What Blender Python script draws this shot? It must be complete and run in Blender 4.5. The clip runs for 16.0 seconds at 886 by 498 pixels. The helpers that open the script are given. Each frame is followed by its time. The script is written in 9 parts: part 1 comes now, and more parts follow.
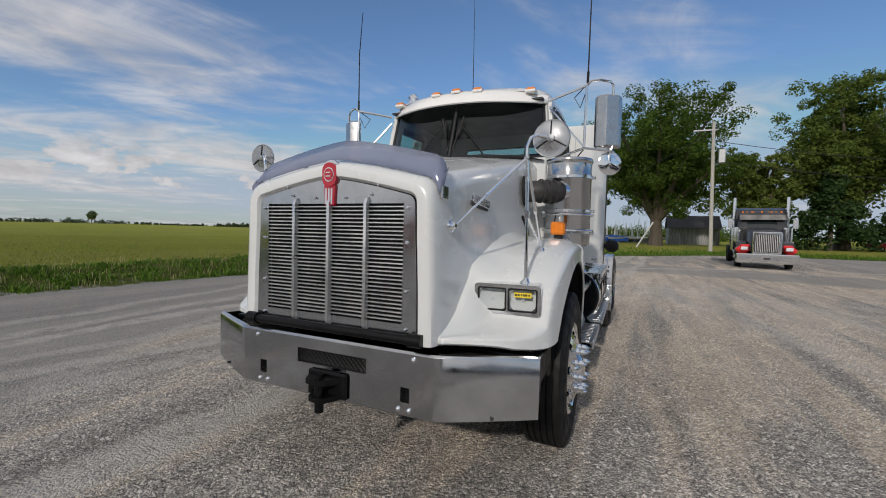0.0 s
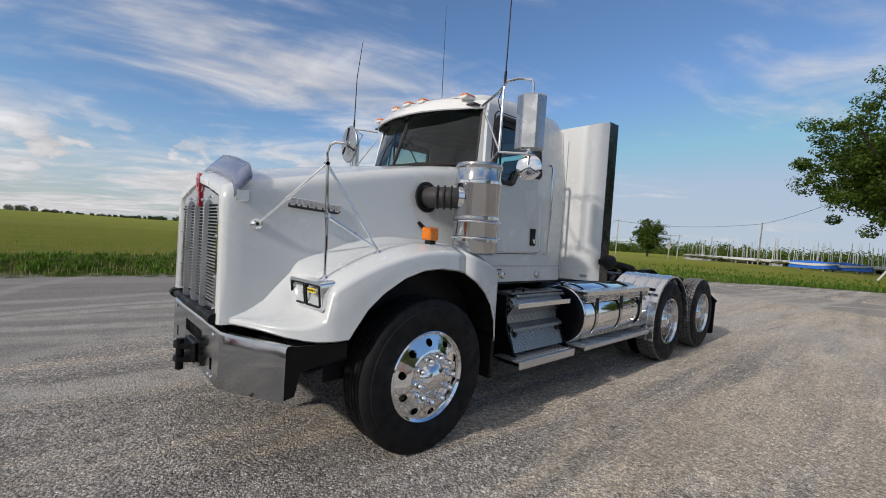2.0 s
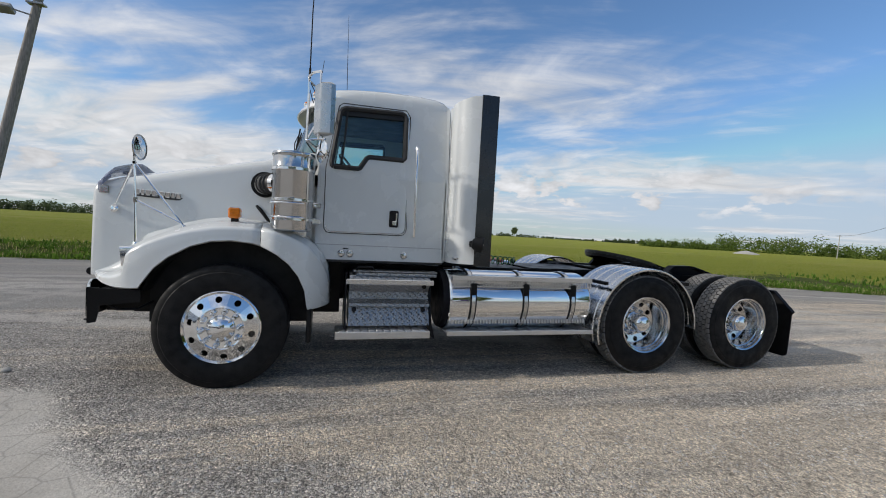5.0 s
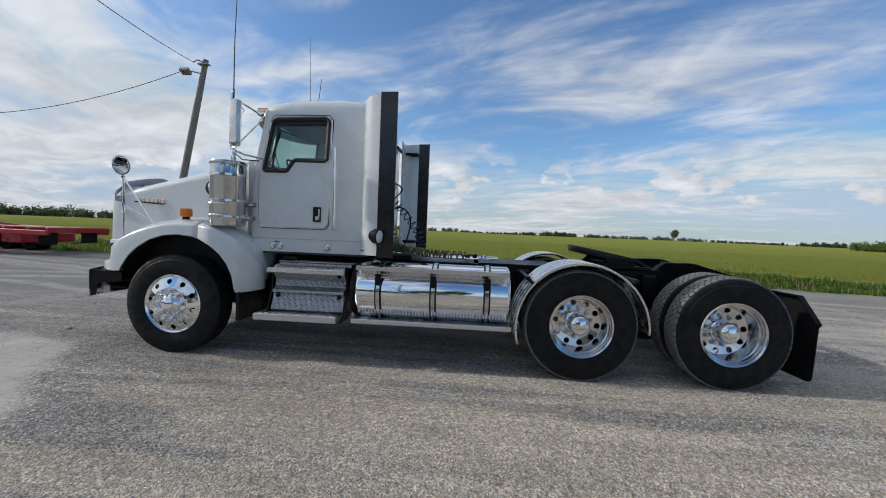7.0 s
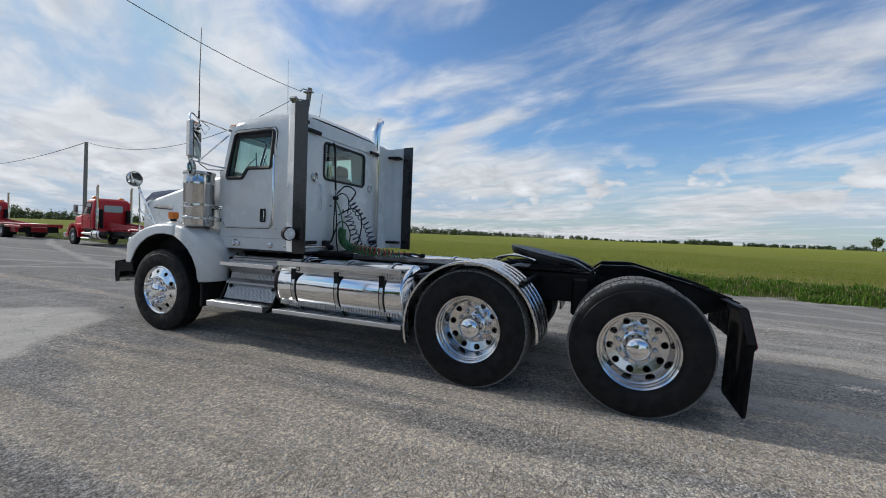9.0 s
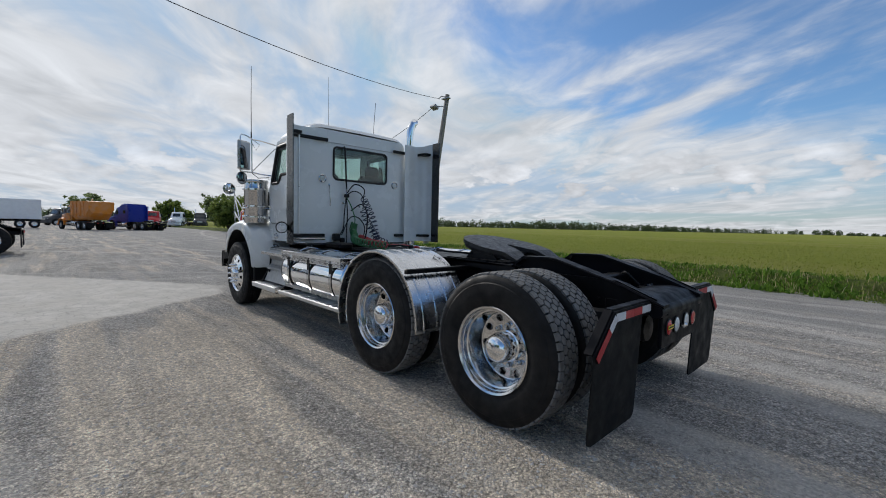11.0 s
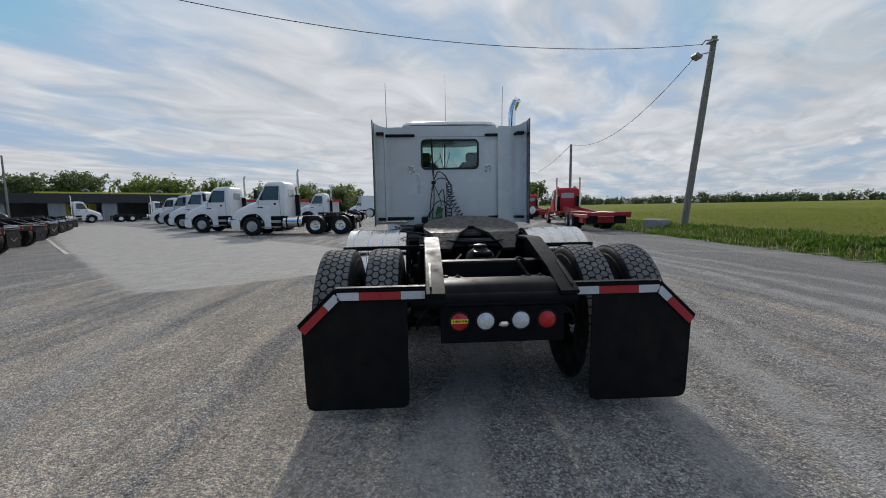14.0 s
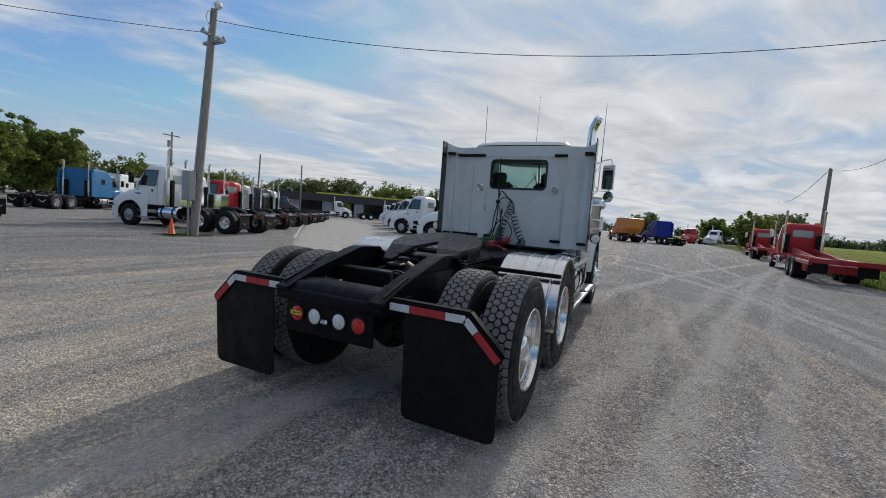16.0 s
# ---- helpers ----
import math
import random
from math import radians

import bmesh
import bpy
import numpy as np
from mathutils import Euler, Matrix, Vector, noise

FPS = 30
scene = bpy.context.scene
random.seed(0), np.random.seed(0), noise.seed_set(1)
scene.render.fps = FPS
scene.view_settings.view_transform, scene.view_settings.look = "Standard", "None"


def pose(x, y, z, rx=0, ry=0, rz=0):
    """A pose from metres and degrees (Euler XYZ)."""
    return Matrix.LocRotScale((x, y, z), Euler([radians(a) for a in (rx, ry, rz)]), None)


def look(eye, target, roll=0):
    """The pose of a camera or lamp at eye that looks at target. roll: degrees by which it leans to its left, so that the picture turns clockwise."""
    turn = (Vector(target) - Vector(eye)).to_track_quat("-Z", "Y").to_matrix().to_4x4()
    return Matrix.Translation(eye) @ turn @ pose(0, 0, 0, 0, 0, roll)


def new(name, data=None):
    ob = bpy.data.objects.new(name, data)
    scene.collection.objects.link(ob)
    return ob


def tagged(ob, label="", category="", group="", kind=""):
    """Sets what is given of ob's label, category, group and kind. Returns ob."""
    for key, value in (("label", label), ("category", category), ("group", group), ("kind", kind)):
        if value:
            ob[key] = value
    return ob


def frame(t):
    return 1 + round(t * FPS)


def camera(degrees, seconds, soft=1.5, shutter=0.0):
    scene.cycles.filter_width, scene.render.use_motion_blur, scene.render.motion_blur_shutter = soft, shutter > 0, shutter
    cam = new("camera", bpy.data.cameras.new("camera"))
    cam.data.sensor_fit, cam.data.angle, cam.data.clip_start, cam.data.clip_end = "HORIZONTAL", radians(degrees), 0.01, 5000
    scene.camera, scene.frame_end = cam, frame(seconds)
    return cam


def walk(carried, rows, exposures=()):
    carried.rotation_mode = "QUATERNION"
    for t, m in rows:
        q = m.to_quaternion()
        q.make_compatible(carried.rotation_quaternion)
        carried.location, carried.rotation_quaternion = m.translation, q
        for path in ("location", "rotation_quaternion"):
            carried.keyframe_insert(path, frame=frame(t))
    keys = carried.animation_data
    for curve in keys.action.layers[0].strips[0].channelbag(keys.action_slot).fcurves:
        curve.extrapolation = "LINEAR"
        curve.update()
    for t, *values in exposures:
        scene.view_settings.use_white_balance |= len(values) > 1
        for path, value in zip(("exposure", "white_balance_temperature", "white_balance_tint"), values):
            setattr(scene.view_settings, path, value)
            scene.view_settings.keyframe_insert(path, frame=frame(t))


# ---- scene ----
cam = camera(93.9, 16.0, 1.0)

PATH = [
    (0, (-2.921, -1.457, 1.42), (-1.098, -0.638, 1.334), 1.4),
    (0.5, (-2.664, -1.841, 1.446), (-0.927, -0.853, 1.373), 2.4),
    (1, (-2.474, -2.352, 1.437), (-0.846, -1.193, 1.375), 3.2),
    (1.5, (-2.17, -2.769, 1.41), (-0.672, -1.446, 1.351), 3.7),
    (2, (-1.822, -3.171, 1.442), (-0.468, -1.7, 1.385), 3.7),
    (2.5, (-1.489, -3.609, 1.473), (-0.281, -2.016, 1.413), 3.5),
    (3, (-1.057, -3.9, 1.454), (0.014, -2.211, 1.4), 3.6),
    (3.5, (-0.587, -4.295, 1.411), (0.318, -2.512, 1.372), 3.9),
    (4, (-0.17, -4.5, 1.42), (0.631, -2.668, 1.368), 3.7),
    (6.5, (2.53, -5.209, 1.349), (2.539, -3.211, 1.255), 2.5),
    (7, (3.082, -5.174, 1.375), (2.937, -3.181, 1.288), 2.3),
    (7.5, (3.644, -5.187, 1.395), (3.366, -3.208, 1.322), 2.3),
    (8, (4.179, -5.049, 1.378), (3.771, -3.092, 1.31), 2.3),
    (8.2, (4.366, -4.995, 1.378), (3.903, -3.051, 1.309), 2.4),
    (10.3, (6.638, -3.849, 1.324), (5.414, -2.269, 1.236), 1.5),
    (10.5, (6.803, -3.696, 1.368), (5.51, -2.172, 1.274), 1.5),
    (11, (7.274, -3.373, 1.36), (5.829, -1.995, 1.249), 1.3),
    (11.5, (7.61, -2.98, 1.328), (6.03, -1.76, 1.206), 0.8),
    (12, (7.962, -2.555, 1.341), (6.257, -1.517, 1.207), 0.5),
    (12.5, (8.268, -2.135, 1.363), (6.458, -1.299, 1.209), 0.4),
    (13, (8.403, -1.612, 1.375), (6.511, -0.989, 1.196), 0.4),
    (13.5, (8.645, -1.028, 1.404), (6.691, -0.66, 1.196), -0.5),
    (14, (8.715, -0.472, 1.376), (6.728, -0.374, 1.172), -1.0),
    (14.5, (8.808, 0.141, 1.39), (6.821, -0.003, 1.213), 0.3),
    (15, (8.777, 0.71, 1.382), (6.816, 0.35, 1.215), 2.3),
    (15.5, (8.63, 1.265, 1.395), (6.727, 0.67, 1.237), 3.7),
    (16, (8.485, 1.868, 1.438), (6.683, 1.015, 1.286), 4.3),
]
walk(cam, [(t, look(eye, target, roll)) for t, eye, target, roll in PATH], [(0.0, -0.16, 6760, 13), (0.5, 0.15, 6760, 13), (1.5, 0.06, 6720, 13), (3.0, 0.05, 6700, 13), (4.0, 0.16, 6700, 12), (6.5, 0.14, 6380, 10), (7.5, 0.08, 6320, 10), (10.5, 0.10, 6380, 10), (11.2, 0.05, 6400, 10), (12.0, -0.03, 6390, 10), (13.0, -0.06, 6400, 10), (14.5, -0.06, 6430, 10), (16.0, -0.02, 6480, 10)])

def node(nt, kind, operation=None, data_type=None, blend_type=None, interpolation_type=None, use_clamp=None, clamp_factor=None):
    n = nt.nodes.new(kind)
    if operation:
        n.operation = operation
    if data_type:
        n.data_type = data_type
    if blend_type:
        n.blend_type = blend_type
    if interpolation_type:
        n.interpolation_type = interpolation_type
    if use_clamp:
        n.use_clamp = True
    if clamp_factor:
        n.clamp_factor = True
    return n


SUN_ELEV, SUN_AZ = 27.5, 181.0      # degrees; azimuth of the sun, from +x towards +y
sun_dir = Vector((math.cos(radians(SUN_ELEV)) * math.cos(radians(SUN_AZ)), math.cos(radians(SUN_ELEV)) * math.sin(radians(SUN_AZ)), math.sin(radians(SUN_ELEV))))


def build_world():
    w = bpy.data.worlds.new("sky")
    scene.world = w
    w.use_nodes = True
    nt = w.node_tree
    nt.nodes.clear()
    N = lambda kind, **kw: node(nt, kind, **kw)
    L = nt.links.new
    out, bg = N("ShaderNodeOutputWorld"), N("ShaderNodeBackground")
    bg.inputs["Strength"].default_value = 0.133
    sky = N("ShaderNodeTexSky")
    sky.sky_type = "NISHITA"
    sky.sun_disc = False
    sky.sun_elevation, sky.sun_rotation = radians(SUN_ELEV), radians(90 - SUN_AZ)
    sky.air_density, sky.dust_density, sky.ozone_density = 1.0, 0.8, 1.2
    tc = N("ShaderNodeTexCoord")
    sep = N("ShaderNodeSeparateXYZ")
    L(tc.outputs["Generated"], sep.inputs[0])

    def m(op, a, b=None, c=None, clamp=False):
        n = N("ShaderNodeMath", operation=op, use_clamp=clamp)
        for k, v in enumerate((a, b, c)):
            if v is None:
                continue
            if isinstance(v, (int, float)):
                n.inputs[k].default_value = v
            else:
                L(v, n.inputs[k])
        return n.outputs[0]

    def ramp(v, a, b, smooth=True):
        n = N("ShaderNodeMapRange", interpolation_type="SMOOTHSTEP" if smooth else "LINEAR")
        n.inputs[1].default_value, n.inputs[2].default_value = a, b
        L(v, n.inputs[0])
        return n.outputs[0]

    def noise_tex(vec, scale, detail, rough, dist=0.0):
        n = N("ShaderNodeTexNoise")
        n.inputs["Scale"].default_value, n.inputs["Detail"].default_value = scale, detail
        n.inputs["Roughness"].default_value, n.inputs["Distortion"].default_value = rough, dist
        L(vec, n.inputs["Vector"])
        return n.outputs["Fac"]

    def combine(x, y, z):
        n = N("ShaderNodeCombineXYZ")
        for k, v in enumerate((x, y, z)):
            if isinstance(v, (int, float)):
                n.inputs[k].default_value = v
            else:
                L(v, n.inputs[k])
        return n.outputs[0]

    x, y, z = sep.outputs
    up = m("ADD", m("MAXIMUM", z, 0.0), 0.10)
    px, py = m("DIVIDE", x, up), m("DIVIDE", y, up)
    # high streaky cloud, drawn out along the wind
    wind = radians(144)
    along = m("ADD", m("MULTIPLY", px, math.cos(wind)), m("MULTIPLY", py, math.sin(wind)))
    across = m("SUBTRACT", m("MULTIPLY", py, math.cos(wind)), m("MULTIPLY", px, math.sin(wind)))
    streak = noise_tex(combine(m("MULTIPLY", along, 0.30), m("MULTIPLY", across, 0.62), 3.7), 1.0, 9.0, 0.58, 1.1)
    big = noise_tex(combine(m("MULTIPLY", px, 0.30), m("MULTIPLY", py, 0.42), 1.3), 1.0, 3.0, 0.5)
    fine = noise_tex(combine(m("MULTIPLY", along, 1.0), m("MULTIPLY", across, 1.5), 6.1), 1.7, 8.0, 0.55, 0.9)
    cover = m("ADD", m("MULTIPLY", x, -0.09), m("ADD", m("MULTIPLY", ramp(z, 0.42, 0.85), 0.20), m("ADD", m("MULTIPLY", y, 0.02), 0.043)))
    dens = m("ADD", m("ADD", m("MULTIPLY", streak, 0.85), m("MULTIPLY", big, 0.55)), cover)
    dens = m("ADD", dens, m("MULTIPLY", m("SUBTRACT", fine, 0.2), 0.26))
    cirrus = m("MULTIPLY", ramp(dens, 0.74, 0.97), 0.94)
    # heaped cloud low over the horizon
    d3 = combine(m("MULTIPLY", x, 1.0), y, m("MULTIPLY", z, 2.1))
    heap = noise_tex(d3, 11.0, 9.0, 0.54, 0.1)
    patch = noise_tex(d3, 1.9, 2.0, 0.5)
    band = m("MULTIPLY", ramp(z, 0.045, 0.085), ramp(z, 0.20, 0.11))
    side = m("MULTIPLY", ramp(y, -0.5, 0.35), ramp(x, 0.93, 0.74))
    heap = m("ADD", heap, m("MULTIPLY", m("SUBTRACT", patch, 0.5), 0.5))
    cumulus = m("MULTIPLY", m("MULTIPLY", ramp(heap, 0.515, 0.585), band), m("MULTIPLY", side, 0.95))
    # brightness round the hidden sun
    near = N("ShaderNodeVectorMath", operation="DOT_PRODUCT")
    near.inputs[1].default_value = sun_dir
    L(tc.outputs["Generated"], near.inputs[0])
    glow = m("POWER", m("MAXIMUM", near.outputs["Value"], 0.0), 3.0)
    shade = noise_tex(d3, 10.0, 4.0, 0.5)
    bright = m("ADD", m("ADD", m("ADD", 4.7, m("MULTIPLY", x, 0.12)), m("MULTIPLY", glow, 0.5)), m("MULTIPLY", m("SUBTRACT", fine, 0.5), 4.4))
    bright2 = m("ADD", m("ADD", 4.6, m("MULTIPLY", m("SUBTRACT", shade, 0.5), 5.0)), m("MULTIPLY", m("SUBTRACT", heap, 0.56), 9.0))

    def tint(level, col):
        n = N("ShaderNodeVectorMath", operation="SCALE")
        n.inputs[0].default_value = col
        L(level, n.inputs["Scale"])
        return n.outputs[0]

    def mix(f, a, b):
        n = N("ShaderNodeMix", data_type="RGBA", clamp_factor=True)
        L(f, n.inputs[0])
        L(a, n.inputs[6])
        L(b, n.inputs[7])
        return n.outputs[2]

    blue = N("ShaderNodeVectorMath", operation="MULTIPLY")
    blue.inputs[1].default_value = (0.62, 0.82, 1.02)
    soft = N("ShaderNodeVectorMath", operation="MINIMUM")
    soft.inputs[1].default_value = (4.4, 4.6, 5.0)
    L(sky.outputs[0], soft.inputs[0])
    L(soft.outputs[0], blue.inputs[0])
    haze = m("MULTIPLY", ramp(z, 0.22, 0.0), 0.62)
    col = mix(haze, blue.outputs[0], tint(m("ADD", m("ADD", 3.8, m("MULTIPLY", x, 0.6)), m("MULTIPLY", glow, 1.2)), (0.83, 0.96, 1.06)))
    col = mix(cirrus, col, tint(bright, (0.965, 0.985, 1.015)))
    col = mix(cumulus, col, tint(bright2, (0.97, 0.99, 1.03)))
    L(col, bg.inputs["Color"])
    L(bg.outputs[0], out.inputs[0])


build_world()
sun = new("sun", bpy.data.lights.new("sun", "SUN"))
sun.data.energy, sun.data.angle, sun.data.color = 2.35, radians(2.2), (1.0, 0.95, 0.88)
sun.matrix_world = look(sun_dir * 50, (0, 0, 0))


# ---- materials ----
def material(name, base, rough=0.5, metal=0.0, coat=0.0, grain=0.0, grain_scale=40.0, dirt=None, dirt_amount=0.0, dirt_scale=3.0,
             bump=0.0, bump_scale=60.0, vary=0.0, stretch=(1, 1, 1), spec=0.5, streak=0.0):
    """A principled surface with grain, stains and fine relief in object space."""
    mat = bpy.data.materials.new(name)
    mat.use_nodes = True
    nt = mat.node_tree
    L = nt.links.new
    p = nt.nodes["Principled BSDF"]
    p.inputs["Roughness"].default_value, p.inputs["Metallic"].default_value = rough, metal
    p.inputs["Coat Weight"].default_value, p.inputs["Coat Roughness"].default_value = coat, 0.06
    p.inputs["Specular IOR Level"].default_value = spec
    geo = node(nt, "ShaderNodeNewGeometry")
    mp = node(nt, "ShaderNodeMapping")
    mp.inputs["Scale"].default_value = stretch
    L(geo.outputs["Position"], mp.inputs[0])

    def tex(scale, detail=5.0, rough_=0.55):
        n = node(nt, "ShaderNodeTexNoise")
        n.inputs["Scale"].default_value, n.inputs["Detail"].default_value, n.inputs["Roughness"].default_value = scale, detail, rough_
        L(mp.outputs[0], n.inputs["Vector"])
        return n.outputs["Fac"]

    def rng(v, a, b, c, d):
        n = node(nt, "ShaderNodeMapRange")
        for k, q in enumerate((a, b, c, d)):
            n.inputs[k + 1].default_value = q
        L(v, n.inputs[0])
        return n.outputs[0]

    def mixc(f, a, b, mode="MIX"):
        n = node(nt, "ShaderNodeMix", data_type="RGBA", blend_type=mode)
        for k, q in ((0, f), (6, a), (7, b)):
            if isinstance(q, float):
                n.inputs[k].default_value = q
            elif isinstance(q, tuple):
                n.inputs[k].default_value = (*q, 1)
            else:
                L(q, n.inputs[k])
        return n.outputs[2]

    col = None
    if grain:
        g = rng(tex(grain_scale, 6.0), 0.3, 0.7, 1 - grain, 1 + grain)
        col = mixc(1.0, tuple(base), g, "MULTIPLY")
    if vary:
        oi = node(nt, "ShaderNodeObjectInfo")
        col = mixc(1.0, col or tuple(base), rng(oi.outputs["Random"], 0, 1, 1 - vary, 1 + vary), "MULTIPLY")
    if dirt_amount:
        d = rng(tex(dirt_scale, 7.0, 0.62), 0.46, 0.72, 0.0, dirt_amount)
        col = mixc(d, col or tuple(base), tuple(dirt or (0.2, 0.18, 0.15)))
    if col is None:
        p.inputs["Base Color"].default_value = (*base, 1)
    else:
        L(col, p.inputs["Base Color"])
    if grain or dirt_amount:
        L(rng(tex(dirt_scale * 2.3, 5.0), 0.3, 0.75, max(0.02, rough * 0.75), min(1.0, rough * 1.45 + 0.03)), p.inputs["Roughness"])
    if bump:
        b = node(nt, "ShaderNodeBump")
        b.inputs["Strength"].default_value, b.inputs["Distance"].default_value = bump, 0.01
        L(tex(bump_scale, 4.0), b.inputs["Height"])
        L(b.outputs[0], p.inputs["Normal"])
    return mat


def glass(name, tint, gloss_rough=0.02):
    mat = bpy.data.materials.new(name)
    mat.use_nodes = True
    nt = mat.node_tree
    nt.nodes.clear()
    L = nt.links.new
    out, mx = node(nt, "ShaderNodeOutputMaterial"), node(nt, "ShaderNodeMixShader")
    tr, gl, lw = node(nt, "ShaderNodeBsdfTransparent"), node(nt, "ShaderNodeBsdfGlossy"), node(nt, "ShaderNodeLayerWeight")
    pw, fr = node(nt, "ShaderNodeMath", operation="POWER"), node(nt, "ShaderNodeMath", operation="MULTIPLY_ADD")
    tr.inputs[0].default_value = (*tint, 1)
    gl.inputs["Roughness"].default_value = gloss_rough
    lw.inputs["Blend"].default_value = 0.5
    pw.inputs[1].default_value = 4.0
    fr.inputs[1].default_value, fr.inputs[2].default_value = 0.85, 0.06
    L(lw.outputs["Facing"], pw.inputs[0])
    L(pw.outputs[0], fr.inputs[0])
    L(fr.outputs[0], mx.inputs[0])
    L(tr.outputs[0], mx.inputs[1])
    L(gl.outputs[0], mx.inputs[2])
    L(mx.outputs[0], out.inputs[0])
    return mat


def diamond_plate(name, base):
    """Bright tread plate with raised lozenges."""
    mat = material(name, base, 0.36, 1.0, grain=0.1, grain_scale=14, dirt_amount=0.3, dirt=(0.3, 0.28, 0.25), dirt_scale=6)
    nt = mat.node_tree
    L = nt.links.new
    p = nt.nodes["Principled BSDF"]
    geo, mp = node(nt, "ShaderNodeNewGeometry"), node(nt, "ShaderNodeMapping")
    mp.inputs["Rotation"].default_value = (radians(0), radians(45), radians(45))
    L(geo.outputs["Position"], mp.inputs[0])
    vo = node(nt, "ShaderNodeTexVoronoi")
    vo.inputs["Scale"].default_value, vo.inputs["Randomness"].default_value = 34, 0.0
    L(mp.outputs[0], vo.inputs["Vector"])
    r = node(nt, "ShaderNodeMapRange")
    r.inputs[1].default_value, r.inputs[2].default_value = 0.5, 0.15
    L(vo.outputs["Distance"], r.inputs[0])
    b = node(nt, "ShaderNodeBump")
    b.inputs["Strength"].default_value, b.inputs["Distance"].default_value = 1.0, 0.008
    L(r.outputs[0], b.inputs["Height"])
    L(b.outputs[0], p.inputs["Normal"])
    return mat


M_white = material("white paint", (0.65, 0.672, 0.668), 0.22, 0, 0.5, grain=0.02, grain_scale=3, dirt_amount=0.12, dirt=(0.58, 0.575, 0.54), dirt_scale=1.6)
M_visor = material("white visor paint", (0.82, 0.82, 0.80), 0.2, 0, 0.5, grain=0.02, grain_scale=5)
M_chrome = material("chrome", (0.86, 0.87, 0.88), 0.06, 1.0, grain=0.03, grain_scale=5, dirt_amount=0.10, dirt=(0.5, 0.48, 0.45), dirt_scale=4)
M_steel = material("polished stainless steel", (0.60, 0.61, 0.62), 0.13, 1.0, grain=0.06, grain_scale=9, dirt_amount=0.22, dirt=(0.38, 0.37, 0.36), dirt_scale=3.5)
M_bumper = material("brushed steel bumper", (0.53, 0.54, 0.55), 0.11, 1.0, grain=0.08, grain_scale=6, dirt_amount=0.30, dirt=(0.30, 0.295, 0.29), dirt_scale=4)
M_alu = material("bright aluminium", (0.78, 0.79, 0.80), 0.15, 1.0, grain=0.05, grain_scale=8, dirt_amount=0.12, dirt=(0.45, 0.44, 0.42), dirt_scale=5)
M_brushed = material("brushed aluminium", (0.66, 0.67, 0.68), 0.34, 1.0, grain=0.08, grain_scale=30, stretch=(0.3, 3, 3))
M_black = material("black chassis paint", (0.003, 0.003, 0.0038), 0.40, 0, 0.03, spec=0.2, grain=0.25, grain_scale=12, dirt_amount=0.22, dirt=(0.016, 0.015, 0.014), dirt_scale=4, bump=0.15, bump_scale=50)
M_blackgloss = material("black paint", (0.003, 0.0035, 0.006), 0.46, 0, 0.0, spec=0.13, grain=0.15, grain_scale=9, dirt_amount=0.12, dirt=(0.008, 0.0085, 0.011), dirt_scale=5)
M_plastic = material("black plastic", (0.008, 0.008, 0.0085), 0.55, spec=0.3, grain=0.2, grain_scale=30)
M_tyre = material("tyre rubber", (0.0055, 0.0055, 0.006), 0.62, grain=0.18, grain_scale=18, dirt_amount=0.22, dirt=(0.03, 0.028, 0.025), dirt_scale=5, bump=0.2, bump_scale=90, spec=0.3)
M_tread = material("worn tread rubber", (0.16, 0.157, 0.152), 0.85, grain=0.25, grain_scale=22, dirt_amount=0.55, dirt=(0.21, 0.20, 0.185), dirt_scale=8, bump=0.3, bump_scale=120, spec=0.25)
M_flap = material("rubber mud flap", (0.0045, 0.0045, 0.005), 0.62, spec=0.22, grain=0.2, grain_scale=8, dirt_amount=0.2, dirt=(0.014, 0.0135, 0.013), dirt_scale=3, bump=0.1, bump_scale=30)
M_amber = material("amber lens", (0.75, 0.20, 0.012), 0.22, 0, 0.4, grain=0.15, grain_scale=60)
M_red = material("red lens", (0.55, 0.012, 0.016), 0.25, 0, 0.3, grain=0.1, grain_scale=60)
M_clear = material("clear lamp lens", (0.72, 0.74, 0.75), 0.25, 0.2, 0.5, grain=0.12, grain_scale=50, bump=0.3, bump_scale=70)
M_label = material("yellow label", (0.80, 0.62, 0.03), 0.5)
M_ink = material("dark print", (0.03, 0.03, 0.03), 0.6)
M_tape_w = material("white reflective tape", (0.62, 0.63, 0.65), 0.45, grain=0.08, grain_scale=80)
M_tape_r = material("red reflective tape", (0.42, 0.020, 0.026), 0.42, grain=0.15, grain_scale=80)
M_emblem = material("red enamel", (0.42, 0.012, 0.03), 0.2, 0, 0.6)
M_shield = material("smoked blue acrylic", (0.22, 0.25, 0.36), 0.10, 0, 0.3, spec=0.5)
M_shield.node_tree.nodes["Principled BSDF"].inputs["Alpha"].default_value = 0.72
M_glass = glass("tinted cab glass", (0.82, 0.92, 0.89))
M_glass_dark = glass("tinted windscreen glass", (0.44, 0.56, 0.54))
M_lens = glass("lamp glass", (0.90, 0.92, 0.93), 0.08)
M_mirror_back = material("satin mirror back", (0.46, 0.47, 0.48), 0.24, 0.95, grain=0.06, grain_scale=20)
M_bar = material("bright grille bar", (0.88, 0.88, 0.87), 0.34, 1.0, grain=0.1, grain_scale=30)
M_rubber = material("shiny fairing rubber", (0.008, 0.008, 0.009), 0.24, 0, 0.35, spec=0.5, grain=0.2, grain_scale=12)
M_reflector = material("lamp reflector", (0.58, 0.58, 0.58), 0.12, 1.0, grain=0.1, grain_scale=60, bump=0.25, bump_scale=40)
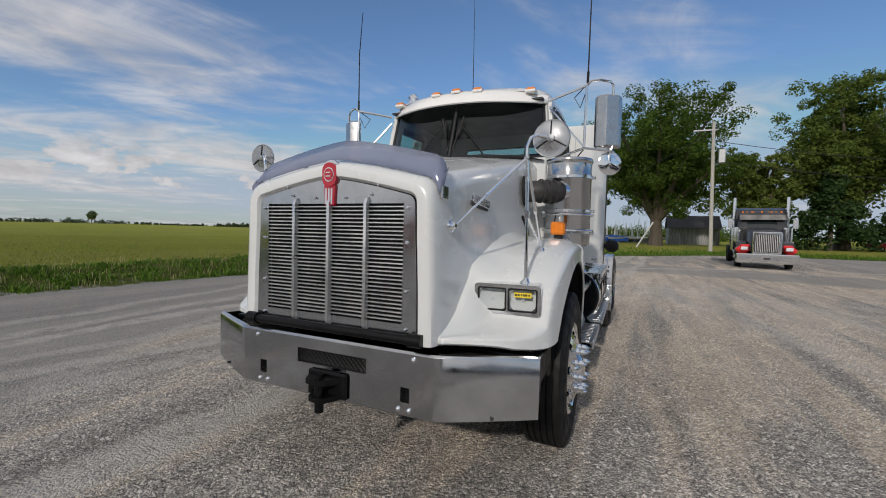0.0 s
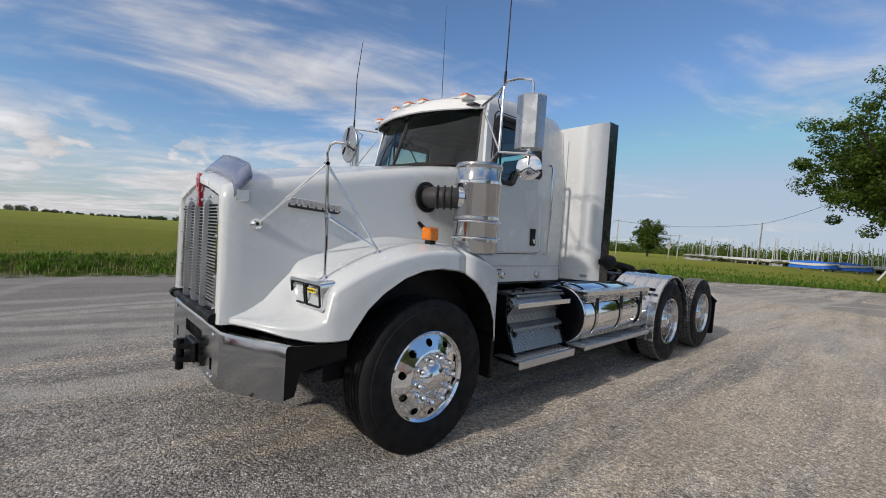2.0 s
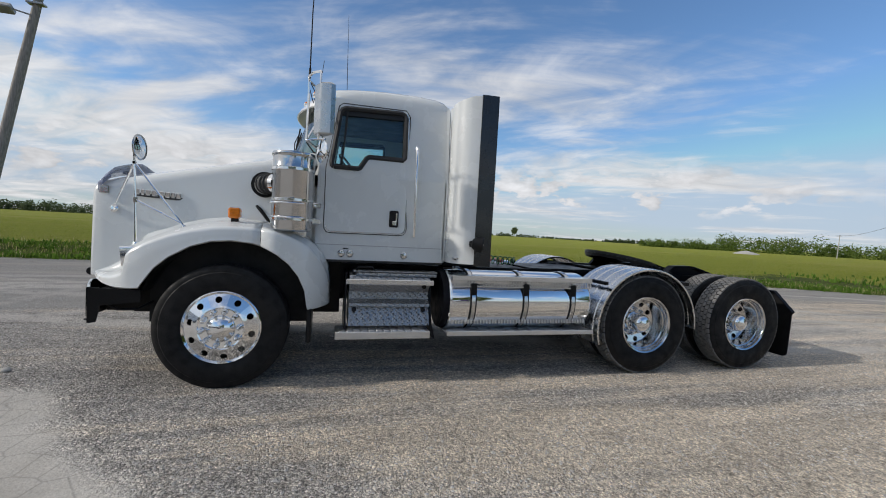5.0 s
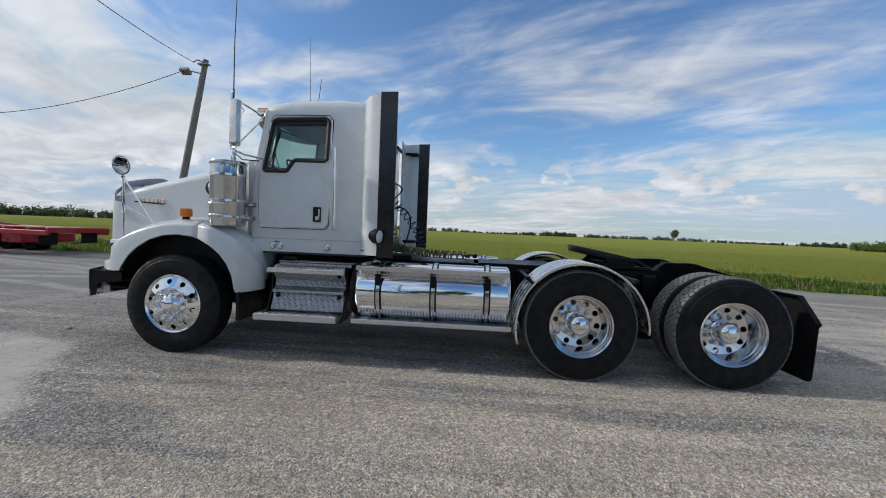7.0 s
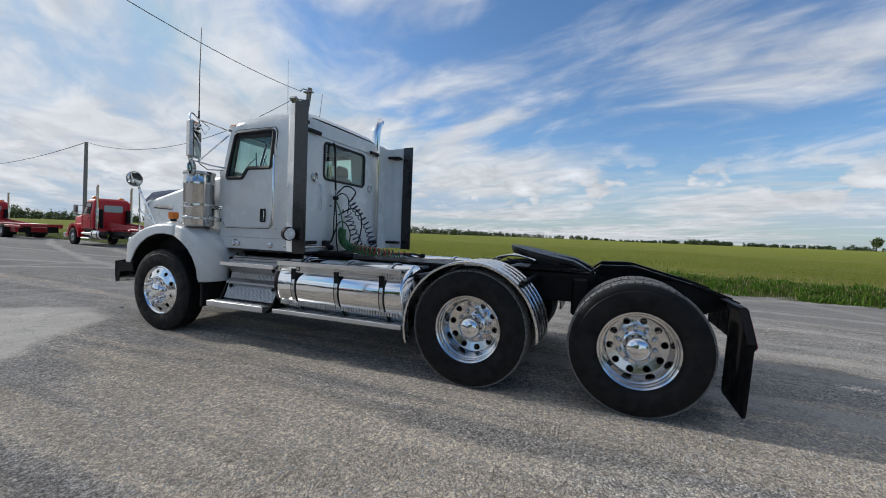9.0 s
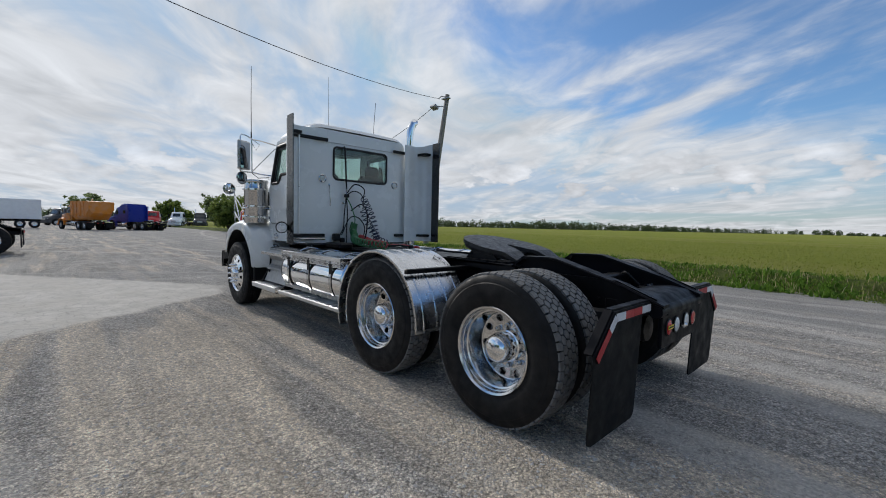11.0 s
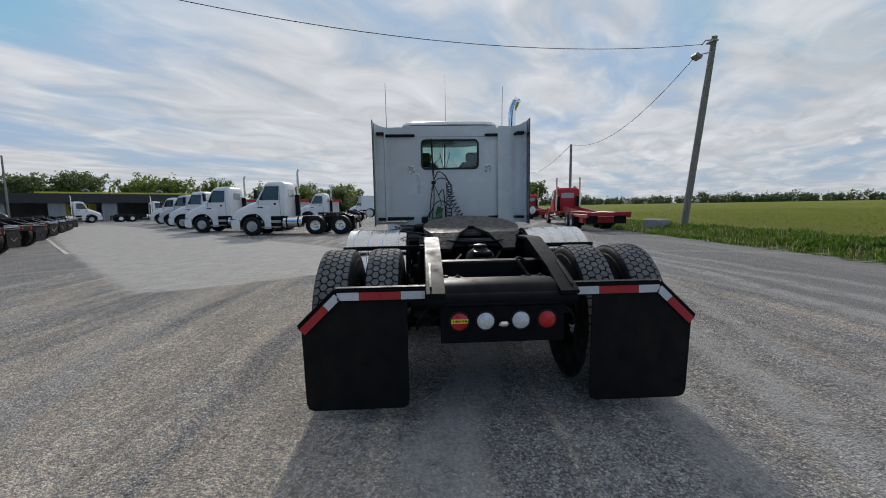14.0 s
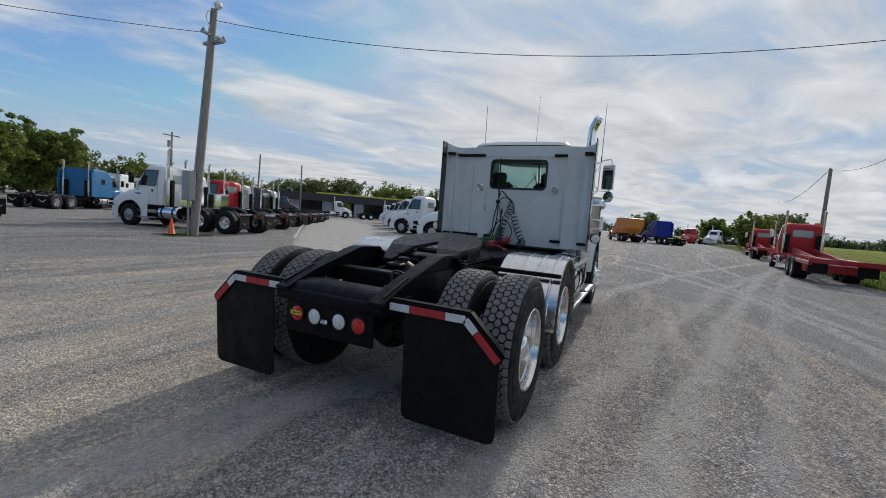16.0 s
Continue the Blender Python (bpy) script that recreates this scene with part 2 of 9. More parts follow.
M_ribbed = material("ribbed aluminium sheet", (0.70, 0.71, 0.72), 0.22, 1.0, grain=0.06, grain_scale=7, dirt_amount=0.2, dirt=(0.40, 0.39, 0.37), dirt_scale=4)
M_seal = material("window rubber", (0.012, 0.012, 0.013), 0.6)
M_interior = material("grey cab trim", (0.045, 0.045, 0.048), 0.7, grain=0.2, grain_scale=20)
M_mirror = material("mirror glass", (0.62, 0.64, 0.66), 0.02, 1.0)
M_diamond = diamond_plate("diamond tread plate", (0.38, 0.385, 0.39))
M_green_hose = material("green air hose", (0.035, 0.16, 0.05), 0.35, 0, 0.3)
M_red_hose = material("red air hose", (0.40, 0.03, 0.03), 0.35, 0, 0.3)
M_blue_hose = material("dark blue cable", (0.015, 0.02, 0.05), 0.4)
M_seam = material("seam filler", (0.35, 0.35, 0.36), 0.6)
M_fifth = material("greasy worn steel plate", (0.022, 0.021, 0.021), 0.42, 0.4, grain=0.4, grain_scale=16, dirt_amount=0.4, dirt=(0.085, 0.08, 0.075), dirt_scale=9, bump=0.7, bump_scale=26)
M_grille_mesh = material("grille mesh", (0.045, 0.045, 0.047), 0.45, 0.7, grain=0.7, grain_scale=160, stretch=(1, 3, 1))


# ---- geometry kit ----
class Geo:
    """Collects vertices and faces of one part."""

    def __init__(self):
        self.v, self.f, self.m = [], [], []

    def add(self, verts, faces, mi=0):
        o = len(self.v)
        self.v += [tuple(p) for p in verts]
        self.f += [tuple(o + i for i in f) for f in faces]
        self.m += [mi] * len(faces)
        return self

    def box(self, x0, x1, y0, y1, z0, z1, b=0.0, mi=0, T=None):
        x0, x1, y0, y1, z0, z1 = min(x0, x1), max(x0, x1), min(y0, y1), max(y0, y1), min(z0, z1), max(z0, z1)
        b = min(b, (x1 - x0) * 0.45, (y1 - y0) * 0.45, (z1 - z0) * 0.45)
        lo, hi = (x0, y0, z0), (x1, y1, z1)
        if b <= 0:
            vs = [Vector((hi[0] if i & 1 else lo[0], hi[1] if i & 2 else lo[1], hi[2] if i & 4 else lo[2])) for i in range(8)]
            fs = [(0, 2, 3, 1), (4, 5, 7, 6), (0, 1, 5, 4), (2, 6, 7, 3), (0, 4, 6, 2), (1, 3, 7, 5)]
        else:
            vs, ix = [], {}
            for i in range(8):
                s = [(i >> k) & 1 for k in range(3)]
                for a in range(3):
                    p = [hi[k] - (b if k != a else 0) if s[k] else lo[k] + (b if k != a else 0) for k in range(3)]
                    ix[i, a] = len(vs)
                    vs.append(Vector(p))
            fs = []
            for a in range(3):
                u, w = (a + 1) % 3, (a + 2) % 3
                for side in (0, 1):
                    q = [(side << a) | (p << u) | (r << w) for p, r in ((0, 0), (1, 0), (1, 1), (0, 1))]
                    f = [ix[i, a] for i in q]
                    fs.append(tuple(f if side else f[::-1]))
                for p in (0, 1):
                    for r in (0, 1):
                        i, j = (p << u) | (r << w), (1 << a) | (p << u) | (r << w)
                        f = [ix[i, u], ix[j, u], ix[j, w], ix[i, w]]
                        fs.append(tuple(f if p != r else f[::-1]))
            for i in range(8):
                f = [ix[i, 0], ix[i, 1], ix[i, 2]]
                fs.append(tuple(f if bin(i).count("1") % 2 else f[::-1]))
        if T is not None:
            vs = [T @ v for v in vs]
        return self.add(vs, fs, mi)

    def loft(self, secs, closed=True, caps=True, mi=0):
        n = len(secs[0])
        vs = [p for s in secs for p in s]
        fs = []
        for k in range(len(secs) - 1):
            for i in range(n if closed else n - 1):
                j = (i + 1) % n
                fs.append((k * n + i, k * n + j, (k + 1) * n + j, (k + 1) * n + i))
        if closed and caps:
            fs.append(tuple(range(n))[::-1])
            fs.append(tuple((len(secs) - 1) * n + i for i in range(n)))
        return self.add(vs, fs, mi)

    def cyl(self, p, q, r, n=14, r2=None, caps=True, mi=0):
        p, q = Vector(p), Vector(q)
        a = (q - p).normalized()
        u = a.orthogonal().normalized()
        w = a.cross(u)
        ring = lambda c, s: [c + (u * math.cos(2 * math.pi * i / n) + w * math.sin(2 * math.pi * i / n)) * s for i in range(n)]
        return self.loft([ring(p, r), ring(q, r if r2 is None else r2)], True, caps, mi)

    def lathe(self, profile, p=(0, 0, 0), axis=(0, 1, 0), n=40, closed=False, mi=0):
        """profile: (distance along the axis, radius)."""
        p, a = Vector(p), Vector(axis).normalized()
        u = a.orthogonal().normalized()
        w = a.cross(u)
        secs = []
        for i in range(n):
            d = u * math.cos(2 * math.pi * i / n) + w * math.sin(2 * math.pi * i / n)
            secs.append([p + a * h + d * r for h, r in profile])
        m, vs, fs = len(profile), [q for s in secs for q in s], []
        for i in range(n):
            j = (i + 1) % n
            for k in range(m if closed else m - 1):
                l = (k + 1) % m
                fs.append((i * m + k, j * m + k, j * m + l, i * m + l))
        return self.add(vs, fs, mi)

    def tube(self, pts, r, n=8, mi=0, caps=True):
        pts = [Vector(p) for p in pts]
        secs, u = [], None
        for i, p in enumerate(pts):
            t = (pts[min(i + 1, len(pts) - 1)] - pts[max(i - 1, 0)]).normalized()
            u = t.orthogonal().normalized() if u is None else (u - t * u.dot(t)).normalized()
            w = t.cross(u)
            rr = r[i] if isinstance(r, (list, tuple)) else r
            secs.append([p + (u * math.cos(2 * math.pi * k / n) + w * math.sin(2 * math.pi * k / n)) * rr for k in range(n)])
        return self.loft(secs, True, caps, mi)

    def prism(self, poly, axis, a, b, mi=0):
        """A flat outline drawn out along an axis. For x the outline is (y, z), for y (x, z), for z (x, y)."""
        put = {"x": lambda p, d: (d, p[0], p[1]), "y": lambda p, d: (p[0], d, p[1]), "z": lambda p, d: (p[0], p[1], d)}[axis]
        return self.loft([[put(p, a) for p in poly], [put(p, b) for p in poly]], True, True, mi)

    def sheet(self, outer, holes, place, depth, mi=0):
        """A flat panel with holes, laid out by place(u, v), and given thickness along depth."""
        bm = bmesh.new()
        for ring in (outer, *holes):
            vs = [bm.verts.new((u, v, 0)) for u, v in ring]
            for i in range(len(vs)):
                bm.edges.new((vs[i], vs[(i + 1) % len(vs)]))
        bmesh.ops.triangle_fill(bm, edges=bm.edges[:], use_beauty=True, normal=(0, 0, 1))
        bm.verts.index_update()
        front = [Vector(place(v.co.x, v.co.y)) for v in bm.verts]
        d = Vector(depth)
        n = len(front)
        fs = [tuple(v.index for v in f.verts) for f in bm.faces]
        fs += [tuple(n + i for i in f[::-1]) for f in fs]
        bm.free()
        o = 0
        for ring in (outer, *holes):
            k = len(ring)
            fs += [(o + i, o + (i + 1) % k, n + o + (i + 1) % k, n + o + i) for i in range(k)]
            o += k
        return self.add(front + [p + d for p in front], fs, mi)

    def moved(self, T):
        self.v = [tuple(T @ Vector(p)) for p in self.v]
        return self

    def flipped(self, s):
        """Mirrored over the truck's middle if s is 1 (drawn for the driver's side)."""
        if s > 0:
            self.v = [(x, -y, z) for x, y, z in self.v]
            self.f = [f[::-1] for f in self.f]
        return self

    def mesh(self, name, mats, smooth=35, fix=True):
        me = bpy.data.meshes.new(name)
        me.from_pydata(self.v, [], self.f)
        for mt in mats if isinstance(mats, (list, tuple)) else (mats,):
            me.materials.append(mt)
        if any(self.m):
            me.polygons.foreach_set("material_index", self.m)
        if fix:
            bm = bmesh.new()
            bm.from_mesh(me)
            bmesh.ops.recalc_face_normals(bm, faces=bm.faces)
            bm.to_mesh(me)
            bm.free()
        if smooth:
            me.polygons.foreach_set("use_smooth", [True] * len(me.polygons))
            me.set_sharp_from_angle(angle=radians(smooth))
        return me


def part(name, geo, mat, parent, label="", smooth=35):
    ob = new(name, geo if isinstance(geo, bpy.types.Mesh) else geo.mesh(name, mat, smooth))
    ob.parent = parent
    if label:
        ob["label"] = label
    return ob


def thing(name, label, category, at=(0, 0, 0), rz=0.0, group=""):
    ob = new(name)
    ob.empty_display_size = 0.2
    ob.matrix_world = pose(*at, 0, 0, rz)
    return tagged(ob, label, category, group)


def rounded(x0, x1, z0, z1, r, n=5):
    """A rectangle's outline with round corners."""
    pts = []
    for cx, cz, a in ((x1 - r, z1 - r, 0), (x0 + r, z1 - r, 90), (x0 + r, z0 + r, 180), (x1 - r, z0 + r, 270)):
        pts += [(cx + r * math.cos(radians(a + 90 * k / n)), cz + r * math.sin(radians(a + 90 * k / n))) for k in range(n + 1)]
    return pts


def smoothstep(a, b, x):
    t = np.clip((x - a) / (b - a), 0, 1)
    return t * t * (3 - 2 * t)


def lerp_table(rows, x):
    """Values of a table of rows (x, a, b, ...) at x."""
    xs = [r[0] for r in rows]
    return [float(np.interp(x, xs, [r[k] for r in rows])) for k in range(1, len(rows[0]))]


# ---- ground ----
EDGE = ((-400, 14.0), (-40, 12.8), (-12, 9.7), (0, 9.4), (8, 8.6), (15, 7.6), (20, 5.2), (27, 0.8), (30, -2.9), (35, -7), (38, -12), (38, -120))


def verge_edge(x, y):
    """How far a point lies inside the grass, in metres, negative on the gravel."""
    ex = np.array([p[0] for p in EDGE[:8]])
    ey = np.array([p[1] for p in EDGE[:8]])
    a = y - np.interp(x, ex, ey)
    gy = np.array([-120, -12, -7, -2.9, 0.8])
    gx = np.array([38, 38, 35, 30, 27])
    b = x - np.interp(y, gy, gx)
    return np.maximum(a, b)


def inside(poly, x, y):
    """Signed distance to a convex outline given anticlockwise, positive inside."""
    d = np.full(np.shape(x), 1e9)
    for (ax, ay), (bx, by) in zip(poly, poly[1:] + poly[:1]):
        l = math.hypot(bx - ax, by - ay)
        d = np.minimum(d, ((bx - ax) * (y - ay) - (by - ay) * (x - ax)) / l)
    return d


CONCRETE = [(-2.2, -0.7), (-6.6, -4.0), (-40.0, -36.0), (-33.0, -37.9), (-7.0, -13.5), (-0.2, -7.4), (1.7, -5.6), (1.2, -4.4), (-0.1, -2.5), (-1.2, -1.05)]
LANE = ((-60, 1.0), (-40, 1.6), (-13, 1.4), (-5, 1.6), (-2, 2.4), (1, 4.4), (5, 5.0), (10, 4.6), (20, 2.8), (24, 3.2), (27, 1.0))
APRON = [(13.0, -10.0), (18.0, -10.0), (20.5, -1.0), (22.0, 5.5), (17.5, 5.5), (15.4, -2.0)]


def ground_height(x, y):
    far = smoothstep(0.0, 1.8, verge_edge(x, y)) * smoothstep(22, 10, x)
    wave = 0.02 * np.sin(x * 0.9 + 1.3) * np.sin(y * 0.7) + 0.012 * np.sin(x * 0.37 + y * 1.9)
    out = smoothstep(2.0, 6.0, np.maximum(np.maximum(-3.5 - x, x - 8.5), np.maximum(-3.5 - y, y - 3.0)))
    return 0.30 * far + wave * 0.5 * out


def axis_steps(lo, hi, step, reach):
    mid = list(np.arange(lo, hi + 1e-6, step))
    up, d, x = [], step, hi
    while x < reach:
        d *= 1.16
        x += d
        up.append(x)
    down, d, x = [], step, lo
    while x > -reach:
        d *= 1.16
        x -= d
        down.append(x)
    return np.array(down[::-1] + mid + up)


def ring_through(a, b, c):
    """Centre and radius of the circle through three places."""
    d = 2 * (a[0] * (b[1] - c[1]) + b[0] * (c[1] - a[1]) + c[0] * (a[1] - b[1]))
    sa, sb, sc = a[0] ** 2 + a[1] ** 2, b[0] ** 2 + b[1] ** 2, c[0] ** 2 + c[1] ** 2
    x = (sa * (b[1] - c[1]) + sb * (c[1] - a[1]) + sc * (a[1] - b[1])) / d
    y = (sa * (c[0] - b[0]) + sb * (a[0] - c[0]) + sc * (b[0] - a[0])) / d
    return x, y, math.hypot(a[0] - x, a[1] - y)


TRACKS = [(ring_through(*three), wide, amount) for three, wide, amount in (
    (((2.2, 5.0), (-3.4, 4.5), (-8.7, 2.5)), 0.20, 0.85), (((1.3, 5.6), (-2.5, 5.15), (-7.0, 4.2)), 0.20, 0.75), (((6.0, 2.05), (3.4, 2.6), (-2.3, 3.9)), 0.20, 0.8),
    (((6.0, 2.75), (3.4, 3.3), (-2.3, 4.6)), 0.16, 0.55), (((-1.7, 1.4), (-7.0, 2.8), (-14.8, 5.3)), 0.22, 0.8), (((-1.7, 3.1), (-7.0, 4.6), (-14.8, 7.2)), 0.22, 0.6), (((-1.6, 2.8), (-0.7, 3.35), (0.9, 4.1)), 0.16, 0.5),
    (((10, 8), (2, 6.6), (-8, 5.6)), 0.2, 0.6), (((9, -2.2), (0, -4.4), (-9, -4.0)), 0.25, 0.4), (((9, -4.4), (0, -6.4), (-9, -6.0)), 0.25, 0.4), (((9.6, -3), (11, 1), (10.5, 6)), 0.2, 0.45), (((-3, -6), (-4, 0), (-3, 6)), 0.2, 0.45))]


def ground_material():
    mat = bpy.data.materials.new("gravel yard and grass")
    mat.use_nodes = True
    nt = mat.node_tree
    L = nt.links.new
    p = nt.nodes["Principled BSDF"]
    p.inputs["Specular IOR Level"].default_value = 0.25
    p.inputs["Diffuse Roughness"].default_value = 0.22
    pos = node(nt, "ShaderNodeNewGeometry").outputs["Position"]

    def mapped(scale, rot=0.0):
        n = node(nt, "ShaderNodeMapping")
        n.inputs["Scale"].default_value = scale
        n.inputs["Rotation"].default_value = (0, 0, radians(rot))
        L(pos, n.inputs[0])
        return n.outputs[0]

    def tex(vec, scale, detail=6.0, rough=0.55, dist=0.0):
        n = node(nt, "ShaderNodeTexNoise")
        n.inputs["Scale"].default_value, n.inputs["Detail"].default_value = scale, detail
        n.inputs["Roughness"].default_value, n.inputs["Distortion"].default_value = rough, dist
        L(vec, n.inputs["Vector"])
        return n.outputs["Fac"]

    def rng(v, a, b, c=0.0, d=1.0):
        n = node(nt, "ShaderNodeMapRange", interpolation_type="SMOOTHSTEP")
        for k, q in enumerate((a, b, c, d)):
            n.inputs[k + 1].default_value = q
        L(v, n.inputs[0])
        return n.outputs[0]

    def mth(op, a, b):
        n = node(nt, "ShaderNodeMath", operation=op)
        for k, q in enumerate((a, b)):
            if isinstance(q, (int, float)):
                n.inputs[k].default_value = q
            else:
                L(q, n.inputs[k])
        return n.outputs[0]

    def mixc(f, a, b, mode="MIX"):
        n = node(nt, "ShaderNodeMix", data_type="RGBA", blend_type=mode, clamp_factor=True)
        for k, q in ((0, f), (6, a), (7, b)):
            if isinstance(q, float):
                n.inputs[k].default_value = q
            elif isinstance(q, tuple):
                n.inputs[k].default_value = (*q, 1)
            else:
                L(q, n.inputs[k])
        return n.outputs[2]

    def mask(name):
        n = nt.nodes.new("ShaderNodeAttribute")
        n.attribute_name = name
        return n.outputs["Fac"]

    plain = mapped((1, 1, 1))
    along = mapped((0.10, 1.0, 1.0), 3)
    slant = mapped((0.12, 1.0, 1.0), 24)

    def worn_tracks():
        """Pale wheel tracks: rings round far centres, broken up by noise."""
        flat = mapped((1, 1, 0))
        bend = node(nt, "ShaderNodeVectorMath", operation="ADD")
        wob = node(nt, "ShaderNodeCombineXYZ")
        L(mth("MULTIPLY", mth("SUBTRACT", tex(plain, 0.45, 3.0), 0.5), 0.8), wob.inputs[1])
        L(flat, bend.inputs[0])
        L(wob.outputs[0], bend.inputs[1])
        total = None
        for (cx, cy, radius), wide, amount in TRACKS:
            d = node(nt, "ShaderNodeVectorMath", operation="DISTANCE")
            d.inputs[1].default_value = (cx, cy, 0)
            L(bend.outputs[0], d.inputs[0])
            off = mth("ABSOLUTE", mth("SUBTRACT", d.outputs["Value"], radius), 0.0)
            one = rng(off, wide * 1.25, wide * 0.35, 0.0, amount)
            total = one if total is None else mth("MAXIMUM", total, one)
        broken = rng(tex(plain, 3.3, 6.0, 0.68), 0.30, 0.54)
        return mth("MULTIPLY", total, broken)

    # gravel: stones, dust, wheel tracks
    stones = nt.nodes.new("ShaderNodeTexVoronoi")
    stones.inputs["Scale"].default_value = 60
    L(plain, stones.inputs["Vector"])
    small = nt.nodes.new("ShaderNodeTexVoronoi")
    small.inputs["Scale"].default_value = 150
    L(plain, small.inputs["Vector"])
    hue = node(nt, "ShaderNodeSeparateColor")
    L(stones.outputs["Color"], hue.inputs[0])
    g = mixc(rng(hue.outputs[0], 0.1, 0.95), (0.36, 0.344, 0.322), (0.60, 0.574, 0.538))
    g = mixc(rng(tex(plain, 0.55, 5.0), 0.36, 0.66, 0.0, 0.45), g, (0.36, 0.337, 0.305))
    g = mixc(rng(tex(plain, 0.21, 4.0, 0.5, 0.6), 0.42, 0.62, 0.0, 0.25), g, (0.27, 0.258, 0.243))
    dust = mth("ADD", mth("MULTIPLY", tex(along, 1.9, 5.0, 0.55, 0.4), 0.75), mth("MULTIPLY", tex(slant, 1.1, 4.0), 0.25))
    dust = mth("ADD", dust, mth("MULTIPLY", mask("dusty"), 0.24))
    dusty = rng(dust, 0.53, 0.66, 0.0, 0.85)
    g = mixc(dusty, g, mixc(rng(tex(plain, 26, 5.0), 0.3, 0.7), (0.50, 0.44, 0.36), (0.78, 0.69, 0.57)))
    g = mixc(rng(tex(slant, 2.3, 4.0, 0.5, 0.5), 0.58, 0.72, 0.0, 0.22), g, (0.27, 0.26, 0.247))
    g = mixc(rng(tex(plain, 130, 3.0), 0.25, 0.75, 0.28, 0.0), g, (0.08, 0.08, 0.08))
    # pebble by pebble and patch by patch variation over all of it
    hue2 = node(nt, "ShaderNodeSeparateColor")
    L(small.outputs["Color"], hue2.inputs[0])
    loose = mth("SUBTRACT", 1.0, mth("MULTIPLY", dusty, 0.42))
    g = mixc(loose, g, rng(hue2.outputs[0], 0.0, 1.0, 0.70, 1.30), "MULTIPLY")
    g = mixc(loose, g, rng(hue.outputs[1], 0.0, 1.0, 0.76, 1.24), "MULTIPLY")
    # crevice shade painted in: colour falls off towards the gaps between pebbles
    g = mixc(loose, g, rng(stones.outputs["Distance"], 0.25, 0.75, 1.12, 0.60), "MULTIPLY")
    g = mixc(loose, g, rng(tex(plain, 13.0, 9.0, 0.80), 0.32, 0.68, 0.70, 1.32), "MULTIPLY")
    ruts = mth("ADD", mth("MULTIPLY", tex(mapped((0.09, 1.0, 1.0), -2), 3.4, 7.0, 0.62, 0.5), 0.6), mth("MULTIPLY", tex(plain, 2.6, 7.0, 0.66), 0.4))
    g = mixc(1.0, g, rng(ruts, 0.36, 0.64, 0.78, 1.18), "MULTIPLY")
    # worn asphalt lane along the verge and under the parked rows
    lane = mth("ADD", mask("lane"), mth("MULTIPLY", mth("SUBTRACT", tex(along, 1.4, 6.0, 0.62), 0.5), 1.1))
    tar = mixc(rng(tex(plain, 30, 6.0, 0.7), 0.3, 0.7), (0.20, 0.197, 0.192), (0.31, 0.304, 0.295))
    tar = mixc(rng(tex(along, 0.8, 5.0, 0.6), 0.40, 0.68, 0.0, 0.55), tar, (0.40, 0.385, 0.36))
    g = mixc(rng(lane, -0.35, 0.35, 0.0, 0.82), g, tar)
    g = mixc(1.0, g, (1.34, 1.31, 1.275), "MULTIPLY")
    g = mixc(worn_tracks(), g, mixc(rng(tex(plain, 40, 4.0), 0.3, 0.7), (0.50, 0.475, 0.435), (0.78, 0.745, 0.69)))
    # oil and damp stains
    g = mixc(rng(tex(plain, 0.9, 4.0, 0.5, 0.8), 0.68, 0.75, 0.0, 0.35), g, (0.12, 0.113, 0.105))
    # old concrete slab
    edge = mth("ADD", mask("slab"), mth("MULTIPLY", mth("SUBTRACT", tex(plain, 2.2, 6.0, 0.65), 0.5), 0.7))
    c = mixc(rng(tex(plain, 2.4, 7.0, 0.72), 0.3, 0.7), (0.43, 0.402, 0.36), (0.60, 0.565, 0.51))
    crack = nt.nodes.new("ShaderNodeTexVoronoi")
    crack.feature = "DISTANCE_TO_EDGE"
    crack.inputs["Scale"].default_value = 5.2
    L(plain, crack.inputs["Vector"])
    c = mixc(rng(crack.outputs["Distance"], 0.0, 0.05, 0.45, 0.0), c, (0.18, 0.17, 0.155))
    c = mixc(rng(tex(plain, 60, 6.0, 0.7), 0.3, 0.7, 0.35, 0.0), c, (0.22, 0.21, 0.195))
    c = mixc(rng(tex(plain, 0.7, 5.0, 0.6, 0.7), 0.45, 0.68, 0.0, 0.5), c, (0.41, 0.375, 0.325))
    slab = rng(edge, -0.15, 0.25)
    g = mixc(slab, g, c)
    # grass and field
    gr = mixc(rng(tex(plain, 1.6, 7.0, 0.6), 0.3, 0.72), (0.05, 0.075, 0.018), (0.14, 0.165, 0.05))
    gr = mixc(rng(tex(plain, 9.0, 5.0), 0.52, 0.78, 0.0, 0.55), gr, (0.16, 0.15, 0.06))
    rows = mapped((0.05, 1.0, 1.0), 0)
    fl = mixc(rng(tex(rows, 3.2, 5.0, 0.6), 0.32, 0.68), (0.20, 0.228, 0.034), (0.275, 0.298, 0.055))
    fl = mixc(rng(tex(mapped((0.02, 0.10, 1)), 1.0, 5.0), 0.42, 0.68, 0.0, 0.4), fl, (0.33, 0.295, 0.10))
    fl = mixc(rng(tex(plain, 14.0, 6.0, 0.7), 0.35, 0.7, 0.14, 0.0), fl, (0.10, 0.12, 0.026))
    grass = mth("ADD", mask("grass"), mth("MULTIPLY", mth("SUBTRACT", tex(plain, 1.7, 6.0, 0.65), 0.5), 2.4))
    col = mixc(rng(grass, -0.15, 0.3), g, gr)
    field = mth("ADD", mask("field"), mth("MULTIPLY", mth("SUBTRACT", tex(plain, 0.9, 5.0), 0.5), 2.0))
    col = mixc(rng(field, -0.6, 0.6), col, fl)
    L(col, p.inputs["Base Color"])
    p.inputs["Roughness"].default_value = 0.9
